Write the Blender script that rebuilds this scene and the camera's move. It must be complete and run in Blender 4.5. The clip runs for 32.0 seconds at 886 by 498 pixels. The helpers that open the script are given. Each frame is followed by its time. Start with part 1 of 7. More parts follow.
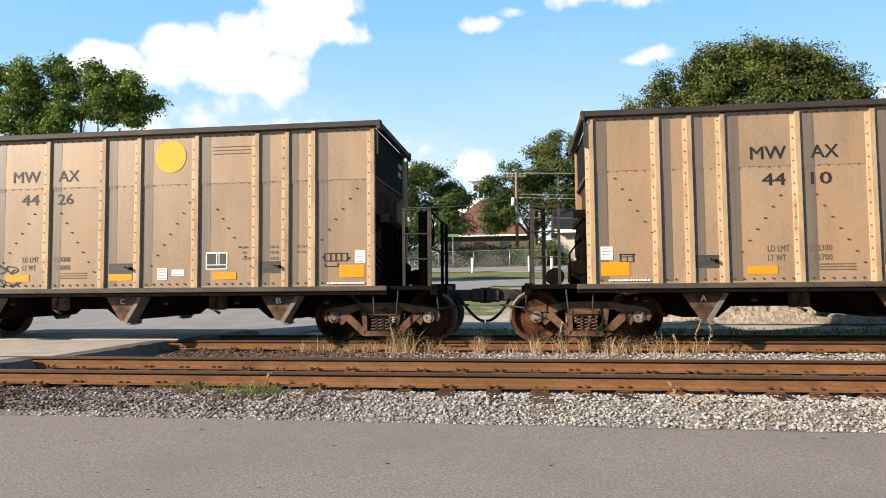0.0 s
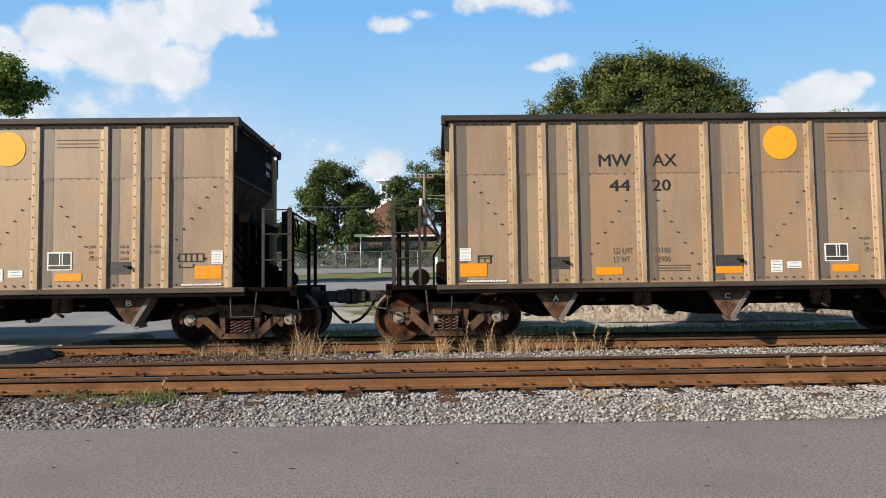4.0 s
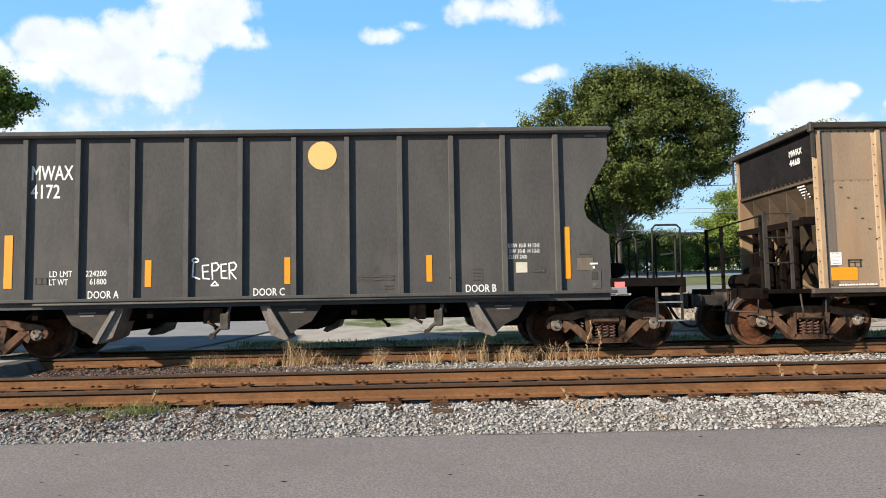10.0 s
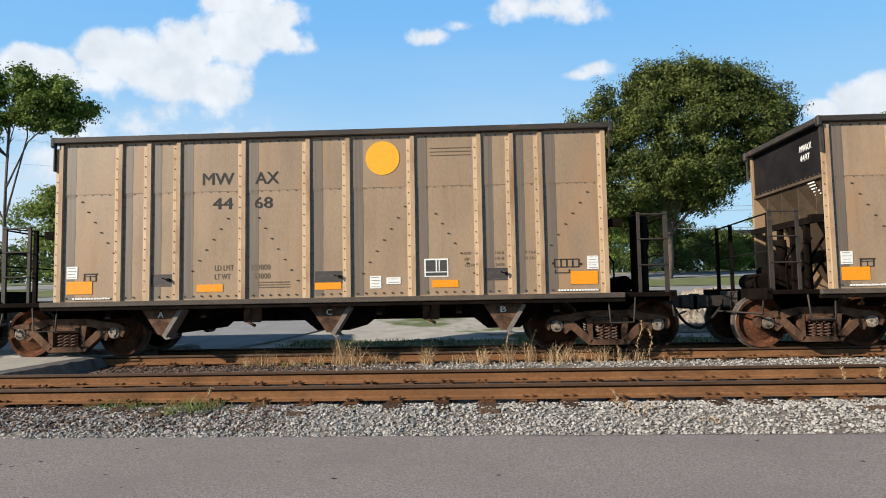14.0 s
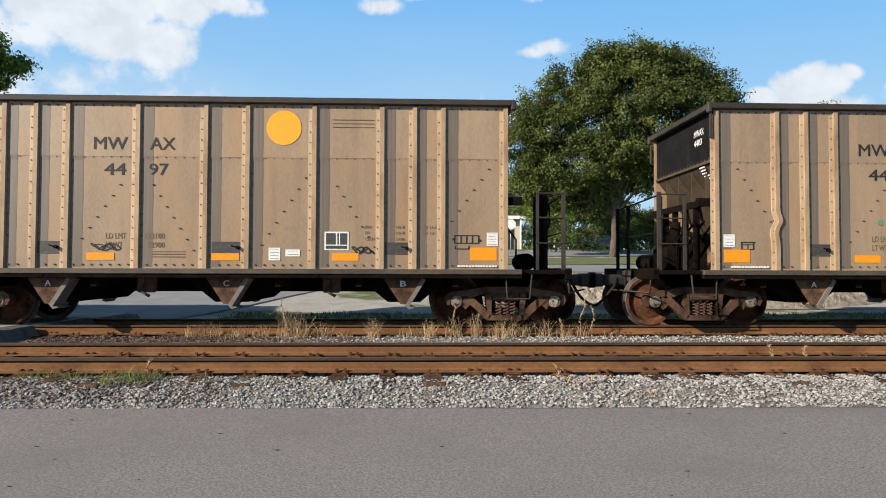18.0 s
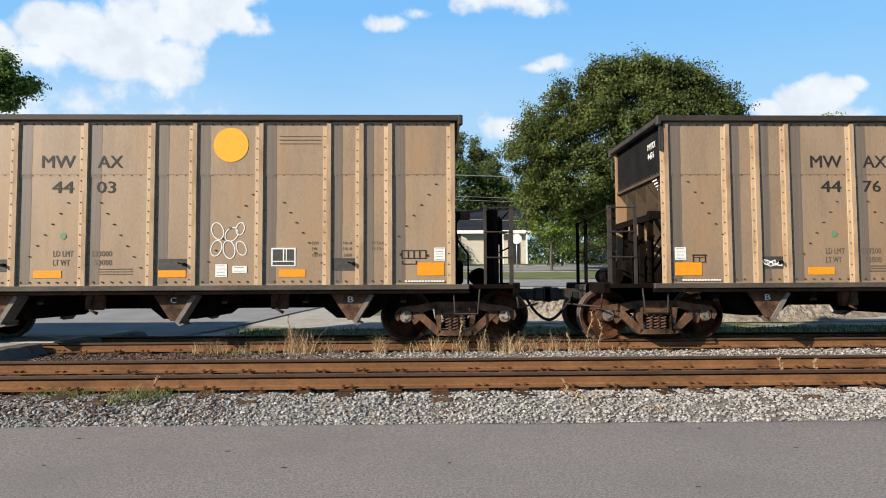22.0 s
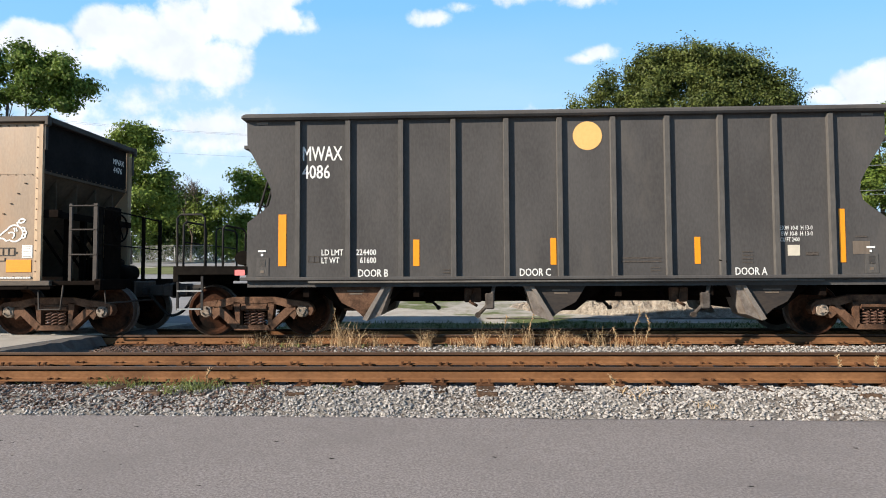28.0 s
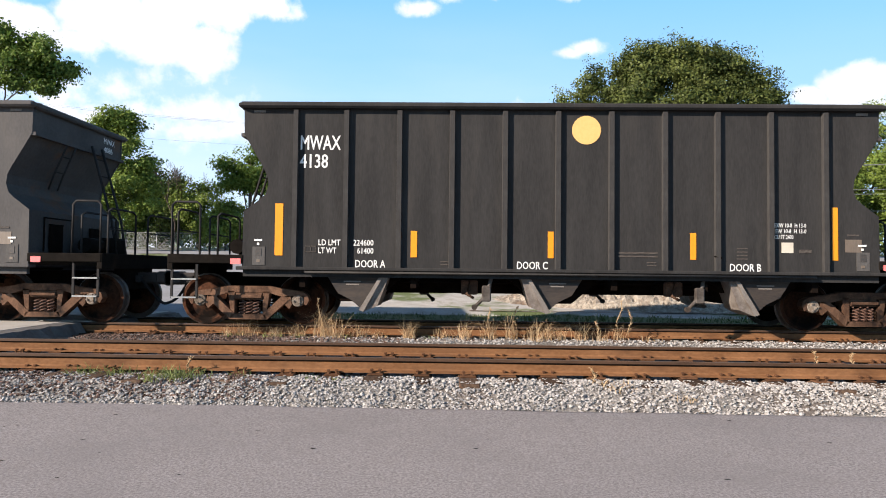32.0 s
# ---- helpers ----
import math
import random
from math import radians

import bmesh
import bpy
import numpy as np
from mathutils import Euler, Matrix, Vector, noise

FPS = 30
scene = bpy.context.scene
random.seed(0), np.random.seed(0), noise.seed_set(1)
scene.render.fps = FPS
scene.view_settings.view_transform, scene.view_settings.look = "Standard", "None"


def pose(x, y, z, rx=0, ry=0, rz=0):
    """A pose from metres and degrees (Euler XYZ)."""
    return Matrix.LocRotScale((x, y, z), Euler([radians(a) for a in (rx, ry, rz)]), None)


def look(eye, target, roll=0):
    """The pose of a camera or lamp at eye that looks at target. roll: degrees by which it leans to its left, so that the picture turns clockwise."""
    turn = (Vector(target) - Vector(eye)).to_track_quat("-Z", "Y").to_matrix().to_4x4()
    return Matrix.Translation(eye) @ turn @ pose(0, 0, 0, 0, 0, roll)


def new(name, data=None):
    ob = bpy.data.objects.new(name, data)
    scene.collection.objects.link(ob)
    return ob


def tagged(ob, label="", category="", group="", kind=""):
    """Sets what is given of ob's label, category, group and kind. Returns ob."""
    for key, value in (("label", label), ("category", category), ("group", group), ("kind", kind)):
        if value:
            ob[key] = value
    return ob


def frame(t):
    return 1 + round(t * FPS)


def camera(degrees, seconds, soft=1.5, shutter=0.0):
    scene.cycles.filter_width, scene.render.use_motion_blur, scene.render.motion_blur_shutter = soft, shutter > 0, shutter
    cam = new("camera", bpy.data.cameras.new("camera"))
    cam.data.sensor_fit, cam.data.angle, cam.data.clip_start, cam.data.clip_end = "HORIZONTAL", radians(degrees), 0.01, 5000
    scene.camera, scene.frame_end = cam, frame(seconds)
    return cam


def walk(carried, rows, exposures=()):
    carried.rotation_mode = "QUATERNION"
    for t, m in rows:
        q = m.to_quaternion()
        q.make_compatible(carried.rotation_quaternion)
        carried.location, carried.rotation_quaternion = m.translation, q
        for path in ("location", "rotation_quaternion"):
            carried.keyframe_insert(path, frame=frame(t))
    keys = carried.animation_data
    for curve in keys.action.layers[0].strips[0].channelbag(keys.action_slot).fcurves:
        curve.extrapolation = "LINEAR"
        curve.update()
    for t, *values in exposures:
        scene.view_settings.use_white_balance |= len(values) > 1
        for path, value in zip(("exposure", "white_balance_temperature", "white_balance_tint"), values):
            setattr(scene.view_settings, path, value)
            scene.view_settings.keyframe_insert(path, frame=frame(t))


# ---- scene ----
# stops of exposure, white balance and tint along the clip, as the clip's camera adapts
EXPOSURE = 0.45
STOPS = [(0.0, 0.48, 7000, 4), (1.0, 0.32, 7000, 4), (2.0, 0.00, 6850, 3), (3.0, 0.06, 6650, 2), (7.0, 0.14, 6550, 0), (9.0, 0.24, 6500, 0), (11.0, 0.43, 6500, 0), (12.0, 0.38, 6500, 0), (13.0, 0.22, 6500, 0), (17.0, 0.08, 6450, 0), (19.0, 0.15, 6500, 0), (23.0, 0.20, 6500, 0), (26.0, 0.20, 6500, 0), (29.0, 0.55, 6500, 4),
         (30.0, 0.64, 6500, 6), (32.0, 0.55, 6500, 6)]
cam = camera(69.1, 32.0, soft=1.0)
PATH = [
    (0.0, 0, 0, 1.033, 93.13, 0.54, 7.32),
    (0.5, 0, 0, 1.033, 93.60, 1.00, 6.83),
    (1.0, 0, 0, 1.033, 93.79, 1.13, 5.58),
    (1.5, 0, 0, 1.033, 93.48, 0.59, 4.52),
    (2.0, 0, 0, 1.033, 93.05, 0.42, 3.43),
    (2.5, 0, 0, 1.033, 93.31, 0.29, 2.58),
    (3.0, 0, 0, 1.033, 93.44, 0.45, 1.03),
    (3.5, 0, 0, 1.033, 93.42, 0.69, -0.94),
    (5.5, 0, 0, 1.033, 91.38, 0.76, -0.41),
    (6.0, 0, 0, 1.033, 91.91, 0.66, -0.45),
    (6.5, 0, 0, 1.033, 92.21, 0.66, -0.81),
    (7.0, 0, 0, 1.033, 92.68, 0.62, -1.58),
    (7.5, 0, 0, 1.033, 92.96, 0.43, -1.93),
    (8.0, 0, 0, 1.033, 93.25, 0.47, -2.25),
    (8.5, 0, 0, 1.033, 93.87, 0.58, -3.55),
    (9.0, 0, 0, 1.033, 93.96, 0.57, -3.77),
    (9.5, 0, 0, 1.033, 93.78, 0.41, -1.91),
    (10.0, 0, 0, 1.033, 93.99, 1.00, -1.54),
    (10.5, 0, 0, 1.033, 93.86, 1.43, -2.52),
    (11.0, 0, 0, 1.033, 94.04, 1.52, -1.82),
    (11.5, 0, 0, 1.033, 94.43, 1.16, 1.14),
    (12.0, 0, 0, 1.033, 94.74, 1.05, 1.39),
    (12.5, 0, 0, 1.033, 94.79, 1.04, 1.69),
    (13.0, 0, 0, 1.033, 94.33, 1.08, 2.05),
    (13.5, 0, 0, 1.033, 94.27, 1.08, 2.70),
    (15.5, 0, 0, 1.033, 92.69, -0.16, 1.01),
    (16.0, 0, 0, 1.033, 92.46, -0.44, 0.01),
    (16.5, 0, 0, 1.033, 92.35, -0.66, 0.64),
    (17.0, 0, 0, 1.033, 91.99, -0.87, 0.27),
    (17.5, 0, 0, 1.033, 91.83, -0.60, -0.90),
    (18.0, 0, 0, 1.033, 91.71, -0.18, -1.97),
    (18.5, 0, 0, 1.033, 91.57, 0.47, -4.05),
    (19.0, 0, 0, 1.033, 91.67, 0.80, -5.71),
    (19.5, 0, 0, 1.033, 91.59, 0.76, -5.76),
    (20.0, 0, 0, 1.033, 92.14, 0.69, -4.55),
    (20.5, 0, 0, 1.033, 92.47, 0.59, -4.26),
    (21.0, 0, 0, 1.033, 92.86, 0.39, -3.00),
    (21.5, 0, 0, 1.033, 93.09, 0.32, -2.25),
    (22.0, 0, 0, 1.033, 93.05, 0.28, -1.41),
    (22.5, 0, 0, 1.033, 93.16, 0.31, -0.86),
    (23.0, 0, 0, 1.033, 93.36, 0.17, 0.85),
    (23.5, 0, 0, 1.033, 93.78, -0.08, 3.02),
    (24.0, 0, 0, 1.033, 93.92, -0.01, 3.94),
    (24.5, 0, 0, 1.033, 92.81, -0.11, 4.49),
    (25.0, 0, 0, 1.033, 92.94, 0.77, 3.11),
    (25.5, 0, 0, 1.033, 92.89, 0.95, 1.91),
    (26.0, 0, 0, 1.033, 92.88, 1.13, 0.80),
    (26.5, 0, 0, 1.033, 92.89, 1.16, 0.76),
    (28.5, 0, 0, 1.033, 92.49, 0.12, 2.86),
    (29.0, 0, 0, 1.033, 92.66, 0.02, 2.01),
    (29.5, 0, 0, 1.033, 92.90, 0.02, 0.96),
    (30.0, 0, 0, 1.033, 92.74, 0.02, 0.63),
    (30.5, 0, 0, 1.033, 92.72, -0.12, 1.28),
    (31.0, 0, 0, 1.033, 92.45, -0.33, 1.43),
    (31.5, 0, 0, 1.033, 92.11, -0.50, 1.46),
    (32.0, 0, 0, 1.033, 91.83, -0.61, 1.14),
]
walk(cam, [(t, pose(*row)) for t, *row in PATH], exposures=[(t, EXPOSURE + e, kelvin, 10 + tint) for t, e, kelvin, tint in STOPS])

# how far the train has rolled along its track, in metres
TRAIN = [
    (0.0, -0.00), (0.5, -1.78), (1.0, -3.57), (1.5, -5.37), (2.0, -7.18), (2.5, -8.99), (3.0, -10.80), (3.5, -12.61), 
    (5.5, -19.84), (6.0, -21.65), (6.5, -23.45), (7.0, -25.24), (7.5, -27.05), (8.0, -28.87), (8.5, -30.69), (9.0, -32.50), 
    (9.5, -34.30), (10.0, -36.11), (10.5, -37.92), (11.0, -39.75), (11.5, -41.56), (12.0, -43.37), (12.5, -45.18), (13.0, -46.99), 
    (13.5, -48.79), (15.5, -56.12), (16.0, -57.89), (16.5, -59.63), (17.0, -61.42), (17.5, -63.22), (18.0, -65.03), (18.5, -66.84), 
    (19.0, -68.66), (19.5, -70.47), (20.0, -72.29), (20.5, -74.12), (21.0, -75.93), (21.5, -77.75), (22.0, -79.57), (22.5, -81.39), 
    (23.0, -83.20), (23.5, -85.01), (24.0, -86.82), (24.5, -88.64), (25.0, -90.46), (25.5, -92.28), (26.0, -94.09), (26.5, -95.90), 
    (28.5, -103.15), (29.0, -104.97), (29.5, -106.79), (30.0, -108.62), (30.5, -110.44), (31.0, -112.26), (31.5, -114.08), (32.0, -115.91), 
    
]

# ---------------------------------------------------------------- world and sun
SUN_EL, SUN_AZ = 24.0, 238.0          # degrees; azimuth clockwise from +y
world = bpy.data.worlds.new("sky")
scene.world = world
world.use_nodes = True


def sky_nodes():
    nt = world.node_tree
    nt.nodes.clear()
    N, L = nt.nodes.new, nt.links.new
    out, bg = N("ShaderNodeOutputWorld"), N("ShaderNodeBackground")
    sky = N("ShaderNodeTexSky")
    sky.sky_type, sky.sun_disc = "NISHITA", False
    sky.sun_elevation, sky.sun_rotation = radians(SUN_EL), radians(SUN_AZ)
    sky.air_density, sky.dust_density, sky.ozone_density = 1.0, 0.4, 2.0
    tc = N("ShaderNodeTexCoord")

    def math(op, a, b=None, c=None):
        n = N("ShaderNodeMath")
        n.operation = op
        for i, v in enumerate((a, b, c)):
            if v is None:
                continue
            if isinstance(v, (int, float)):
                n.inputs[i].default_value = v
            else:
                L(v, n.inputs[i])
        return n.outputs[0]

    sep = N("ShaderNodeSeparateXYZ")
    L(tc.outputs["Generated"], sep.inputs[0])
    # plane coordinates of the view direction: across and up, at unit distance ahead
    ahead = math("MAXIMUM", sep.outputs[1], 0.05)
    u = math("DIVIDE", sep.outputs[0], ahead)
    v = math("DIVIDE", sep.outputs[2], ahead)
    puff = N("ShaderNodeTexNoise")
    puff.inputs["Scale"].default_value, puff.inputs["Detail"].default_value, puff.inputs["Roughness"].default_value = 15.0, 9.0, 0.58
    L(tc.outputs["Generated"], puff.inputs["Vector"])
    swirl = N("ShaderNodeTexNoise")
    swirl.inputs["Scale"].default_value, swirl.inputs["Detail"].default_value = 26.0, 6.0
    L(tc.outputs["Generated"], swirl.inputs["Vector"])
    total = None
    for cu, cv, ru, rv, gain in CLOUDS:
        du = math("DIVIDE", math("SUBTRACT", u, cu), ru)
        dv = math("DIVIDE", math("SUBTRACT", v, cv), rv)
        d = math("SQRT", math("ADD", math("MULTIPLY", du, du), math("MULTIPLY", dv, dv)))
        m = math("MULTIPLY", math("SUBTRACT", 1.0, d), gain)
        total = m if total is None else math("MAXIMUM", total, m)
    body = math("ADD", total, math("MULTIPLY", math("SUBTRACT", puff.outputs["Fac"], 0.5), 3.7))
    edge = N("ShaderNodeMapRange")
    edge.interpolation_type = "SMOOTHSTEP"
    edge.inputs["From Min"].default_value, edge.inputs["From Max"].default_value = 0.0, 0.85
    L(body, edge.inputs["Value"])
    # thin high veil towards the skyline
    veil = N("ShaderNodeMapRange")
    veil.inputs["From Min"].default_value, veil.inputs["From Max"].default_value = 0.42, 0.02
    veil.inputs["To Min"].default_value, veil.inputs["To Max"].default_value = 0.0, 0.55
    L(v, veil.inputs["Value"])
    streak = N("ShaderNodeTexNoise")
    streak.inputs["Scale"].default_value, streak.inputs["Detail"].default_value = 3.0, 5.0
    mp = N("ShaderNodeMapping")
    mp.inputs["Scale"].default_value = (1.0, 1.0, 5.0)
    L(tc.outputs["Generated"], mp.inputs["Vector"])
    L(mp.outputs[0], streak.inputs["Vector"])
    # the veil is thicker towards the west
    west = N("ShaderNodeMapRange")
    west.inputs["From Min"].default_value, west.inputs["From Max"].default_value = 0.35, -0.55
    west.inputs["To Min"].default_value, west.inputs["To Max"].default_value = 0.75, 1.9
    L(u, west.inputs["Value"])
    thin = math("MINIMUM", math("MULTIPLY", math("MULTIPLY", veil.outputs[0], west.outputs[0]), math("ADD", math("MULTIPLY", streak.outputs["Fac"], 1.2), 0.1)), 0.95)
    shade = N("ShaderNodeMapRange")
    shade.inputs["From Min"].default_value, shade.inputs["From Max"].default_value = 0.35, 0.7
    shade.inputs["To Min"].default_value, shade.inputs["To Max"].default_value = 0.45, 1.10
    L(swirl.outputs["Fac"], shade.inputs["Value"])
    white = N("ShaderNodeMix")
    white.data_type = "RGBA"
    white.inputs["A"].default_value, white.inputs["B"].default_value = (CLOUD_GREY * 0.88, CLOUD_GREY * 0.98, CLOUD_GREY * 1.10, 1), (CLOUD_WHITE * 0.94, CLOUD_WHITE, CLOUD_WHITE * 1.07, 1)
    L(shade.outputs[0], white.inputs["Factor"])
    # haze: a pale band above the skyline that thins out upwards, the same all round
    low = N("ShaderNodeMapRange")
    low.inputs["From Min"].default_value, low.inputs["From Max"].default_value = 0.02, 0.46
    L(sep.outputs[2], low.inputs["Value"])
    haze = N("ShaderNodeMix")
    haze.data_type = "RGBA"
    haze.inputs["A"].default_value, haze.inputs["B"].default_value = HAZE_LOW, HAZE_HIGH
    L(low.outputs[0], haze.inputs["Factor"])
    fade = N("ShaderNodeMapRange")
    fade.interpolation_type = "SMOOTHSTEP"
    fade.inputs["From Min"].default_value, fade.inputs["From Max"].default_value = 0.44, 0.60
    fade.inputs["To Min"].default_value, fade.inputs["To Max"].default_value = 0.92, 0.0
    L(sep.outputs[2], fade.inputs["Value"])
    blue = N("ShaderNodeMix")
    blue.data_type = "RGBA"
    L(fade.outputs[0], blue.inputs["Factor"])
    L(sky.outputs[0], blue.inputs["A"])
    L(haze.outputs["Result"], blue.inputs["B"])
    hazy = N("ShaderNodeMix")
    hazy.data_type = "RGBA"
    hazy.inputs["B"].default_value = (CLOUD_WHITE * 0.90, CLOUD_WHITE * 0.95, CLOUD_WHITE * 1.0, 1)
    L(thin, hazy.inputs["Factor"])
    L(blue.outputs["Result"], hazy.inputs["A"])
    mix = N("ShaderNodeMix")
    mix.data_type = "RGBA"
    L(edge.outputs[0], mix.inputs["Factor"])
    L(hazy.outputs["Result"], mix.inputs["A"])
    L(white.outputs["Result"], mix.inputs["B"])
    L(mix.outputs["Result"], bg.inputs["Color"])
    bg.inputs["Strength"].default_value = SKY_STRENGTH
    L(bg.outputs[0], out.inputs[0])


# clouds: across, up (tangents of the angles seen from the tracks), half width, half height, fullness
CLOUDS = [(-0.300, 0.452, 0.062, 0.046, 1.9), (-0.288, 0.415, 0.045, 0.040, 1.6), (-0.731, 0.384, 0.067, 0.040, 1.9), (-0.676, 0.384, 0.062, 0.040, 1.9), (-0.601, 0.411, 0.069, 0.056, 2.1), (-0.536, 0.394, 0.078, 0.065, 2.1), (-0.458, 0.408, 0.084, 0.076, 2.2), (-0.381, 0.426, 0.090, 0.076, 2.2), (-0.314, 0.436, 0.065, 0.065, 2.0),
          (-0.411, 0.356, 0.078, 0.047, 1.8), (-0.506, 0.358, 0.095, 0.045, 1.5), (-0.596, 0.354, 0.095, 0.045, 1.2), (-0.386, 0.481, 0.078, 0.038, 1.7), (-0.336, 0.486, 0.056, 0.034, 1.6), (-0.686, 0.331, 0.134, 0.056, 1.0), (-0.616, 0.291, 0.179, 0.050, 0.75),
          (0.200, 0.352, 0.030, 0.018, 1.3), (0.174, 0.341, 0.030, 0.011, 0.9), (-0.055, 0.411, 0.036, 0.015, 1.0), (-0.010, 0.428, 0.034, 0.016, 0.9), (0.120, 0.450, 0.085, 0.024, 1.1), (0.165, 0.462, 0.05, 0.018, 0.9),
          (0.548, 0.276, 0.050, 0.024, 2.0), (0.590, 0.290, 0.056, 0.038, 2.2), (0.635, 0.296, 0.052, 0.036, 2.1), (0.664, 0.304, 0.036, 0.028, 2.0), (0.690, 0.318, 0.030, 0.020, 2.0), (0.61, 0.262, 0.11, 0.028, 1.5), (0.765, 0.295, 0.02, 0.010, 0.9), (0.63, 0.478, 0.06, 0.014, 1.0), (0.80, 0.27, 0.05, 0.03, 1.2),
          (-0.45, 0.245, 0.20, 0.030, 0.7), (-0.34, 0.215, 0.16, 0.035, 0.75), (-0.60, 0.225, 0.28, 0.045, 0.85), (-0.075, 0.185, 0.040, 0.030, 1.5), (0.12, 0.245, 0.05, 0.03, 1.3)]
SKY_STRENGTH, CLOUD_WHITE, CLOUD_GREY = 0.05, 12.4, 9.4
HAZE_LOW, HAZE_HIGH = (5.6, 10.0, 13.0, 1), (2.5, 6.8, 13.0, 1)
sky_nodes()
sun = new("sun", bpy.data.lights.new("sun", "SUN"))
sun.data.energy, sun.data.angle, sun.data.color = 5.0, radians(0.6), (1.0, 0.90, 0.76)
SUN_DIR = Vector((math.sin(radians(SUN_AZ)) * math.cos(radians(SUN_EL)), math.cos(radians(SUN_AZ)) * math.cos(radians(SUN_EL)), math.sin(radians(SUN_EL))))
sun.matrix_world = look(SUN_DIR * 60, (0, 0, 0))

# ---------------------------------------------------------------- materials


def material(name, base, other, scale=6.0, rough=0.7, metal=0.0, bump=0.15, fine=60.0, spread=(0.35, 0.65), stretch=(1, 1, 1), vary=0.0, coords="Object",
             stain=None, stain_scale=1.5, stain_range=(0.55, 0.75), spec=0.4, dist=0.01, island=False, own=False, drip=None):
    m = bpy.data.materials.new(name)
    m.use_nodes = True
    nt = m.node_tree
    N, L = nt.nodes.new, nt.links.new
    b = nt.nodes["Principled BSDF"]
    tc, mp = N("ShaderNodeTexCoord"), N("ShaderNodeMapping")
    mp.inputs["Scale"].default_value = stretch
    place = tc.outputs[coords]
    if own:
        # every car has its own pattern of wear
        info, far, moved = N("ShaderNodeObjectInfo"), N("ShaderNodeVectorMath"), N("ShaderNodeVectorMath")
        far.operation, far.inputs[1].default_value = "SCALE", (0, 0, 0)
        far.inputs[0].default_value = (37.0, 11.0, 23.0)
        L(info.outputs["Random"], far.inputs["Scale"])
        L(place, moved.inputs[0])
        L(far.outputs[0], moved.inputs[1])
        place = moved.outputs[0]
    L(place, mp.inputs["Vector"])
    n1, n2, ramp = N("ShaderNodeTexNoise"), N("ShaderNodeTexNoise"), N("ShaderNodeMapRange")
    n1.inputs["Scale"].default_value, n1.inputs["Detail"].default_value = scale, 6.0
    n2.inputs["Scale"].default_value, n2.inputs["Detail"].default_value = fine, 4.0
    for n in (n1, n2):
        L(mp.outputs[0], n.inputs["Vector"])
    both = N("ShaderNodeMix")
    both.inputs["Factor"].default_value = 0.4
    L(n1.outputs["Fac"], both.inputs["A"])
    L(n2.outputs["Fac"], both.inputs["B"])
    ramp.inputs["From Min"].default_value, ramp.inputs["From Max"].default_value = spread
    L(both.outputs["Result"], ramp.inputs["Value"])
    mix = N("ShaderNodeMix")
    mix.data_type = "RGBA"
    mix.inputs["A"].default_value, mix.inputs["B"].default_value = (*base, 1), (*other, 1)
    L(ramp.outputs[0], mix.inputs["Factor"])
    col = mix.outputs["Result"]
    if stain:
        n3, r3, m3 = N("ShaderNodeTexNoise"), N("ShaderNodeMapRange"), N("ShaderNodeMix")
        n3.inputs["Scale"].default_value, n3.inputs["Detail"].default_value, n3.inputs["Roughness"].default_value = stain_scale, 7.0, 0.65
        L(mp.outputs[0], n3.inputs["Vector"])
        r3.inputs["From Min"].default_value, r3.inputs["From Max"].default_value = stain_range
        L(n3.outputs["Fac"], r3.inputs["Value"])
        m3.data_type = "RGBA"
        m3.inputs["B"].default_value = (*stain, 1)
        L(col, m3.inputs["A"])
        L(r3.outputs[0], m3.inputs["Factor"])
        col = m3.outputs["Result"]
    if drip:
        # thin upright runs of rust and soot
        n5, r5, m5, mp5 = N("ShaderNodeTexNoise"), N("ShaderNodeMapRange"), N("ShaderNodeMix"), N("ShaderNodeMapping")
        mp5.inputs["Scale"].default_value = (4.0, 4.0, 0.40)
        n5.inputs["Scale"].default_value, n5.inputs["Detail"].default_value = 1.6, 5.0
        L(place, mp5.inputs["Vector"])
        L(mp5.outputs[0], n5.inputs["Vector"])
        r5.inputs["From Min"].default_value, r5.inputs["From Max"].default_value, r5.inputs["To Max"].default_value = 0.52, 0.80, 0.40
        L(n5.outputs["Fac"], r5.inputs["Value"])
        m5.data_type = "RGBA"
        m5.inputs["B"].default_value = (*drip, 1)
        L(col, m5.inputs["A"])
        L(r5.outputs[0], m5.inputs["Factor"])
        col = m5.outputs["Result"]
    if vary:
        rnd = N("ShaderNodeNewGeometry") if island else N("ShaderNodeObjectInfo")
        hsv, r4 = N("ShaderNodeHueSaturation"), N("ShaderNodeMapRange")
        r4.inputs["To Min"].default_value, r4.inputs["To Max"].default_value = 1 - vary, 1 + vary
        L(rnd.outputs["Random Per Island" if island else "Random"], r4.inputs["Value"])
        L(r4.outputs[0], hsv.inputs["Value"])
        L(col, hsv.inputs["Color"])
        col = hsv.outputs["Color"]
    L(col, b.inputs["Base Color"])
    b.inputs["Roughness"].default_value, b.inputs["Metallic"].default_value = rough, metal
    b.inputs["Specular IOR Level"].default_value = spec
    if bump:
        bp = N("ShaderNodeBump")
        bp.inputs["Strength"].default_value, bp.inputs["Distance"].default_value = bump, dist
        L(both.outputs["Result"], bp.inputs["Height"])
        L(bp.outputs[0], b.inputs["Normal"])
    return m


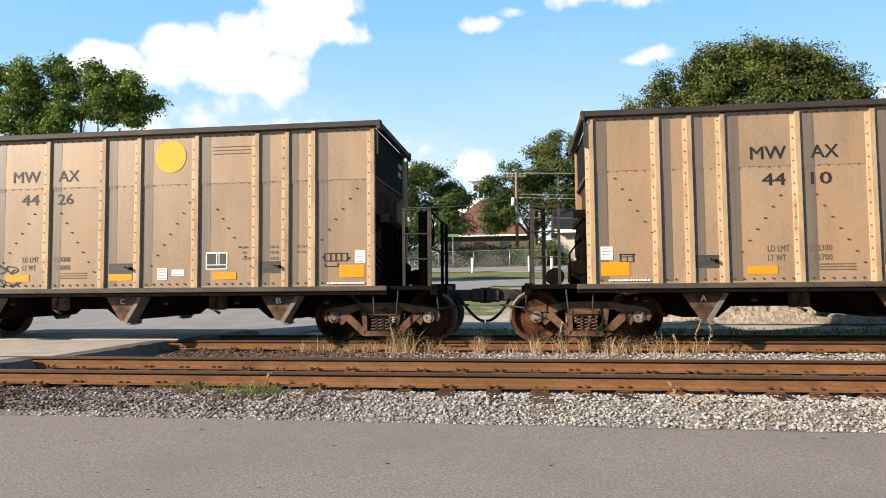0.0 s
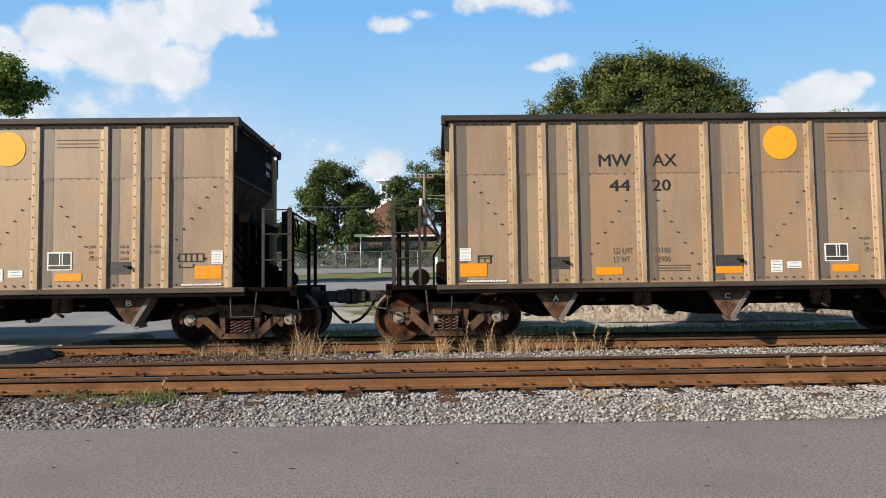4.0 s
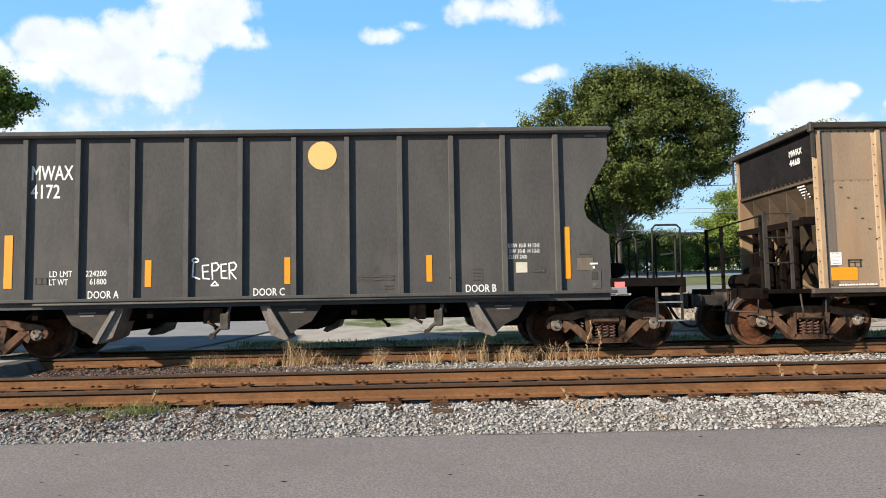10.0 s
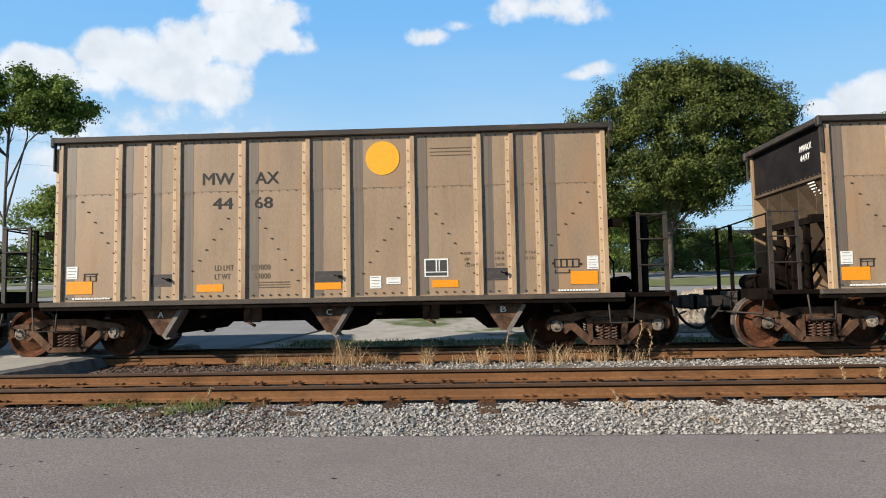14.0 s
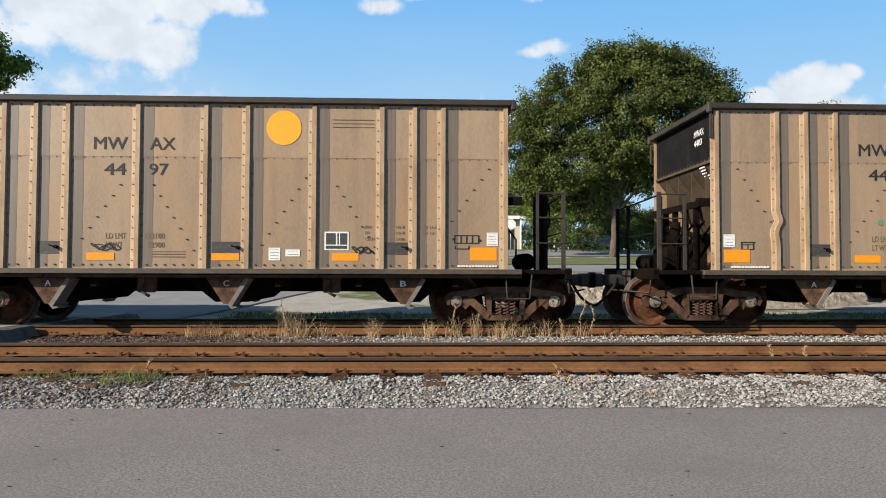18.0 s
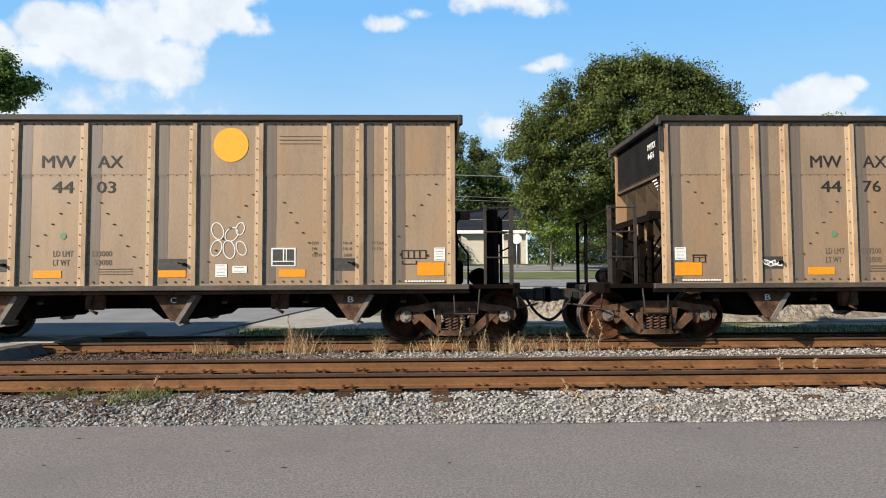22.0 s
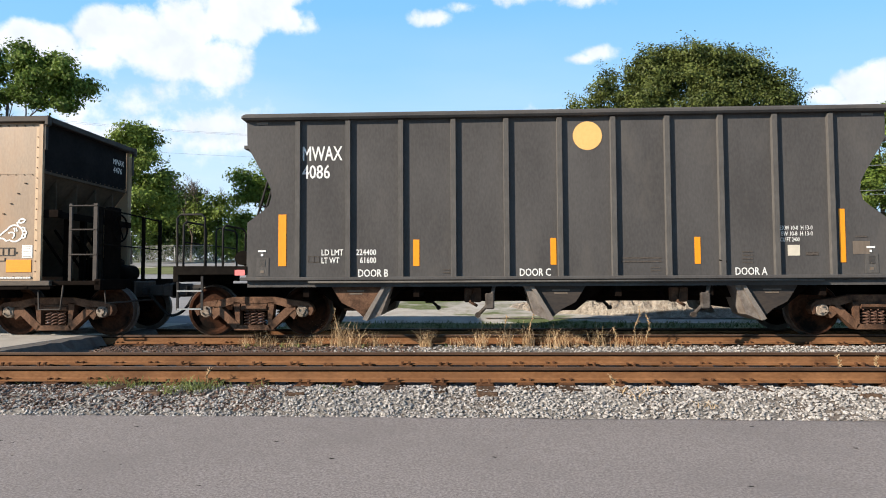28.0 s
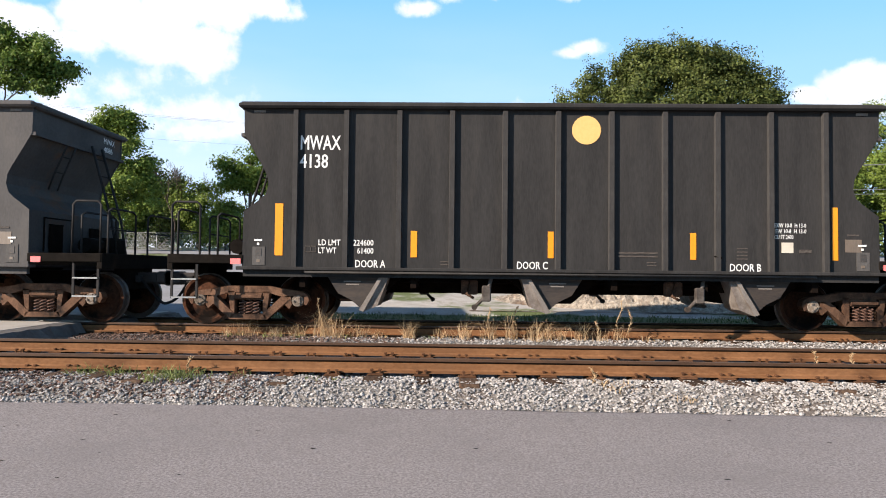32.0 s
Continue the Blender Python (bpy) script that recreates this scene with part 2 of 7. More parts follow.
def leaf_material(name, base, other, through_light=0.3):
    m = material(name, base, other, scale=0.6, fine=8, rough=0.55, bump=0, vary=0.34, island=True, spec=0.2, coords="Object")
    nt = m.node_tree
    b, out = nt.nodes["Principled BSDF"], nt.nodes["Material Output"]
    tr, ad = nt.nodes.new("ShaderNodeBsdfTranslucent"), nt.nodes.new("ShaderNodeMixShader")
    src = b.inputs["Base Color"].links[0].from_socket
    nt.links.new(src, tr.inputs["Color"])
    ad.inputs[0].default_value = through_light
    nt.links.new(b.outputs[0], ad.inputs[1])
    nt.links.new(tr.outputs[0], ad.inputs[2])
    nt.links.new(ad.outputs[0], out.inputs["Surface"])
    return m


M = {}
M["tan"] = material("tan_paint", (0.252, 0.171, 0.103), (0.342, 0.239, 0.147), scale=1.5, fine=26, stretch=(1.3, 1.3, 0.5), rough=0.46, spec=0.55, bump=0.06, stain=(0.325, 0.172, 0.073), stain_scale=0.75, stain_range=(0.50, 0.79), vary=0.08, spread=(0.36, 0.64), own=True, drip=(0.185, 0.110, 0.060))
# stakes lighter than the tan sheets: sunlight put into their colour
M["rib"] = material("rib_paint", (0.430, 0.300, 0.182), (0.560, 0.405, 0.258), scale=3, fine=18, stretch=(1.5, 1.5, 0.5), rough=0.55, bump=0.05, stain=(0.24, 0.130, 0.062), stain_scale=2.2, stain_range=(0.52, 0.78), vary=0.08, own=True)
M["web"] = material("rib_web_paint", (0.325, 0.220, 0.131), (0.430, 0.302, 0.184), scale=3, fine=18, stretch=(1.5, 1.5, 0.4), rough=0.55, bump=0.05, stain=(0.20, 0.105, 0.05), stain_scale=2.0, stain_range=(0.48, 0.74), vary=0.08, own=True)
M["bolt"] = material("grimy_bolt", (0.050, 0.036, 0.025), (0.110, 0.078, 0.052), scale=20, fine=90, rough=0.8, bump=0.1)
# end paints set darker to carry the shade at the car ends
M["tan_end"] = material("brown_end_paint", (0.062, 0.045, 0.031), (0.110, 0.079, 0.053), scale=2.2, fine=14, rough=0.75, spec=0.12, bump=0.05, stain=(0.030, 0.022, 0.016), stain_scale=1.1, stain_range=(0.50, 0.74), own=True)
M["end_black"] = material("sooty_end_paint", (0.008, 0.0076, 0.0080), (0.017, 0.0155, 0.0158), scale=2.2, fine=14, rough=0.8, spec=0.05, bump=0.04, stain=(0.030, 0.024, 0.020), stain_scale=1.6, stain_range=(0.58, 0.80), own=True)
# grey-brown of the bands beside the stakes and of some small plates
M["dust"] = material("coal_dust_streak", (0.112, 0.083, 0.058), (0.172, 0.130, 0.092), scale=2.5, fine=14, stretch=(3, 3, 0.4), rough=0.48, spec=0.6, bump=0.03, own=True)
M["rim"] = material("dark_top_chord", (0.018, 0.0155, 0.014), (0.050, 0.037, 0.028), scale=2, fine=20, stretch=(0.6, 2, 2), rough=0.7, stain=(0.13, 0.075, 0.042), stain_range=(0.60, 0.8), own=True)
M["sill"] = material("grimy_side_sill", (0.038, 0.030, 0.024), (0.098, 0.076, 0.057), scale=2, fine=20, stretch=(0.6, 2, 2), rough=0.75, stain=(0.15, 0.092, 0.055), stain_range=(0.58, 0.8), own=True)
M["flange"] = material("worn_bright_flange", (0.135, 0.115, 0.098), (0.225, 0.195, 0.168), scale=6, fine=40, rough=0.65, bump=0.06, stain=(0.070, 0.045, 0.030), stain_scale=4, stain_range=(0.52, 0.75))
# near black: grime with the shade at the car ends painted in
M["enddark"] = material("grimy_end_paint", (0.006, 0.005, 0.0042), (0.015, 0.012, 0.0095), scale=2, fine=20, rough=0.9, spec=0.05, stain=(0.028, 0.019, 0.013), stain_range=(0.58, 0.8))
M["black"] = material("black_paint", (0.060, 0.0565, 0.0545), (0.090, 0.085, 0.081), scale=1.2, fine=26, stretch=(1.2, 1.2, 0.5), rough=0.7, spec=0.1, bump=0.05, stain=(0.112, 0.101, 0.089), stain_scale=1.0, stain_range=(0.54, 0.8), vary=0.06, own=True)
M["black_end"] = material("rust_streaked_end_paint", (0.056, 0.052, 0.050), (0.085, 0.079, 0.074), scale=1.4, fine=20, rough=0.7, spec=0.12, bump=0.05, stain=(0.130, 0.066, 0.034), stain_scale=0.85, stain_range=(0.54, 0.68), own=True)
M["jet"] = material("newer_black_paint", (0.026, 0.025, 0.0242), (0.042, 0.040, 0.038), scale=1.6, fine=30, stretch=(1.6, 1.6, 0.3), rough=0.75, spec=0.06, bump=0.05, stain=(0.055, 0.050, 0.045), stain_scale=1.3, stain_range=(0.55, 0.8), own=True)
M["jetrib"] = material("newer_black_rib_paint", (0.034, 0.032, 0.0305), (0.054, 0.051, 0.048), scale=3, fine=18, stretch=(1.5, 1.5, 0.5), rough=0.75, spec=0.06, bump=0.05)
M["blackrib"] = material("black_rib_paint", (0.070, 0.066, 0.062), (0.108, 0.101, 0.093), scale=3, fine=18, stretch=(1.5, 1.5, 0.5), rough=0.75, spec=0.06, bump=0.05)
# near black: grime plus the shade beneath the cars, in one colour
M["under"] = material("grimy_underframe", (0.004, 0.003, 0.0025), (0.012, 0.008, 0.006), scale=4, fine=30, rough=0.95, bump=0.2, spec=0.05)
M["truck"] = material("rusty_cast_steel", (0.060, 0.031, 0.019), (0.160, 0.088, 0.053), scale=5, fine=40, rough=0.85, bump=0.3, spec=0.15, stain=(0.013, 0.008, 0.006), stain_scale=2.6, stain_range=(0.48, 0.66), vary=0.25)
M["wheel"] = material("rusty_wheel", (0.045, 0.019, 0.011), (0.130, 0.052, 0.026), scale=3.2, fine=26, rough=0.9, bump=0.25, spec=0.08, stain=(0.009, 0.006, 0.0045), stain_scale=1.7, stain_range=(0.40, 0.58), vary=0.45)
M["tread"] = material("worn_steel", (0.060, 0.046, 0.038), (0.135, 0.112, 0.094), scale=10, fine=60, rough=0.5, metal=0.3, bump=0.05)
M["cap"] = material("bearing_cap_steel", (0.095, 0.073, 0.055), (0.310, 0.255, 0.205), scale=14, fine=60, rough=0.85, bump=0.3, spec=0.08, vary=0.4)
M["spring"] = material("spring_steel", (0.075, 0.038, 0.026), (0.150, 0.076, 0.050), scale=12, fine=50, rough=0.75, bump=0.15)
M["orange"] = material("orange_reflector", (0.72, 0.25, 0.006), (0.80, 0.30, 0.01), scale=6, fine=40, rough=0.45, bump=0.02, stain=(0.52, 0.20, 0.015), stain_scale=5, stain_range=(0.6, 0.85))
M["yellow"] = material("yellow_disc_paint", (0.72, 0.33, 0.012), (0.80, 0.38, 0.02), scale=4, fine=30, rough=0.6, bump=0.02, stain=(0.55, 0.25, 0.02), stain_scale=4, stain_range=(0.62, 0.9))
M["pale"] = material("faded_yellow_disc", (0.70, 0.40, 0.13), (0.78, 0.46, 0.16), scale=4, fine=30, rough=0.6, bump=0.02, stain=(0.55, 0.33, 0.11), stain_scale=4, stain_range=(0.62, 0.9))
M["white"] = material("white_stencil_paint", (0.66, 0.65, 0.61), (0.78, 0.77, 0.73), scale=8, fine=50, rough=0.6, bump=0.02)
M["tagwhite"] = material("white_spray_paint", (0.78, 0.76, 0.72), (0.86, 0.85, 0.82), scale=8, fine=50, rough=0.5, bump=0.02)
M["stencil"] = material("dark_stencil_paint", (0.017, 0.015, 0.013), (0.036, 0.030, 0.025), scale=8, fine=50, rough=0.52, spec=0.3, bump=0.02)
M["faint"] = material("faded_stencil_paint", (0.115, 0.080, 0.050), (0.155, 0.108, 0.066), scale=8, fine=50, rough=0.6, bump=0.02)
M["boxblack"] = material("stencil_panel_black", (0.035, 0.032, 0.03), (0.06, 0.054, 0.048), scale=5, fine=40, rough=0.6, bump=0.02, stain=(0.16, 0.11, 0.07), stain_range=(0.55, 0.8), stain_scale=4)
M["red"] = material("pink_red_reflector", (0.78, 0.16, 0.15), (0.86, 0.24, 0.22), scale=6, fine=30, rough=0.4, bump=0.02)
M["green"] = material("green_dot_paint", (0.10, 0.20, 0.11), (0.14, 0.25, 0.14), scale=6, fine=30, rough=0.6, bump=0.02)
M["grey_steel"] = material("galvanised_steel", (0.28, 0.28, 0.27), (0.40, 0.40, 0.38), scale=8, fine=40, rough=0.45, metal=0.6, bump=0.05)
M["doorsteel"] = material("worn_grey_door", (0.060, 0.051, 0.044), (0.120, 0.104, 0.090), scale=4, fine=30, rough=0.75, bump=0.08, spec=0.1, stain=(0.022, 0.015, 0.011), stain_scale=3, stain_range=(0.45, 0.7))
M["rail"] = material("rusty_rail", (0.140, 0.063, 0.026), (0.242, 0.117, 0.052), scale=5, fine=40, stretch=(0.5, 1, 1), rough=0.85, bump=0.15, spec=0.15, stain=(0.075, 0.035, 0.018), stain_scale=1.2, stain_range=(0.50, 0.74))
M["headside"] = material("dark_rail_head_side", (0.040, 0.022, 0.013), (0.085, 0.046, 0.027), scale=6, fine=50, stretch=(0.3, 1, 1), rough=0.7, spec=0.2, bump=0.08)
# near-black fillet: the shadow under the rail head, painted on
M["headshade"] = material("greasy_dark_rail_fillet", (0.010, 0.007, 0.005), (0.025, 0.016, 0.010), scale=9, fine=60, rough=0.8, spec=0.1, bump=0.1)
M["railhead"] = material("worn_rail_head", (0.13, 0.085, 0.06), (0.20, 0.145, 0.11), scale=6, fine=50, stretch=(0.2, 1, 1), rough=0.5, metal=0.4, bump=0.03)
M["tie"] = material("weathered_tie_wood", (0.030, 0.020, 0.015), (0.110, 0.070, 0.046), scale=6, fine=40, stretch=(3, 0.5, 3), rough=0.95, spec=0.1, bump=0.6, stain=(0.15, 0.075, 0.038), stain_scale=2, stain_range=(0.52, 0.75), vary=0.45)
M["plate"] = material("rusty_tie_plate", (0.070, 0.032, 0.016), (0.135, 0.066, 0.034), scale=9, fine=50, rough=0.9, spec=0.1, bump=0.15, vary=0.3)
M["ballast"] = material("ballast_stone", (0.115, 0.105, 0.094), (0.29, 0.27, 0.245), scale=18, fine=55, rough=0.95, bump=1.0, spec=0.1, dist=0.03, stain=(0.105, 0.070, 0.050), stain_scale=1.1, stain_range=(0.48, 0.74))
M["stone"] = material("crushed_stone", (0.215, 0.200, 0.184), (0.440, 0.412, 0.382), scale=30, fine=90, rough=0.95, bump=0.4, spec=0.12, vary=0.34, island=True)
M["brownstone"] = material("rust_stained_stone", (0.070, 0.042, 0.032), (0.175, 0.112, 0.086), scale=20, fine=80, rough=0.9, bump=0.3, vary=0.5, island=True)
M["dirt"] = material("oily_track_dirt", (0.014, 0.009, 0.006), (0.060, 0.036, 0.023), scale=20, fine=80, rough=0.95, bump=0.3, spec=0.1, vary=0.5, island=True)
M["asphalt"] = material("worn_asphalt", (0.136, 0.122, 0.118), (0.342, 0.312, 0.303), scale=55, fine=170, rough=0.92, bump=0.6, spec=0.2, dist=0.004, stain=(0.185, 0.169, 0.164), stain_scale=0.7, stain_range=(0.45, 0.90), spread=(0.36, 0.64))
M["asphalt_edge"] = material("broken_asphalt_edge", (0.085, 0.08, 0.076), (0.15, 0.14, 0.13), scale=10, fine=90, rough=0.9, bump=0.4)
M["concrete"] = material("crossing_concrete", (0.33, 0.30, 0.26), (0.43, 0.40, 0.355), scale=2.0, fine=60, rough=0.88, bump=0.15, stain=(0.22, 0.20, 0.175), stain_scale=1.2, stain_range=(0.5, 0.8))
M["street"] = material("far_street_asphalt", (0.20, 0.20, 0.205), (0.29, 0.29, 0.295), scale=1.0, fine=30, rough=0.9, bump=0.1)
M["ground"] = material("gravelly_ground", (0.31, 0.285, 0.25), (0.46, 0.43, 0.385), scale=1.6, fine=24, rough=0.95, bump=0.5, dist=0.05, stain=(0.10, 0.125, 0.035), stain_scale=0.16, stain_range=(0.50, 0.56))
M["lawn"] = material("mown_grass", (0.095, 0.118, 0.042), (0.165, 0.180, 0.070), scale=0.8, fine=14, rough=0.95, bump=0.4, dist=0.05)
M["pile"] = material("crushed_concrete_heap", (0.215, 0.178, 0.138), (0.500, 0.440, 0.360), scale=9, fine=40, rough=0.95, bump=1.0, dist=0.12, spec=0.1, stain=(0.150, 0.098, 0.066), stain_scale=1.8, stain_range=(0.52, 0.70))
M["dry"] = leaf_material("dry_grass", (0.40, 0.265, 0.140), (0.58, 0.43, 0.26), 0.25)
M["fresh"] = leaf_material("green_weed", (0.12, 0.16, 0.05), (0.25, 0.28, 0.10), 0.3)
M["leaf"] = leaf_material("oak_leaves", (0.030, 0.047, 0.011), (0.138, 0.162, 0.041), 0.2)
M["leaf_light"] = leaf_material("light_green_leaves", (0.075, 0.125, 0.022), (0.225, 0.285, 0.056), 0.25)
M["leaf_maple"] = leaf_material("maple_leaves", (0.050, 0.094, 0.017), (0.170, 0.238, 0.044), 0.25)
M["leaf_dark"] = leaf_material("dark_green_leaves", (0.032, 0.056, 0.016), (0.095, 0.130, 0.036), 0.22)
M["bark"] = material("tree_bark", (0.055, 0.042, 0.033), (0.13, 0.10, 0.08), scale=4, fine=20, stretch=(2, 2, 0.5), rough=0.9, bump=0.5, dist=0.04)
M["pole"] = material("weathered_pole_wood", (0.16, 0.11, 0.08), (0.26, 0.19, 0.14), scale=4, fine=30, stretch=(3, 3, 0.3), rough=0.9, bump=0.2)
M["wire"] = material("aged_cable", (0.20, 0.20, 0.20), (0.32, 0.32, 0.31), scale=4, fine=20, rough=0.6, bump=0)
M["roof_red"] = material("brown_shingle_roof", (0.105, 0.050, 0.036), (0.165, 0.080, 0.056), scale=2, fine=14, rough=0.95, bump=0.3, vary=0.1)
M["roof_dark"] = material("dark_metal_roof", (0.012, 0.014, 0.019), (0.024, 0.027, 0.034), scale=2, fine=14, rough=0.65, bump=0.1)
M["stucco"] = material("beige_painted_wall", (0.50, 0.45, 0.36), (0.59, 0.535, 0.43), scale=2, fine=30, rough=0.85, bump=0.08)
M["trim"] = material("white_trim_paint", (0.76, 0.77, 0.76), (0.84, 0.85, 0.84), scale=4, fine=30, rough=0.6, bump=0.03)
# brick darkened to carry the shade of the trees on the wall
M["brick"] = material("brown_brick_wall", (0.075, 0.058, 0.048), (0.125, 0.095, 0.078), scale=3, fine=25, rough=0.9, bump=0.2)
M["glass"] = material("dark_window_glass", (0.02, 0.025, 0.03), (0.035, 0.04, 0.045), scale=3, fine=10, rough=0.08, bump=0, spec=0.8)
M["carpaint"] = material("dull_car_paint", (0.10, 0.12, 0.15), (0.14, 0.16, 0.19), scale=3, fine=20, rough=0.35, bump=0)
M["rubber"] = material("tyre_rubber", (0.014, 0.0135, 0.013), (0.028, 0.027, 0.026), scale=6, fine=30, rough=0.85, bump=0.1, spec=0.08)

# ---------------------------------------------------------------- mesh helpers
MESHES = {}


def box(bm, x0, x1, y0, y1, z0, z1, mat=0):
    v = [bm.verts.new((x, y, z)) for z in (z0, z1) for y in (y0, y1) for x in (x0, x1)]
    for a, b, c, d in ((0, 2, 3, 1), (4, 5, 7, 6), (0, 1, 5, 4), (2, 6, 7, 3), (0, 4, 6, 2), (1, 3, 7, 5)):
        bm.faces.new((v[a], v[b], v[c], v[d])).material_index = mat


def chamfer_box(bm, x0, x1, y0, y1, z0, z1, c, mat=0):
    """A box whose edges are cut at 45 degrees by c."""
    rings = []
    for z, i in ((z0, c), (z0 + c, 0), (z1 - c, 0), (z1, c)):
        pts = [(x0 + i, y0 + i + c), (x0 + i + c, y0 + i), (x1 - i - c, y0 + i), (x1 - i, y0 + i + c), (x1 - i, y1 - i - c), (x1 - i - c, y1 - i), (x0 + i + c, y1 - i), (x0 + i, y1 - i - c)]
        rings.append([bm.verts.new((*p, z)) for p in pts])
    for a, b in zip(rings, rings[1:]):
        for i in range(8):
            bm.faces.new((a[i], a[(i + 1) % 8], b[(i + 1) % 8], b[i])).material_index = mat
    bm.faces.new(rings[0][::-1]).material_index = mat
    bm.faces.new(rings[-1]).material_index = mat


def rod(bm, a, b, r, n=8, r2=None, mat=0, caps=True):
    a, b = Vector(a), Vector(b)
    q = (b - a).to_track_quat("Z", "Y")
    rings = []
    for p, rr in ((a, r), (b, r if r2 is None else r2)):
        rings.append([bm.verts.new(p + q @ Vector((rr * math.cos(6.28319 * i / n), rr * math.sin(6.28319 * i / n), 0))) for i in range(n)])
    for i in range(n):
        f = bm.faces.new((rings[0][i], rings[0][(i + 1) % n], rings[1][(i + 1) % n], rings[1][i]))
        f.material_index, f.smooth = mat, n > 6
    if caps:
        bm.faces.new(rings[0][::-1]).material_index = mat
        bm.faces.new(rings[1]).material_index = mat


def bar(bm, pts, r, n=6, mat=0):
    """A bent round bar through the points, one closed skin."""
    pts = [Vector(p) for p in pts]
    rings = []
    for i, p in enumerate(pts):
        a, c = pts[max(0, i - 1)], pts[min(len(pts) - 1, i + 1)]
        q = (c - a).to_track_quat("Z", "Y")
        rings.append([bm.verts.new(p + q @ Vector((r * math.cos(6.28319 * k / n), r * math.sin(6.28319 * k / n), 0))) for k in range(n)])
    for u, v in zip(rings, rings[1:]):
        for k in range(n):
            f = bm.faces.new((u[k], u[(k + 1) % n], v[(k + 1) % n], v[k]))
            f.material_index, f.smooth = mat, True
    bm.faces.new(rings[0][::-1]).material_index = mat
    bm.faces.new(rings[-1]).material_index = mat


def prism(bm, pts, y0, y1, mat=0):
    """A polygon in x and z, pushed from y0 to y1."""
    a = [bm.verts.new((x, y0, z)) for x, z in pts]
    b = [bm.verts.new((x, y1, z)) for x, z in pts]
    n = len(pts)
    for f in [a, b[::-1]] + [(a[i], b[i], b[(i + 1) % n], a[(i + 1) % n]) for i in range(n)]:
        bm.faces.new(f).material_index = mat


def lathe(bm, prof, y_sign=1, n=24, mats=None):
    """A profile of (radius, y) turned about the y axis."""
    rings = [[bm.verts.new((r * math.cos(6.28319 * i / n), y * y_sign, r * math.sin(6.28319 * i / n))) for i in range(n)] for r, y in prof]
    for k, (a, b) in enumerate(zip(rings, rings[1:])):
        for i in range(n):
            f = bm.faces.new((a[i], a[(i + 1) % n], b[(i + 1) % n], b[i]))
            f.smooth = False
            if mats:
                f.material_index = mats[k]
    for ring in (rings[0], rings[-1]):
        bm.faces.new(ring)


def mesh_of(key, build, mats):
    if key in MESHES:
        return MESHES[key]
    bm = bmesh.new()
    build(bm)
    bmesh.ops.recalc_face_normals(bm, faces=bm.faces)
    me = bpy.data.meshes.new(key)
    bm.to_mesh(me)
    bm.free()
    for m in mats if isinstance(mats, (list, tuple)) else [mats]:
        me.materials.append(m)
    MESHES[key] = me
    return me


def part(name, key, build, mats, parent, at=None, label=""):
    """One mesh object under a thing or a part; alike ones share the mesh under its key."""
    ob = new(name, mesh_of(key, build, mats))
    ob.parent = parent
    if at is not None:
        ob.matrix_basis = at if isinstance(at, Matrix) else Matrix.Translation(at)
    if label:
        tagged(ob, label)
    return ob


def thing(name, key, build, mats, label, category, group="", kind="", at=None):
    ob = new(name, mesh_of(key, build, mats))
    if at is not None:
        ob.matrix_basis = at if isinstance(at, Matrix) else Matrix.Translation(at)
    return tagged(ob, label, category, group, kind)


def empty(name, label, category, group="", at=None):
    ob = new(name)
    ob.empty_display_size = 0.3
    if at is not None:
        ob.matrix_basis = at if isinstance(at, Matrix) else Matrix.Translation(at)
    return tagged(ob, label, category, group)


def raw_mesh(name, verts, faces, mats, smooth=False):
    me = bpy.data.meshes.new(name)
    me.from_pydata(verts, [], faces)
    for m in mats if isinstance(mats, (list, tuple)) else [mats]:
        me.materials.append(m)
    if smooth:
        me.polygons.foreach_set("use_smooth", [True] * len(me.polygons))
    me.update()
    return me


OUTLINES = {}


def outline(text):
    """Points and faces of the words set in the built-in font."""
    if text in OUTLINES:
        return OUTLINES[text]
    cu = bpy.data.curves.new("words", "FONT")
    cu.body, cu.resolution_u = text, 2
    ob = new("words", cu)
    me = bpy.data.meshes.new_from_object(ob.evaluated_get(bpy.context.evaluated_depsgraph_get()))
    co = np.array([v.co for v in me.vertices])[:, :2]
    polys = [tuple(p.vertices) for p in me.polygons]
    bpy.data.objects.remove(ob)
    bpy.data.curves.remove(cu)
    bpy.data.meshes.remove(me)
    OUTLINES[text] = co, polys
    return co, polys


def letters(text, key, mat):
    """A flat bold mesh of the words, filling x 0..1 and z 0..1, facing -y."""
    if key in MESHES:
        return MESHES[key]
    co, polys = outline(text)
    lo, hi = co.min(0), co.max(0)
    flat = (co - lo) / (hi - lo)
    verts, faces = [], []
    wide = 0.017 / (hi[0] - lo[0])
    for k, (dx, dz) in enumerate(((0, 0), (wide, 0), (-wide, 0), (0, 0.012), (0, -0.012))):
        n = len(verts)
        verts += [(x + dx, -0.00025 * k, z + dz) for x, z in flat.tolist()]
        faces += [tuple(i + n for i in p) for p in polys]
    MESHES[key] = raw_mesh(key, verts, faces, mat)
    return MESHES[key]


SPREAD = {}


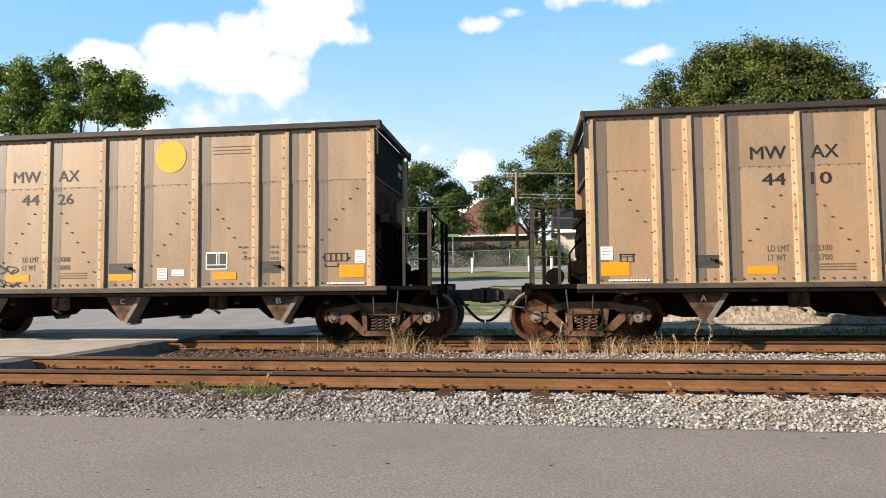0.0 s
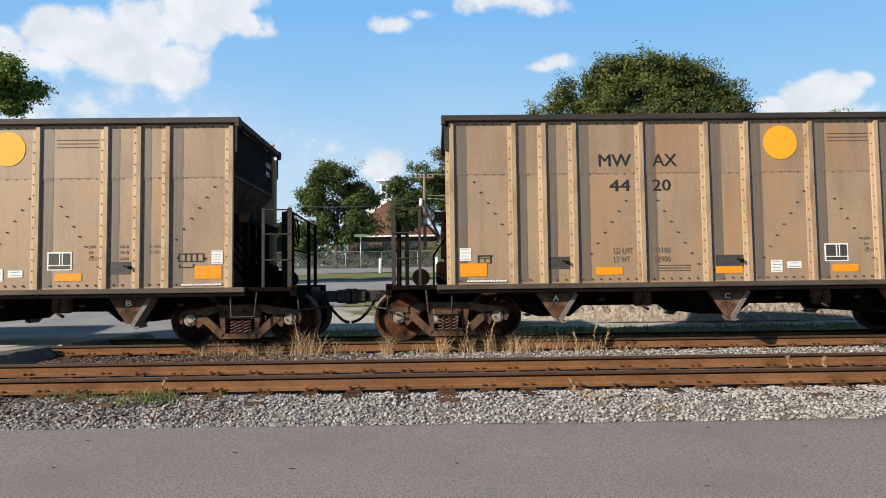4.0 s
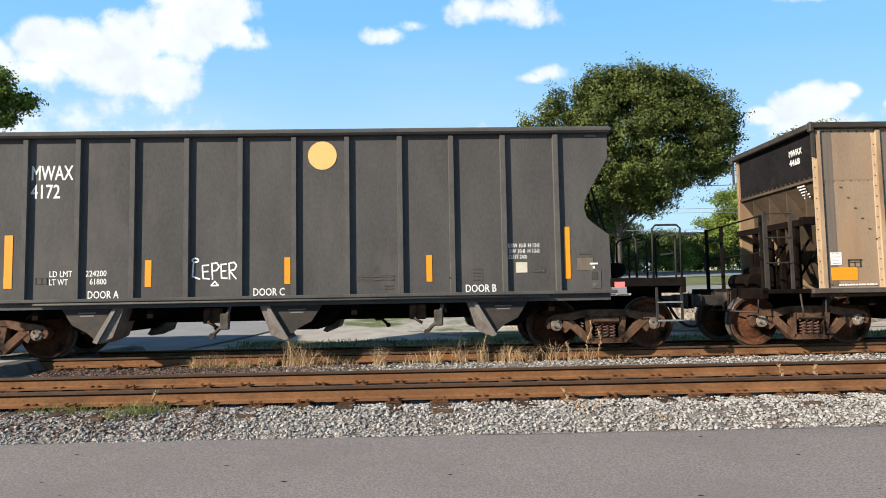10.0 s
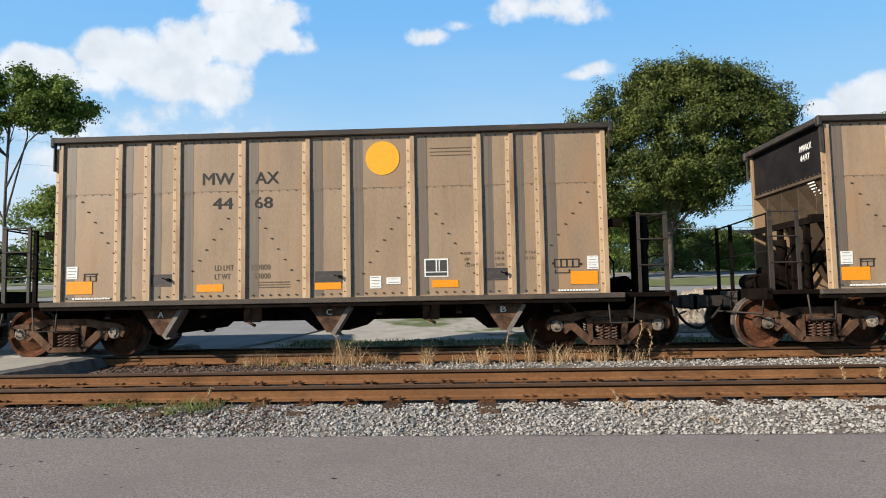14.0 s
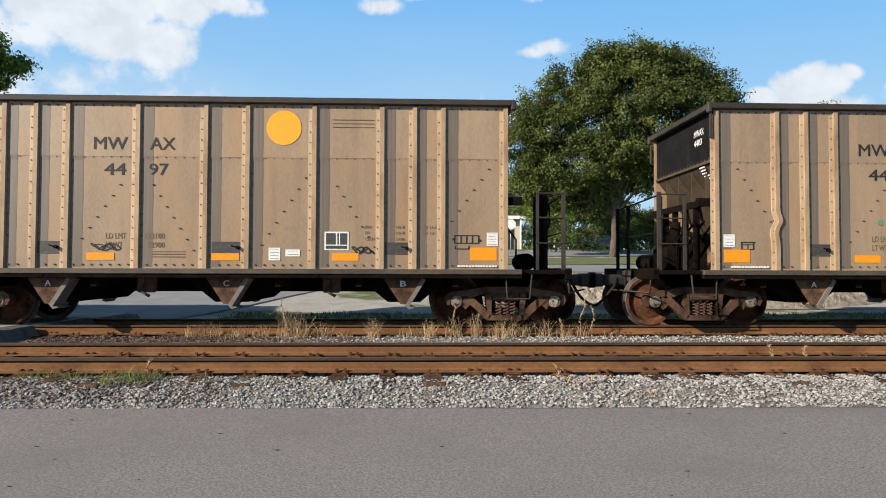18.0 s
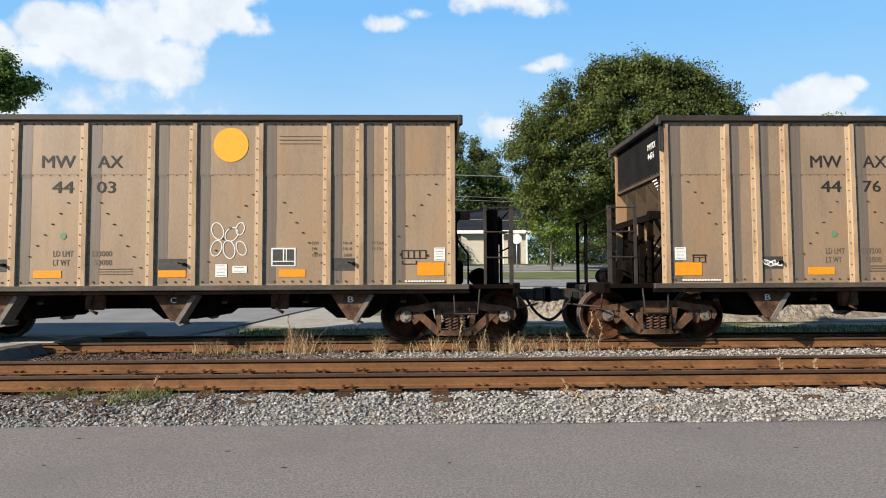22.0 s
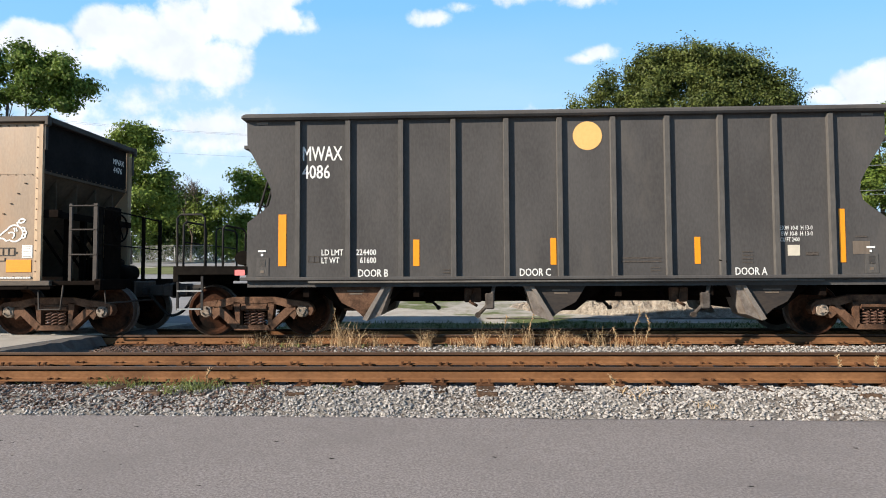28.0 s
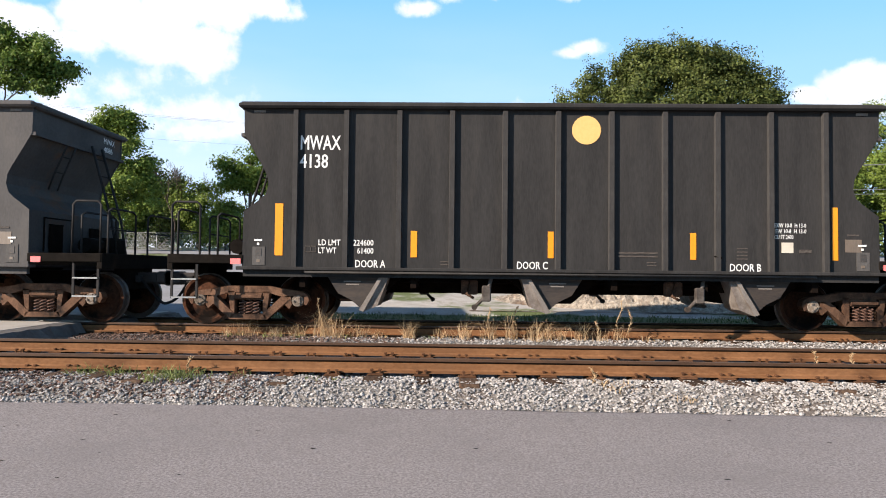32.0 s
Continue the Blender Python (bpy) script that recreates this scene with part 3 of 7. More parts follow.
def spread(text):
    """Where each letter begins and ends across the words, and its foot and head, as shares of the whole."""
    if text not in SPREAD:
        whole = outline(text)[0]
        lo, hi = whole.min(0), whole.max(0)
        out = []
        for i, ch in enumerate(text):
            if ch == " ":
                continue
            one, upto = outline(ch)[0], outline(text[:i + 1])[0]
            right = upto[:, 0].max()
            left = right - (one[:, 0].max() - one[:, 0].min())
            out.append((ch, (left - lo[0]) / (hi[0] - lo[0]), (right - lo[0]) / (hi[0] - lo[0]), (one[:, 1].min() - lo[1]) / (hi[1] - lo[1]), (one[:, 1].max() - lo[1]) / (hi[1] - lo[1])))
        SPREAD[text] = out
    return SPREAD[text]


for word in ("MW", "AX", "MWAX", "44", "26", "10", "20", "68", "97", "03", "76", "4172", "4086", "4138", "DOOR A", "DOOR B", "DOOR C"):
    spread(word)
for word in ("A", "B", "C", "LD LMT", "LT WT", "EXW", "EW", "CU FT", "10-8", "2420", "H 13-0", "H 13-1", "EXW 10-8  H 13-0", "EW 10-8  H 13-0", "CU FT 2400", "4426", "4410", "4420", "4468", "4497", "4403", "4476",
             "233000", "53000", "233300", "52700", "233100", "52900", "224200", "61800", "233200", "52800", "224400", "61600", "224600", "61400"):
    outline(word)


def lettering(name, text, u0, u1, z0, z1, y, mat, parent):
    """Stencilled words: large ones letter by letter, small print in one piece."""
    if z1 - z0 >= 0.12 and 1 < len(text) and u1 - u0 < 5 and parent is not None and y:
        for ch, a, e, f, g in spread(text):
            ob = new("letter", letters(ch, "text_" + ch + mat.name, mat))
            ob.parent = parent
            ob.matrix_basis = Matrix.LocRotScale((u0 + (u1 - u0) * a, y, z0 + (z1 - z0) * f), None, ((u1 - u0) * (e - a), 1, (z1 - z0) * (g - f)))
        return None
    ob = new(name, letters(text, "text_" + text + mat.name, mat))
    ob.parent = parent
    if len(text) > 1:
        ob["kind"] = "stuff"
    ob.matrix_basis = Matrix.LocRotScale((u0, y, z0), None, (u1 - u0, 1, z1 - z0))
    return ob


def patch(name, u0, u1, z0, z1, y, mat, parent, label=""):
    """A thin painted or stuck-on plate on a side wall."""
    ob = part(name, "plate_" + mat.name, lambda bm: box(bm, 0, 1, -0.004, 0.002, 0, 1), mat, parent, None, label)
    ob.matrix_basis = Matrix.LocRotScale((u0, y, z0), None, (u1 - u0, 1, z1 - z0))
    return ob

# ---------------------------------------------------------------- ground, road, tracks
N_NEAR, N_FAR, T_MID, T_Z = 7.515, 8.975, 12.70, -0.02      # rails of the near track; middle of the train's track
GAUGE = 1.46
PROFILE = [(-400, -0.42), (6.3, -0.42), (6.6, -0.42), (14.4, -0.42), (15.0, -0.30), (18, -0.18), (24, 0.25), (30, 0.95), (38, 1.5), (45, 2.02), (52, 2.45), (60, 2.8), (90, 3.6), (400, 5.0), (3000, 5.0)]


def gz(x, y):
    z = float(np.interp(y, [p[0] for p in PROFILE], [p[1] for p in PROFILE]))
    if y > 15:
        z += 0.05 * noise.noise((x * 0.25, y * 0.25, 3)) + 0.10 * noise.noise((x * 0.07, y * 0.07, 8)) * min(1, (y - 15) / 10)
    return z


def ground_mesh():
    xs = sorted(set([-3000, -800, -300, -150, 150, 300, 800, 3000] + [i * 2.0 for i in range(-45, 46)]))
    ys = sorted(set([-3000, -400, -100, -30, 0, 6.3, 6.6, 10, 14.4, 15, 400, 800, 3000] + [15 + i * 1.5 for i in range(1, 40)] + [80, 90, 110, 140, 200]))
    verts = [(x, y, gz(x, y)) for y in ys for x in xs]
    w = len(xs)
    faces = [(j * w + i, j * w + i + 1, (j + 1) * w + i + 1, (j + 1) * w + i) for j in range(len(ys) - 1) for i in range(w - 1)]
    return raw_mesh("ground", verts, faces, M["ground"], True)


tagged(new("ground", ground_mesh()), "pale gravelly ground with patches of grass", "ground", kind="structure")


def strip(name, label, pts, mat, lift=0.02, category="road", step=1.0):
    """A band of paving or lawn laid over the ground between two lines (x0, y0, x1, y1) of its near and far edge."""
    (ax0, ay, ax1), (bx0, by, bx1) = pts
    ny, nx = max(2, int(abs(by - ay) / step) + 1), 40
    verts, faces = [], []
    for j in range(ny):
        f = j / (ny - 1)
        y = ay + (by - ay) * f
        for i in range(nx):
            g = i / (nx - 1)
            x = (ax0 + (bx0 - ax0) * f) * (1 - g) + (ax1 + (bx1 - ax1) * f) * g
            edge = 0.12 * noise.noise((x * 0.9, y * 0.9, 1)) if j in (0, ny - 1) else 0
            verts.append((x, y + edge, gz(x, y) + lift))
    for j in range(ny - 1):
        for i in range(nx - 1):
            a = j * nx + i
            faces.append((a, a + 1, a + nx + 1, a + nx))
    return tagged(new(name, raw_mesh(name, verts, faces, mat, True)), label, category, kind="structure")


strip("street", "grey asphalt street running away from the crossing", ((-19, 14.6, -6.5), (-14, 34, 0)), M["street"], 0.03)
strip("cross_street", "pale asphalt street parallel to the tracks", ((-60, 29.5, 60), (-60, 34.5, 60)), M["street"], 0.035)
strip("lawn", "strip of mown green grass beside the street", ((-60, 35.0, 60), (-60, 41.0, 60)), M["lawn"], 0.03, "lawn")
strip("far_street", "dark asphalt street before the chain link fence", ((-70, 42.5, 70), (-70, 49.5, 70)), M["street"], 0.03)
strip("verge", "grassy verge in the shade beside the track", ((-5.5, 15.0, 40), (-4.5, 17.2, 40)), M["lawn"], 0.03, "lawn")
strip("back_lawn", "green grass before the houses", ((-70, 52.2, 70), (-70, 75, 70)), M["lawn"], 0.03, "lawn", 3)
strip("green_patch", "patch of grass beside the gravel", ((-3.4, 23.6, -0.4), (-3.2, 26.0, 0.2)), M["lawn"], 0.03, "lawn", 0.7)


def road_mesh():
    xs = np.linspace(-60, 60, 481)
    rows = []
    for x in xs:
        e = 6.50 - 0.06 * math.sin(x * 0.35) + 0.05 * noise.noise((x * 1.7, 0, 0)) + 0.03 * noise.noise((x * 6, 5, 0))
        rows.append([(x, -60, -0.36), (x, 2.0, -0.345), (x, 5.6, -0.35), (x, e - 0.12, -0.352), (x, e - 0.02, -0.362), (x, e + 0.02, -0.41)])
    k = len(rows[0])
    verts = [p for r in rows for p in r]
    faces = [(i * k + j, (i + 1) * k + j, (i + 1) * k + j + 1, i * k + j + 1) for i in range(len(xs) - 1) for j in range(k - 1)]
    return raw_mesh("road", verts, faces, M["asphalt"], True)


tagged(new("road", road_mesh()), "worn grey asphalt road along the railway", "road", kind="structure")


def bed_height(x, y):
    """Top of the ballast between the road and the far side of the train's track."""
    z = float(np.interp(y, [6.42, 6.62, 6.95, 9.9, 10.4, 11.0, 14.2, 14.9], [-0.385, -0.320, -0.198, -0.205, -0.235, -0.212, -0.22, -0.42]))
    for r in (N_NEAR, N_FAR, T_MID - GAUGE / 2):
        z -= 0.06 * max(0.0, 1 - abs(y - r) / 0.19)
    return z + 0.018 * noise.noise((x * 3, y * 3, 0)) + 0.012 * noise.noise((x * 9, y * 9, 4))


def bed_mesh():
    xs = np.concatenate([np.linspace(-70, -14.1, 40), np.linspace(-14, 18, 420), np.linspace(18.2, 70, 40)])
    ys = np.concatenate([np.linspace(6.42, 12.2, 100), np.linspace(12.4, 14.9, 12)])
    verts = [(x, y, bed_height(x, y)) for x in xs for y in ys]
    w = len(ys)
    faces = [(i * w + j, (i + 1) * w + j, (i + 1) * w + j + 1, i * w + j + 1) for i in range(len(xs) - 1) for j in range(w - 1)]
    return raw_mesh("ballast_bed", verts, faces, M["ballast"], False)


tagged(new("ballast_bed", bed_mesh()), "grey crushed stone ballast under the tracks", "ballast", kind="structure")


def stones(name, label, n, region, size, mat, seed, keep=lambda x, y: True):
    """Loose crushed stones, each a small angular lump, lying on the ballast."""
    rnd = random.Random(seed)
    x0, x1, y0, y1 = region
    base = [(1, 0, 0), (-1, 0, 0), (0, 1, 0), (0, -1, 0), (0, 0, 1), (0, 0, -0.6), (0.6, 0.6, 0.5), (-0.6, 0.5, 0.55), (0.5, -0.6, 0.5), (-0.55, -0.6, 0.5)]
    tri = [(0, 6, 4), (0, 8, 6) , (6, 2, 4), (2, 7, 4), (7, 1, 4), (1, 9, 4), (9, 3, 4), (3, 8, 4), (8, 0, 4), (0, 2, 6), (2, 1, 7), (1, 3, 9), (3, 0, 8)]
    verts, faces = [], []
    while n > 0:
        x, y = rnd.uniform(x0, x1), rnd.uniform(y0, y1)
        if not keep(x, y):
            n -= 1
            continue
        r = size * rnd.uniform(0.55, 1.35)
        m = Euler((rnd.uniform(-0.6, 0.6), rnd.uniform(-0.6, 0.6), rnd.uniform(0, 6.28))).to_matrix()
        sc = Vector((rnd.uniform(0.7, 1.3), rnd.uniform(0.6, 1.1), rnd.uniform(0.5, 0.95)))
        k = len(verts)
        z = bed_height(x, y) if y < 14.9 else gz(x, y)
        for b in base:
            p = m @ Vector((b[0] * sc.x * r * rnd.uniform(0.8, 1.2), b[1] * sc.y * r * rnd.uniform(0.8, 1.2), b[2] * sc.z * r * rnd.uniform(0.8, 1.2)))
            verts.append((x + p.x, y + p.y, z + r * 0.25 + p.z))
        faces += [(a + k, b + k, c + k) for a, b, c in tri]
        n -= 1
    return tagged(new(name, raw_mesh(name, verts, faces, mat)), label, "ballast", kind="stuff")


def clear_of_rails(x, y):
    return not any(abs(y - r) < 0.08 for r in (N_NEAR, N_FAR, T_MID - GAUGE / 2)) and not (x < -6.6 and y > 7.6)


def rail_section(x0, x1, r):
    """Rail profile in y and z, its head at z = 0."""
    half = [(0.0, 0.0), (0.026, -0.001), (0.034, -0.008), (0.035, -0.032), (0.030, -0.040), (0.010, -0.054), (0.009, -0.125), (0.018, -0.142), (0.070, -0.156), (0.070, -0.168), (0.0, -0.168)]
    pts = half + [(-y, z) for y, z in half[-2:0:-1]]
    xs = np.linspace(x0, x1, 60)
    verts = [(x, r + y, z) for x in xs for y, z in pts]
    k = len(pts)
    faces, mi = [], []
    for i in range(len(xs) - 1):
        for j in range(k):
            faces.append((i * k + j, i * k + (j + 1) % k, (i + 1) * k + (j + 1) % k, (i + 1) * k + j))
            # faces below the head get the painted shadow colour
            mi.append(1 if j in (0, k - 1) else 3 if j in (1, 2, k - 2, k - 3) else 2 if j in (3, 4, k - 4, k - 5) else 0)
    me = raw_mesh("rail", verts, faces, [M["rail"], M["railhead"], M["headshade"], M["headside"]])
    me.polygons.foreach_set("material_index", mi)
    return me


def tie_mesh(bm):
    chamfer_box(bm, -0.112, 0.112, -1.31, 1.31, -0.16, 0, 0.012)


def tie_plate_mesh(bm):
    chamfer_box(bm, -0.09, 0.09, -0.17, 0.17, 0, 0.016, 0.004)


def spike_mesh(bm):
    chamfer_box(bm, -0.012, 0.012, -0.012, 0.012, -0.02, 0.034, 0.003)
    chamfer_box(bm, -0.019, 0.019, -0.016, 0.024, 0.030, 0.050, 0.004)


def track(mid, z, near_label, x_from, x_to, step, seed, skip):
    rnd = random.Random(seed)
    for side in (-1, 1):
        tagged(new("rail", rail_section(-180, 180, 0)), "rust brown steel rail with a worn head", "rail", "rails of the " + near_label, "structure").matrix_basis = Matrix.Translation((0, mid + side * GAUGE / 2, z))
    x = x_from
    while x < x_to:
        if not skip(x):
            dx = rnd.uniform(-0.04, 0.04)
            tie = thing("railway_tie", "railway_tie", tie_mesh, M["tie"], "weathered dark wooden railway tie set in ballast", "tie", "ties of the " + near_label, "structure",
                        pose(x + dx, mid + rnd.uniform(-0.06, 0.06), z - 0.184 + rnd.uniform(-0.010, 0.004), 0, rnd.uniform(-1, 1), rnd.uniform(-2.0, 2.0)))
            if -9 < x < 14:
                for side in (-1, 1):
                    pl = part("tie_plate", "tie_plate", tie_plate_mesh, M["plate"], tie, pose(0, side * GAUGE / 2, 0.0005))
                    for sx, sy in ((-0.05, -0.088), (0.055, 0.088), (0.045, -0.088)):
                        part("spike", "spike", spike_mesh, M["plate"], pl, pose(sx, sy, 0.014, 0, 0, 0 if sy < 0 else 180))
        x += step
    return


track((N_NEAR + N_FAR) / 2, 0.0, "near track", -30, 34, 0.51, 1, lambda x: -30 < x < -8.6)
track(T_MID, T_Z, "train's track", -30, 40, 0.53, 2, lambda x: -30 < x < -8.0)


NEAR_TIES = sorted(o.matrix_basis.translation.x for o in scene.objects if o.name.startswith("railway_tie") and o.matrix_basis.translation.y < 9)


def on_tie(x):
    i = int(np.searchsorted(NEAR_TIES, x))
    return any(abs(x - t) < 0.105 for t in NEAR_TIES[max(0, i - 1):i + 1])


PICK = random.Random(501)


def beside(x, y):
    if not clear_of_rails(x, y):
        return False
    if on_tie(x) and y > 6.98 and PICK.random() < (0.85 if x < 0.4 else 0.55) * min(1, (y - 6.9) / 0.25):
        return False
    if y > 7.30 and PICK.random() < 0.5:
        return False
    return not (x < -3.4 and PICK.random() < min(0.85, (-3.4 - x) * 0.35))


stones("loose_ballast", "loose pale grey crushed stone beside the rails", 26000, (-8, 13, 6.46, 7.42), 0.0190, M["stone"], 1, beside)
stones("loose_ballast", "loose pale grey crushed stone between the tracks", 10000, (-3.4, 16, 9.2, 11.75), 0.022, M["stone"], 2, lambda x, y: clear_of_rails(x, y) and PICK.random() < min(1.0, 0.15 + (x + 3.4) * 0.3))
stones("loose_ballast", "dusty brown crushed stone near the crossing", 8000, (-8.5, -0.5, 9.2, 11.75), 0.022, M["brownstone"], 3, lambda x, y: clear_of_rails(x, y) and PICK.random() < min(1.0, (-0.3 - x) * 0.4))
stones("loose_ballast", "rust stained stone between the rails", 6000, (-7, 13, 7.62, 8.9), 0.02, M["brownstone"], 4, clear_of_rails)
stones("loose_ballast", "rust stained stone by the road edge", 4500, (-9, -2.0, 6.6, 7.42), 0.019, M["brownstone"], 5, clear_of_rails)
for k, (y0, y1, n) in enumerate(((N_NEAR - 0.20, N_NEAR - 0.065, 4200), (N_FAR - 0.22, N_FAR - 0.065, 3600), (T_MID - GAUGE / 2 - 0.22, T_MID - GAUGE / 2 - 0.065, 3200))):
    stones("track_dirt", "dark oily dirt and wood chips along the rail", n, (-8, 14, y0, y1), 0.0155, M["dirt"], 60 + k, lambda x, y: noise.noise((x * 2.6, y * 3, 9)) > -0.12)
stones("track_dirt", "dark dirt and debris between the rails", 5000, (-8, -1.0, 7.62, 8.9), 0.018, M["dirt"], 64, clear_of_rails)
stones("track_dirt", "dark dirt and leaf litter near the crossing", 2600, (-9, -2.2, 6.62, 7.40), 0.016, M["dirt"], 65, lambda x, y: noise.noise((x * 1.6, y * 2.5, 3)) > 0.0)
stones("track_dirt", "dark dirt between the tracks near the crossing", 2600, (-8.5, -2.6, 9.2, 11.75), 0.018, M["dirt"], 66, lambda x, y: noise.noise((x * 1.2, y * 1.8, 5)) > -0.05)


# level crossing: panels between and beside the rails, with a broken asphalt end
def crossing():
    thg = empty("level_crossing", "pale concrete level crossing with dark broken asphalt ends", "crossing")
    thg["kind"] = "structure"
    spans = [(7.60, 8.89, -7.35), (9.06, 11.86, -6.95), (12.06, 13.34, -6.6), (13.52, 14.9, -6.4)]
    for i, (y0, y1, xe) in enumerate(spans):
        def panel(bm, y0=y0, y1=y1, xe=xe):
            chamfer_box(bm, -34, xe - 0.25, y0, y1, -0.30, -0.005, 0.012)
        part("concrete_panel", f"panel{i}", panel, M["concrete"], thg)

        def ramp(bm, y0=y0, y1=y1, xe=xe, i=i):
            n = 14
            a, b, c = [], [], []
            for k in range(n + 1):
                y = y0 + (y1 - y0) * k / n
                a.append(bm.verts.new((xe - 0.27, y, -0.008)))
                b.append(bm.verts.new((xe - 0.05 + 0.10 * noise.noise((y * 4, i, 0)), y, -0.03 + 0.02 * noise.noise((y * 5, i, 7)))))
                c.append(bm.verts.new((xe + 0.14 + 0.14 * noise.noise((y * 4, i, 2)), y, -0.28)))
            for k in range(n):
                bm.faces.new((a[k], a[k + 1], b[k + 1], b[k]))
                bm.faces.new((b[k], b[k + 1], c[k + 1], c[k]))
        part("asphalt_end", f"asphalt_end{i}", ramp, M["asphalt_edge"], thg, None, "dark broken asphalt edge")

    def apron(bm):
        prof = [(6.3, -0.352), (6.75, -0.20), (7.15, -0.05), (7.43, -0.008)]
        rows = []
        for x, d in ((-34, 0), (-9.0, 0), (-8.3, 0.06), (-7.6, 0.17), (-7.0, 0.30)):
            rows.append([bm.verts.new((x + 0.08 * noise.noise((y * 5, x, 0)), y, max(-0.40, z - d * (0.4 + (y - 6.3))))) for y, z in prof])
        for a, b in zip(rows, rows[1:]):
            for i in range(3):
                bm.faces.new((a[i], b[i], b[i + 1], a[i + 1]))
    part("apron", "apron", apron, M["asphalt_edge"], thg, None, "worn dark asphalt ramp up to the crossing")


crossing()

# ---------------------------------------------------------------- hopper cars
HALF = 1.52            # half width over the ribs
TAN_RIBS = [0.11, 1.21, 1.74, 2.28, 3.47, 4.63, 5.35, 6.50, 7.68, 8.25, 8.75, 9.85]
BLACK_RIBS = [1.0, 1.89, 2.82, 3.74, 4.66, 5.58, 6.50, 7.42, 8.32, 9.23, 10.16]
WHEEL_R = 0.457


def wheel(bm, side):
    prof = [(0.085, -0.80), (0.125, -0.80), (0.14, -0.765), (0.20, -0.735), (0.34, -0.705), (0.385, -0.765), (0.395, -0.785), (0.447, -0.787), (0.457, -0.775), (0.459, -0.665), (0.487, -0.655), (0.487, -0.630), (0.385, -0.628), (0.34, -0.675), (0.14, -0.66), (0.125, -0.61), (0.085, -0.61)]
    lathe(bm, prof, -side, 40, [0, 0, 0, 0, 0, 0, 0, 1, 1, 1, 1, 1, 0, 0, 0, 0])


def bearing(bm, side):
    s = side
    prof = [(0.0001, 0.99), (0.055, 0.99), (0.062, 0.975), (0.10, 0.972), (0.112, 0.955), (0.112, 0.86), (0.09, 0.85), (0.085, 0.78)]
    lathe(bm, [(r, y + 0.11) for r, y in prof], s, 18)
    for k in range(3):
        a = 2.0944 * k + 0.4
        p = Vector((0.066 * math.cos(a), 0, 0.066 * math.sin(a)))
        rod(bm, p + Vector((0, s * 1.07, 0)), p + Vector((0, s * 1.122, 0)), 0.021, 6)


def side_frame(bm):
    y0, y1 = -1.08, -0.91
    for sx in (-1, 1):
        def P(pts, a=y0, e=y1):
            prism(bm, [(x * sx, z) for x, z in pts], a, e)
        P([(0, 0.72), (0.38, 0.72), (0.68, 0.66), (0.74, 0.52), (0.60, 0.53), (0.36, 0.60), (0, 0.60)])                  # top chord
        P([(0.66, 0.665), (0.98, 0.625), (1.07, 0.56), (1.10, 0.47), (1.05, 0.38), (1.01, 0.40), (1.01, 0.545), (0.76, 0.545), (0.74, 0.52)])   # pedestal over the bearing
        P([(0.76, 0.55), (0.785, 0.38), (0.74, 0.31), (0.64, 0.40), (0.66, 0.54)])
        P([(0.74, 0.48), (0.61, 0.545), (0.25, 0.21), (0.34, 0.115)], y0 - 0.012, y1)                                    # diagonal
        P([(0, 0.115), (0.34, 0.115), (0.30, 0.205), (0, 0.205)], y0 - 0.012, y1)                                        # bottom bar
        P([(0.26, 0.18), (0.32, 0.18), (0.38, 0.62), (0.26, 0.62)])                                                      # column
    chamfer_box(bm, -0.25, 0.25, y0 + 0.01, y1 + 0.3, 0.465, 0.60, 0.015)                                                # bolster end
    chamfer_box(bm, -0.24, 0.24, y0 - 0.03, y0 + 0.015, 0.50, 0.56, 0.008)


def spring(bm):
    n, turns = 60, 4.6
    r, h, w = 0.052, 0.255, 0.013
    rings = []
    for i in range(n + 1):
        a = 6.28319 * turns * i / n
        c = Vector((r * math.cos(a), r * math.sin(a), h * i / n))
        out = Vector((math.cos(a), math.sin(a), 0))
        rings.append([bm.verts.new(c + out * w * cx + Vector((0, 0, w * cz))) for cx, cz in ((1, 0), (0, 1), (-1, 0), (0, -1))])
    for a, b in zip(rings, rings[1:]):
        for i in range(4):
            bm.faces.new((a[i], a[(i + 1) % 4], b[(i + 1) % 4], b[i])).smooth = True


def bolster(bm):
    chamfer_box(bm, -0.22, 0.22, -0.8, 0.8, 0.46, 0.72, 0.03)
    for sx in (-1, 1):
        chamfer_box(bm, sx * 0.55 - 0.05, sx * 0.55 + 0.05, -0.75, 0.75, 0.30, 0.44, 0.02)


def brake_shoe(bm):
    prism(bm, [(0.36, 0.34), (0.42, 0.30), (0.46, 0.50), (0.41, 0.58)], -0.04, 0.04)


WHEELS = []            # (wheelset, x on its car)


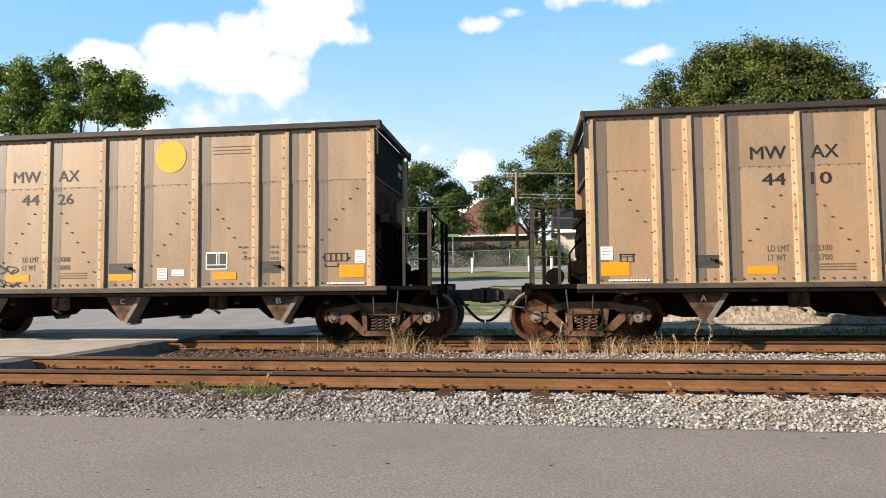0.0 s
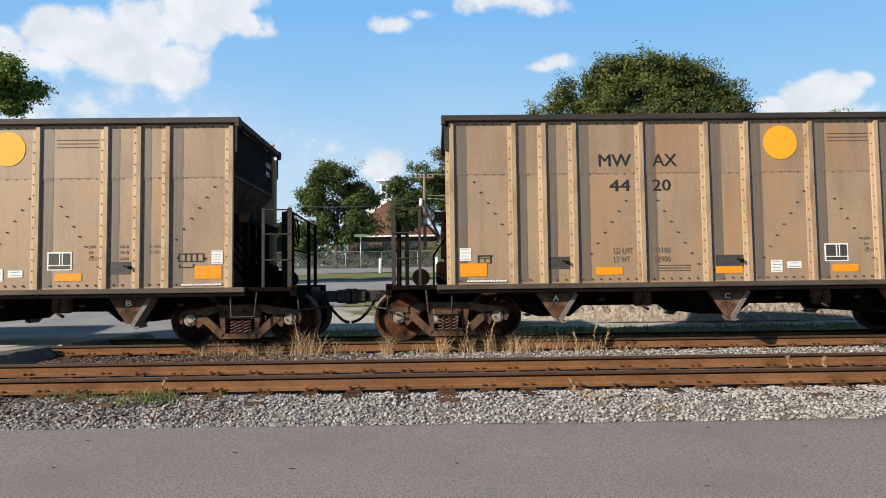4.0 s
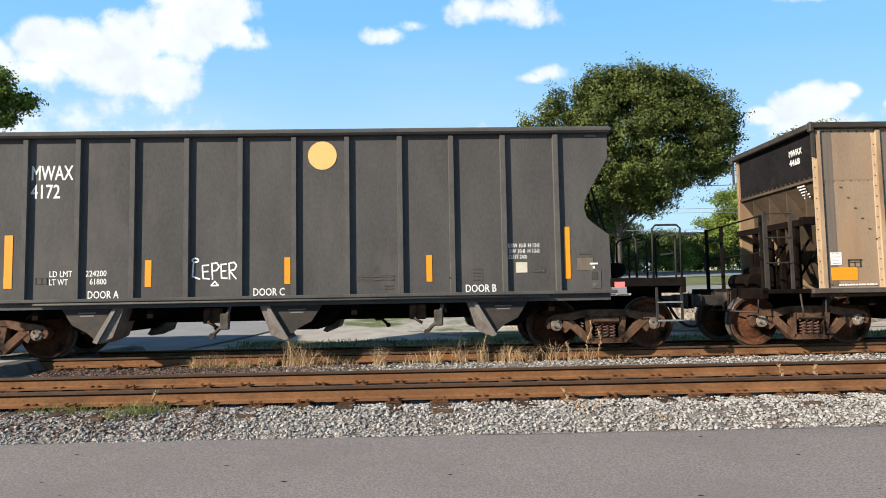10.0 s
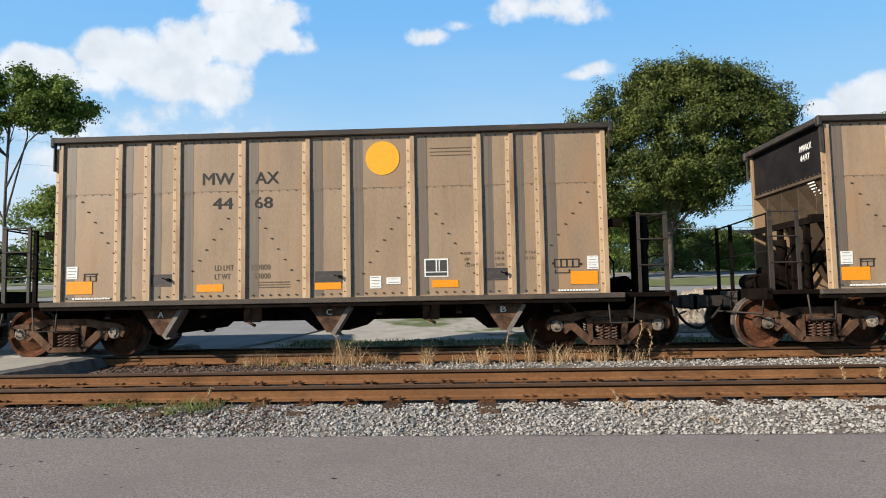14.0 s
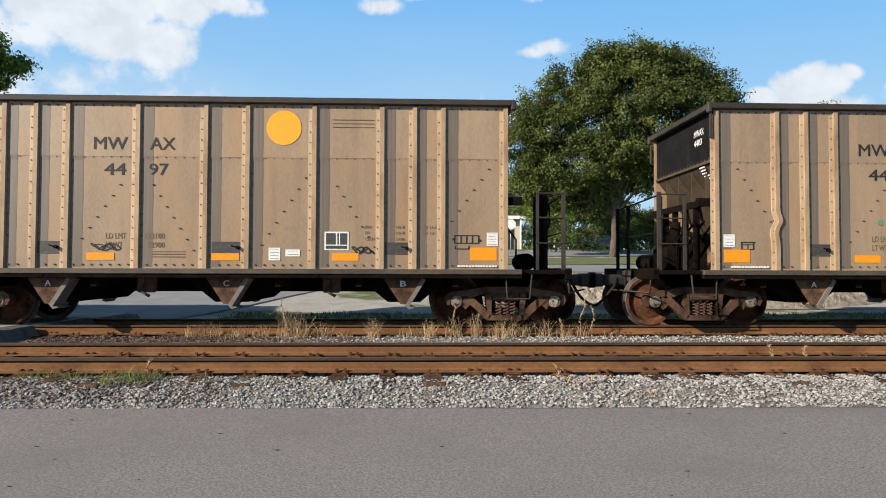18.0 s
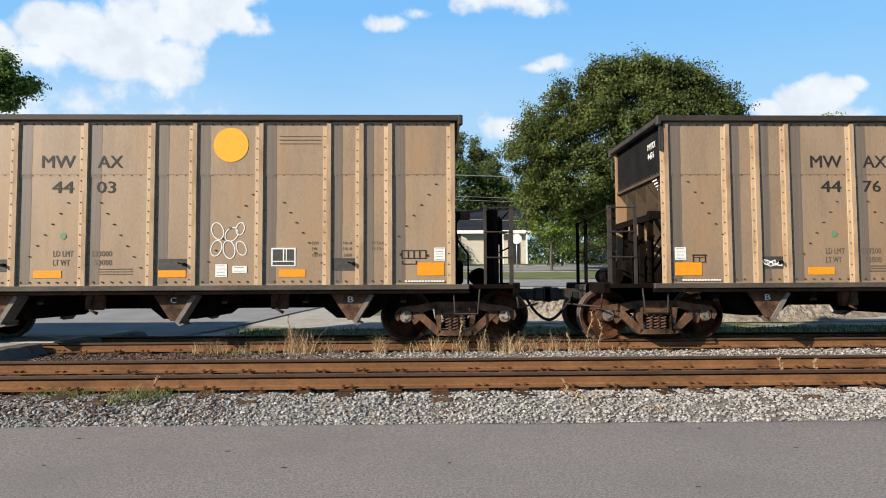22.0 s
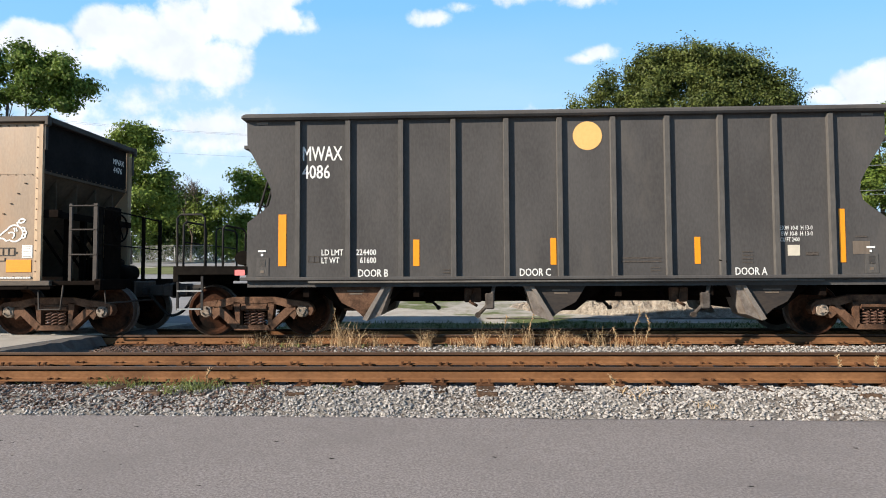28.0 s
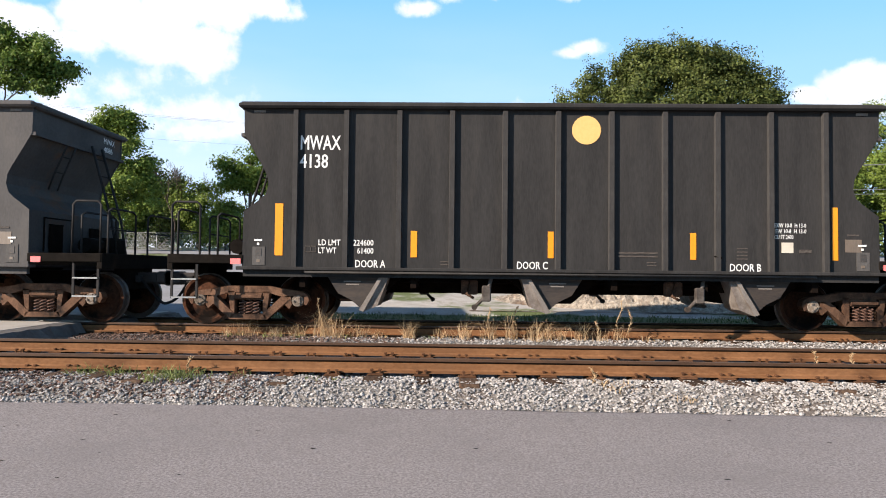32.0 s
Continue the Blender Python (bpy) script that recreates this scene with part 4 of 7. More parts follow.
def truck(car, u):
    t = new("truck")
    t.parent = car
    t.matrix_basis = Matrix.Translation((u, 0, 0))
    for turn in (0, 180):
        part("side_frame", "side_frame", side_frame, M["truck"], t, pose(0, 0, 0, 0, 0, turn))
        for dx in (-0.125, 0, 0.125):
            s = -1 if turn == 0 else 1
            part("coil_spring", "coil_spring", spring, M["spring"], t, (dx, s * 1.035, 0.205))
            part("coil_spring", "coil_spring", spring, M["spring"], t, (dx, s * 0.93, 0.20))
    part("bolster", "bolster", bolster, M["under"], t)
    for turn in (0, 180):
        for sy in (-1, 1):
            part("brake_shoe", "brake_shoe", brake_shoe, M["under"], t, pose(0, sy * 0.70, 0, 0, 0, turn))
    for dx in (-0.89, 0.89):
        w = new("wheelset")
        w.parent = car
        w.matrix_basis = Matrix.Translation((u + dx, 0, WHEEL_R))
        WHEELS.append((w, u + dx))
        for side in (-1, 1):
            part("wheel", f"wheel{side}", lambda bm, side=side: wheel(bm, side), [M["wheel"], M["tread"]], w)
            part("bearing_cap", f"bearing{side}", lambda bm, side=side: bearing(bm, side), M["cap"], w)
        part("axle", "axle", lambda bm: rod(bm, (0, -0.95, 0), (0, 0.95, 0), 0.085, 12), M["under"], w)
    return t


def coupler(bm):
    """Drawbar and knuckle, reaching from the end sill towards -x."""
    chamfer_box(bm, -0.55, 0.35, -0.11, 0.11, 0.72, 0.94, 0.02)
    chamfer_box(bm, -0.80, -0.50, -0.17, 0.15, 0.70, 0.96, 0.04)
    chamfer_box(bm, -0.86, -0.66, -0.19, -0.06, 0.68, 0.98, 0.04)
    chamfer_box(bm, -0.10, 0.02, -0.42, 0.42, 0.70, 1.02, 0.02)


def hose(bm):
    pts = []
    for i in range(15):
        a = i / 14
        pts.append((-0.30 - 0.475 * a, -0.32 + 0.10 * math.sin(a * 3.14), 0.80 - 0.46 * math.sin(a * 1.5708)))
    bar(bm, pts, 0.028, 7)
    chamfer_box(bm, -0.32, -0.20, -0.37, -0.27, 0.74, 0.88, 0.012)


def lever(bm):
    bar(bm, [(-0.25, -1.30, 0.92), (-0.28, -1.32, 0.62), (-0.75, -0.5, 0.66)], 0.018, 6)


def side_sheet(pts, y, t):
    return lambda bm: prism(bm, pts, y, y + t)


def dented_stake(bm):
    """A stake that has been struck: its lower third bulges sideways."""
    pts = [(-0.082, 0), (-0.078, -0.013), (-0.018, -0.014), (-0.012, -0.042), (0.062, -0.042), (0.072, 0)]
    rings = []
    for k in range(49):
        z = 1.03 + 2.85 * k / 48
        dx = 0.050 * math.exp(-((z - 1.92) / 0.11) ** 2) - 0.030 * math.exp(-((z - 1.70) / 0.12) ** 2)
        rings.append([bm.verts.new((x + dx, y - 0.2 * abs(dx) * (y < -0.01), z)) for x, y in pts])
    for a, b in zip(rings, rings[1:]):
        for i in range(5):
            bm.faces.new((a[i], a[i + 1], b[i + 1], b[i])).material_index = 1 if i > 1 else 0
        bm.faces.new((a[5], a[0], b[0], b[5]))
    bm.faces.new(rings[0]), bm.faces.new(rings[-1][::-1])


def stake_mesh(h0, h1):
    """Tan car's stake: a riveted flange and a proud folded web beside it, which runs up to the chord."""
    def build(bm):
        box(bm, -0.082, -0.018, -0.013, 0, h0, h1 - 0.09)
        pts = [(-0.020, 0), (-0.012, -0.042), (0.062, -0.042), (0.072, 0)]
        a = [bm.verts.new((x, y, h0)) for x, y in pts]
        b = [bm.verts.new((x, y, h1 - (0.035 if y else 0))) for x, y in pts]
        for i in range(3):
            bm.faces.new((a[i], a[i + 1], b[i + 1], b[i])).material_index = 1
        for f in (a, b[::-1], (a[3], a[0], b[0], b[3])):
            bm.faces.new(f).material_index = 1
    return build


def rib_mesh(h0, h1, w, d, flange=True):
    """An outside stake: a folded pressing with a wide flange and a proud web."""
    def build(bm):
        pts = [(-w / 2, 0), (-w * 0.42, -d), (w * 0.42, -d), (w / 2, 0)]
        a = [bm.verts.new((x, y, h0)) for x, y in pts]
        b = [bm.verts.new((x * 0.98, y, h1 - (0.03 if y else 0))) for x, y in pts]
        for i in range(3):
            bm.faces.new((a[i], a[i + 1], b[i + 1], b[i]))
        bm.faces.new(a), bm.faces.new(b[::-1]), bm.faces.new((a[3], a[0], b[0], b[3]))
        if flange:
            box(bm, -w * 0.95, -w * 0.5, -0.012, 0, h0, h1 - 0.01, 1)
    return build


def tan_rivets(bm):
    y = -HALF + 0.08
    for i, u in enumerate(TAN_RIBS):
        z = 1.14 + 0.03 * (i % 3)
        while z < 3.80:
            rod(bm, (u - 0.052, y - 0.011, z), (u - 0.052, y - 0.026, z), 0.012, 6, 0.008)
            if i < len(TAN_RIBS) - 1:
                rod(bm, (u + 0.098, y + 0.004, z + 0.05), (u + 0.098, y - 0.016, z + 0.05), 0.014, 6, 0.010)
            z += 0.188
    u = 0.25
    while u < 9.75:
        if min(abs(u - r) for r in TAN_RIBS) > 0.12:
            rod(bm, (u, y + 0.004, 3.855), (u, y - 0.018, 3.855), 0.018, 6)
            rod(bm, (u, y + 0.004, 2.955), (u, y - 0.010, 2.955), 0.009, 6)
            rod(bm, (u, y + 0.004, 1.10), (u, y - 0.018, 1.10), 0.016, 6)
        u += 0.155


def slope_bolts(bm):
    y = -HALF + 0.08
    for u0, z0, u1, z1, n in ((0.52, 2.84, 1.12, 1.90, 6), (3.20, 2.48, 2.56, 1.55, 6), (3.76, 2.48, 4.46, 1.35, 7), (6.38, 2.62, 5.62, 1.45, 7), (6.92, 2.48, 7.58, 1.42, 7), (9.58, 2.80, 8.92, 1.88, 6)):
        for i in range(n):
            f = i / (n - 1)
            u, z = u0 + (u1 - u0) * f, z0 + (z1 - z0) * f
            chamfer_box(bm, u - 0.019, u + 0.019, y - 0.020, y + 0.004, z - 0.010, z + 0.010, 0.004)


def tan_end(bm):
    """End of the box: upright top sheet, then a slope sheet that runs inwards over the truck."""
    w = HALF - 0.115
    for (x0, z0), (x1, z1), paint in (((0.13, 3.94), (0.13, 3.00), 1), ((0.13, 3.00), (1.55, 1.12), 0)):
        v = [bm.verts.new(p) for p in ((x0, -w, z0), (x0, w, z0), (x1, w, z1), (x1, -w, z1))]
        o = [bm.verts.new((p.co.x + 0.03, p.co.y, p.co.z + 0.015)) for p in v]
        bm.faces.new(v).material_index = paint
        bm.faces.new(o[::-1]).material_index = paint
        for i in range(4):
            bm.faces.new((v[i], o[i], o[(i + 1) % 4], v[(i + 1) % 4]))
    for k in range(18):
        yy = -w + 0.06 + k * (2 * w - 0.12) / 17
        rod(bm, (0.135, yy, 3.06), (0.115, yy, 3.06), 0.016, 6)
    box(bm, 0.10, 0.13, -w, w, 2.985, 3.035)
    for yy in (-0.95, -0.32, 0.32, 0.95):
        prism(bm, [(0.17, 2.93), (0.62, 2.34), (0.17, 2.34)], yy - 0.012, yy + 0.012)


def end_posts(bm):
    """Uprights and cross bars that carry the overhanging end above the platform."""
    for y in (-0.75, -0.25, 0.25, 0.75):
        box(bm, 0.02, 0.12, y - 0.04, y + 0.04, 1.0, 2.22)
        rod(bm, (0.05, y + 0.10, 1.10), (0.72, y + 0.10, 2.05), 0.025, 6)
    box(bm, -0.18, 0.10, -HALF + 0.1, -HALF + 0.22, 2.18, 2.32)
    box(bm, 0.0, 0.06, -HALF + 0.1, HALF - 0.1, 2.20, 2.32)
    chamfer_box(bm, -0.15, 0.35, 0.25, 0.95, 1.02, 1.50, 0.05)
    rod(bm, (-0.45, -0.2, 1.18), (-0.45, 0.65, 1.18), 0.17, 14)
    rod(bm, (0.05, 0.2, 1.55), (0.05, 0.2, 2.0), 0.10, 10)
    bar(bm, [(-0.2, -0.5, 1.02), (-0.2, -0.5, 1.6), (0.02, -0.5, 1.9)], 0.02, 6)


def platform(bm):
    chamfer_box(bm, -1.02, 0.4, -HALF + 0.02, HALF - 0.02, 0.95, 1.03, 0.01)
    chamfer_box(bm, -1.04, -0.92, -HALF + 0.02, HALF - 0.02, 0.86, 1.06, 0.01)
    chamfer_box(bm, -1.08, -0.90, -0.45, 0.45, 0.62, 1.02, 0.02)


def tan_ladder(bm):
    y = -HALF + 0.07
    for u, w in ((-0.90, 0.035), (-0.44, 0.025)):
        box(bm, u - w, u + w, y - 0.012, y + 0.03, 1.03, 2.42)
    for z in (2.38, 1.95, 1.50):
        rod(bm, (-0.93, y - 0.01, z), (-0.42, y - 0.01, z), 0.014, 6)


def tan_end_rail(bm):
    """Railing across the platform's edge, with an inner post."""
    y = -HALF + 0.10
    box(bm, -0.72, -0.65, y + 0.47, y + 0.53, 1.02, 2.40)
    for z in (2.38, 1.95, 1.50):
        bar(bm, [(-0.90, y - 0.05, z), (-0.68, y + 0.50, z)], 0.012, 6)
    for yy in (0.2, 0.9):
        box(bm, -0.94, -0.88, yy, yy + 0.05, 1.02, 2.33)
    bar(bm, [(-0.91, y - 0.03, 2.36), (-0.91, 0.95, 2.30)], 0.016, 6)
    bar(bm, [(-0.91, y - 0.03, 1.70), (-0.91, 0.95, 1.68)], 0.014, 6)


def stirrup(bm):
    y = -HALF + 0.05
    bar(bm, [(-0.34, y, 0.98), (-0.30, y - 0.01, 0.52), (0.10, y - 0.01, 0.52), (0.12, y, 0.98)], 0.017, 6)


def brake_stand(bm):
    """Hand brake housing with its wheel on the end platform."""
    chamfer_box(bm, -0.74, -0.56, -0.62, -0.30, 1.03, 2.45, 0.02)
    for k in range(20):
        a, b = 6.28319 * k / 20, 6.28319 * (k + 1) / 20
        rod(bm, (-0.80, -0.46 + 0.26 * math.cos(a), 2.05 + 0.26 * math.sin(a)), (-0.80, -0.46 + 0.26 * math.cos(b), 2.05 + 0.26 * math.sin(b)), 0.018, 6)
    for k in range(4):
        a = 1.5708 * k + 0.5
        rod(bm, (-0.80, -0.46, 2.05), (-0.80, -0.46 + 0.26 * math.cos(a), 2.05 + 0.26 * math.sin(a)), 0.013, 5)


def chute(bm):
    prism(bm, [(-0.95, 0.98), (0.95, 0.98), (0.30, 0.44), (-0.28, 0.44)], -1.05, 1.05)


def gusset(bm):
    prism(bm, [(-0.35, 0.87), (0.35, 0.87), (0.17, 0.55), (0.06, 0.42), (-0.05, 0.42)], -1.34, -1.30)


def chute_door(bm):
    prism(bm, [(0.33, 0.87), (0.40, 0.85), (0.11, 0.38), (0.04, 0.41)], -1.38, -0.9)
    prism(bm, [(0.02, 0.42), (0.12, 0.40), (0.20, 0.36), (0.10, 0.33)], -1.36, -1.0)


def reservoir(bm):
    rod(bm, (0, -0.35, 0), (0, 0.35, 0), 0.13, 14)


def valve_box(bm):
    """Brake valve with its bent lever."""
    chamfer_box(bm, -0.15, 0.15, -0.08, 0.08, -0.13, 0.13, 0.02)
    bar(bm, [(0.0, -0.06, 0.12), (-0.05, -0.10, -0.12), (0.08, -0.10, -0.19)], 0.03, 6)


def cross_bearer(bm):
    box(bm, -0.05, 0.05, -HALF + 0.12, HALF - 0.12, 0.72, 0.96)


def under_gear(car, length, shift):
    f = length / 10.0
    for u in (3.55, 6.80):
        part("brake_reservoir", "reservoir", reservoir, M["under"], car, (u * f + shift, -0.35, 0.74))
        part("brake_valve", "valve_box", valve_box, M["truck"], car, (u * f + shift, -1.12, 0.74))
    part("brake_pipe", f"pipe{length:.1f}", lambda bm: rod(bm, (0.9, -0.9, 0.82), (length - 0.9, -0.9, 0.82), 0.022, 6), M["under"], car)
    for u in (1.0, 2.75, 5.9, 7.3, 9.0):
        part("cross_bearer", "cross_bearer", cross_bearer, M["under"], car, (u * f, 0, 0))


def centre_sill(length):
    def build(bm):
        chamfer_box(bm, -0.95, length + 0.95, -0.28, 0.28, 0.60, 0.96, 0.02)
    return build


def tan_top(bm):
    y = HALF + 0.02
    for s in (-1, 1):
        a, b = sorted((s * y, s * (y - 0.13)))
        chamfer_box(bm, -0.02, 10.03, a, b, 3.905, 4.012, 0.014)
    for x in (-0.02, 9.90):
        chamfer_box(bm, x, x + 0.13, -y + 0.13, y - 0.13, 3.905, 4.012, 0.014)
    for s in (-1, 1):
        for x in (-0.045, 9.965):
            a, b = sorted((s * (y + 0.006), s * (y - 0.10)))
            chamfer_box(bm, x, x + 0.09, a, b, 3.83, 4.020, 0.022)
        for x in (0.012, 9.968):
            # upright corner strip under the chord
            a, b = sorted((s * (y - 0.02), s * (y - 0.09)))
            box(bm, x, x + 0.02, a, b, 3.40, 3.84)


def tan_sill(bm):
    a = -HALF - 0.06
    chamfer_box(bm, -0.15, 10.15, a, a + 0.20, 0.945, 1.035, 0.01)
    box(bm, -0.15, 10.15, a + 0.03, a + 0.12, 0.88, 0.945, 1)
    u = 0.4
    while u < 9.9:
        box(bm, u - 0.03, u + 0.03, a + 0.02, a + 0.04, 0.90, 0.945, 1)
        u += 1.55


def faint_lines(parent, u0, u1, zs, y, mat, h=0.028, name="stencil_line"):
    for z in zs:
        patch(name, u0, u1, z, z + h, y, mat, parent)


def scribble(seed, u0, u1, z0, z1, loops, r, mat, parent, y, name="graffiti_tag", label="sprayed graffiti scribble"):
    rnd = random.Random(seed)
    pts = []
    n = loops * 9
    for i in range(n + 1):
        f = i / n
        a = f * loops * 6.28319
        pts.append((u0 + (u1 - u0) * (0.12 + 0.76 * f + 0.14 * math.cos(a * 1.3 + seed)), z0 + (z1 - z0) * (0.5 + 0.42 * math.sin(a) * (0.6 + 0.4 * rnd.random()))))

    def build(bm):
        for (ua, za), (ub, zb) in zip(pts, pts[1:]):
            d = Vector((ub - ua, zb - za))
            if d.length < 1e-4:
                continue
            nrm = Vector((-d.y, d.x)).normalized() * r
            ext = d.normalized() * r * 0.6
            q = [(ua - ext.x + nrm.x, za - ext.y + nrm.y), (ub + ext.x + nrm.x, zb + ext.y + nrm.y), (ub + ext.x - nrm.x, zb + ext.y - nrm.y), (ua - ext.x - nrm.x, za - ext.y - nrm.y)]
            bm.faces.new([bm.verts.new((u, 0, z)) for u, z in q])
        for i, v in enumerate(bm.verts):
            v.co.y = -0.0001 * (i // 4 % 9)
    tag = part(name, f"scribble{seed}_{mat.name}_{u0:.1f}", build, mat, parent, (0, y - 0.003, 0), label)
    tag["kind"] = "stuff"
    return tag


def stroke(key, lines, r, mat, parent, y, label="sprayed graffiti line"):
    """Round brush strokes along smooth closed or open lines of (x, z)."""
    def build(bm):
        k = 0
        for pts in lines:
            for (ua, za), (ub, zb) in zip(pts, pts[1:]):
                e = Vector((ub - ua, zb - za))
                if e.length < 1e-4:
                    continue
                nrm, ext = Vector((-e.y, e.x)).normalized() * r, e.normalized() * r * 0.5
                q = [(ua - ext.x + nrm.x, za - ext.y + nrm.y), (ub + ext.x + nrm.x, zb + ext.y + nrm.y), (ub + ext.x - nrm.x, zb + ext.y - nrm.y), (ua - ext.x - nrm.x, za - ext.y - nrm.y)]
                bm.faces.new([bm.verts.new((u, -0.0001 * (k % 9), z)) for u, z in q])
                k += 1
    tag = part("graffiti_tag", key, build, mat, parent, (0, y - 0.003, 0), label)
    tag["kind"] = "stuff"
    return tag


def arc(cu, cz, ru, rz, a0, a1, n=22, tilt=0.0):
    out = []
    for i in range(n + 1):
        a = radians(a0 + (a1 - a0) * i / n)
        u, z = ru * math.cos(a), rz * math.sin(a)
        out.append((cu + u * math.cos(tilt) - z * math.sin(tilt), cz + u * math.sin(tilt) + z * math.cos(tilt)))
    return out


def loop_tag(key, u, z, w, mat, parent, y):
    """A round body drawn out to a point, a small loop on a stalk above it and scallops beside it."""
    def at(pts):
        return [(u + a * w, z + b * w) for a, b in pts]
    body = arc(u + 0.62 * w, z + 0.36 * w, 0.26 * w, 0.25 * w, -130, 150, 30)
    lines = [body + at([(0.30, 0.42), (0.16, 0.30), (0.0, 0.22), (0.14, 0.21), (0.28, 0.20), (0.36, 0.13), (0.46, 0.15)]),
             at([(0.72, 0.60), (0.70, 0.68), (0.76, 0.74)]), arc(u + 0.84 * w, z + 0.74 * w, 0.10 * w, 0.055 * w, 0, 360, 18, 0.25)]
    for a, b in ((0.88, 0.48), (0.93, 0.38), (0.90, 0.28)):
        lines.append(arc(u + a * w, z + b * w, 0.065 * w, 0.06 * w, -110, 120, 10))
    lines += [arc(u + 0.46 * w, z + 0.27 * w, 0.17 * w, 0.10 * w, -70, 80, 14, 0.5), at([(0.60, 0.52), (0.63, 0.43)]), at([(0.67, 0.52), (0.70, 0.43)])]
    return stroke(key, lines, 0.0135, mat, parent, y, "white sprayed graffiti of a rounded bird-like outline")


def disc(bm):
    n = 40
    a = [bm.verts.new((math.cos(6.28319 * i / n), -0.004, math.sin(6.28319 * i / n))) for i in range(n)]
    b = [bm.verts.new((v.co.x, 0.002, v.co.z)) for v in a]
    bm.faces.new(a), bm.faces.new(b[::-1])
    for i in range(n):
        bm.faces.new((a[i], b[i], b[(i + 1) % n], a[(i + 1) % n]))


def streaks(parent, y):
    """A darker grey-brown band along the +x side of each stake."""
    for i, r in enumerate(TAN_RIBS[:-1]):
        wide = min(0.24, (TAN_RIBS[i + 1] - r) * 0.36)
        ob = part("dust_streak", "dust_streak", band_mesh, M["dust"], parent)
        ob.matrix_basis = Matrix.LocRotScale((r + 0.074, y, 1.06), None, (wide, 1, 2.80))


def band_mesh(bm):
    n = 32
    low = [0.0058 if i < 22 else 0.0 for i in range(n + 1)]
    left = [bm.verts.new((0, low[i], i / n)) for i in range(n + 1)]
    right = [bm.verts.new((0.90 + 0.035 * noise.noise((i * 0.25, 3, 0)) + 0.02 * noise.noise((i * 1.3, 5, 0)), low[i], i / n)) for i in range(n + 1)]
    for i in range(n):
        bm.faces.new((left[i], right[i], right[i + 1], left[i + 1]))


def latch(bm):
    rod(bm, (0, 0, 0), (0, -0.06, 0), 0.03, 8)
    rod(bm, (0, -0.05, 0), (-0.10, -0.06, 0.03), 0.012, 6)


def tan_car(number, limits, extra=None):
    """Tan steel coal hopper car; its origin is under the near end of the top chord, at the rail's head."""
    car = empty("hopper_car", f"tan weathered steel coal hopper car with a yellow disc, numbered {number}", "rail car", "cars of the train")
    w, y = HALF - 0.08, -HALF + 0.08
    for s, turn in ((-1, 0), (1, 180)):
        at = pose(0, 0, 0) if turn == 0 else pose(10.0, 0, 0, 0, 0, 180)
        part("side_sheet_upper", "tan_upper", side_sheet([(0.1, 2.97), (9.9, 2.97), (9.9, 3.92), (0.1, 3.92)], y - 0.006, 0.025), M["tan"], car, at)
        part("side_sheet", "tan_sheet", side_sheet([(0.1, 1.03), (9.9, 1.03), (9.9, 2.97), (0.1, 2.97)], y, 0.02), M["tan"], car, at)
        for u in TAN_RIBS:
            if number == "4403" and u == 1.21 and turn == 0:
                part("rib", "dented_rib", dented_stake, [M["rib"], M["web"]], car, at @ Matrix.Translation((u, y, 0)), "bent tan steel stake")
                continue
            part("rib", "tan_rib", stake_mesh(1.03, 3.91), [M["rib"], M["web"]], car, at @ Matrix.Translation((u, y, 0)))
        part("side_sill", "tan_sill", tan_sill, [M["sill"], M["under"]], car, at)
        rv = part("rivets", "tan_rivets", tan_rivets, M["bolt"], car, at)
        rv["kind"] = "stuff"
        sb = part("slope_bolts", "slope_bolts", slope_bolts, M["bolt"], car, at)
        sb["kind"] = "stuff"
        for u in (1.95, 5.0, 8.08):
            part("gusset", "gusset", gusset, M["truck"], car, at @ Matrix.Translation((u, 0, 0)))
            part("chute_door", "chute_door", chute_door, M["flange"], car, at @ Matrix.Translation((u, 0, 0)))
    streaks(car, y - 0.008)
    part("top_chord", "tan_top", tan_top, M["rim"], car, None, "dark grimy steel top chord")
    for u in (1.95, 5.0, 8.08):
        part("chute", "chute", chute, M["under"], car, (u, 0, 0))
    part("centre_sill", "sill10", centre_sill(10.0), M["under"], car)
    under_gear(car, 10.0, 0)
    for end, at in ((0, pose(0, 0, 0)), (1, Matrix.Translation((10.0, 0, 0)) @ Matrix.Diagonal((-1, 1, 1, 1)))):
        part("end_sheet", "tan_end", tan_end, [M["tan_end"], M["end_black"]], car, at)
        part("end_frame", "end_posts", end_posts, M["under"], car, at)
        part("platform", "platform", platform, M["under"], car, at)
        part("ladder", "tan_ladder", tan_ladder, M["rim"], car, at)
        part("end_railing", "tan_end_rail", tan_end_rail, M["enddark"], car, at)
        part("stirrup", "stirrup", stirrup, M["rim"], car, at)
        part("coupler", "coupler", coupler, M["rim"], car, at @ Matrix.Translation((-1.0, 0, 0)))
        part("air_hose", "hose", hose, M["rubber"], car, at @ Matrix.Translation((-1.0, 0, 0)))
        part("uncoupling_lever", "lever", lever, M["rim"], car, at @ Matrix.Translation((-0.75, 0, 0)))
    part("hand_brake", "brake_stand", brake_stand, M["under"], car, Matrix.Translation((10.0, 0, 0)) @ Matrix.Diagonal((-1, 1, 1, 1)))
    truck(car, 0.05), truck(car, 9.93)
    # painted marks
    d = part("yellow_disc", "disc_yellow", disc, M["yellow"], car)
    d.matrix_basis = Matrix.LocRotScale((5.995, y - 0.010, 3.493), None, (0.303, 1, 0.303))
    lettering("lettering", "MW", 2.744, 3.31, 3.09, 3.302, y - 0.0105, M["stencil"], car)
    lettering("lettering", "AX", 3.70, 4.127, 3.09, 3.302, y - 0.0105, M["stencil"], car)
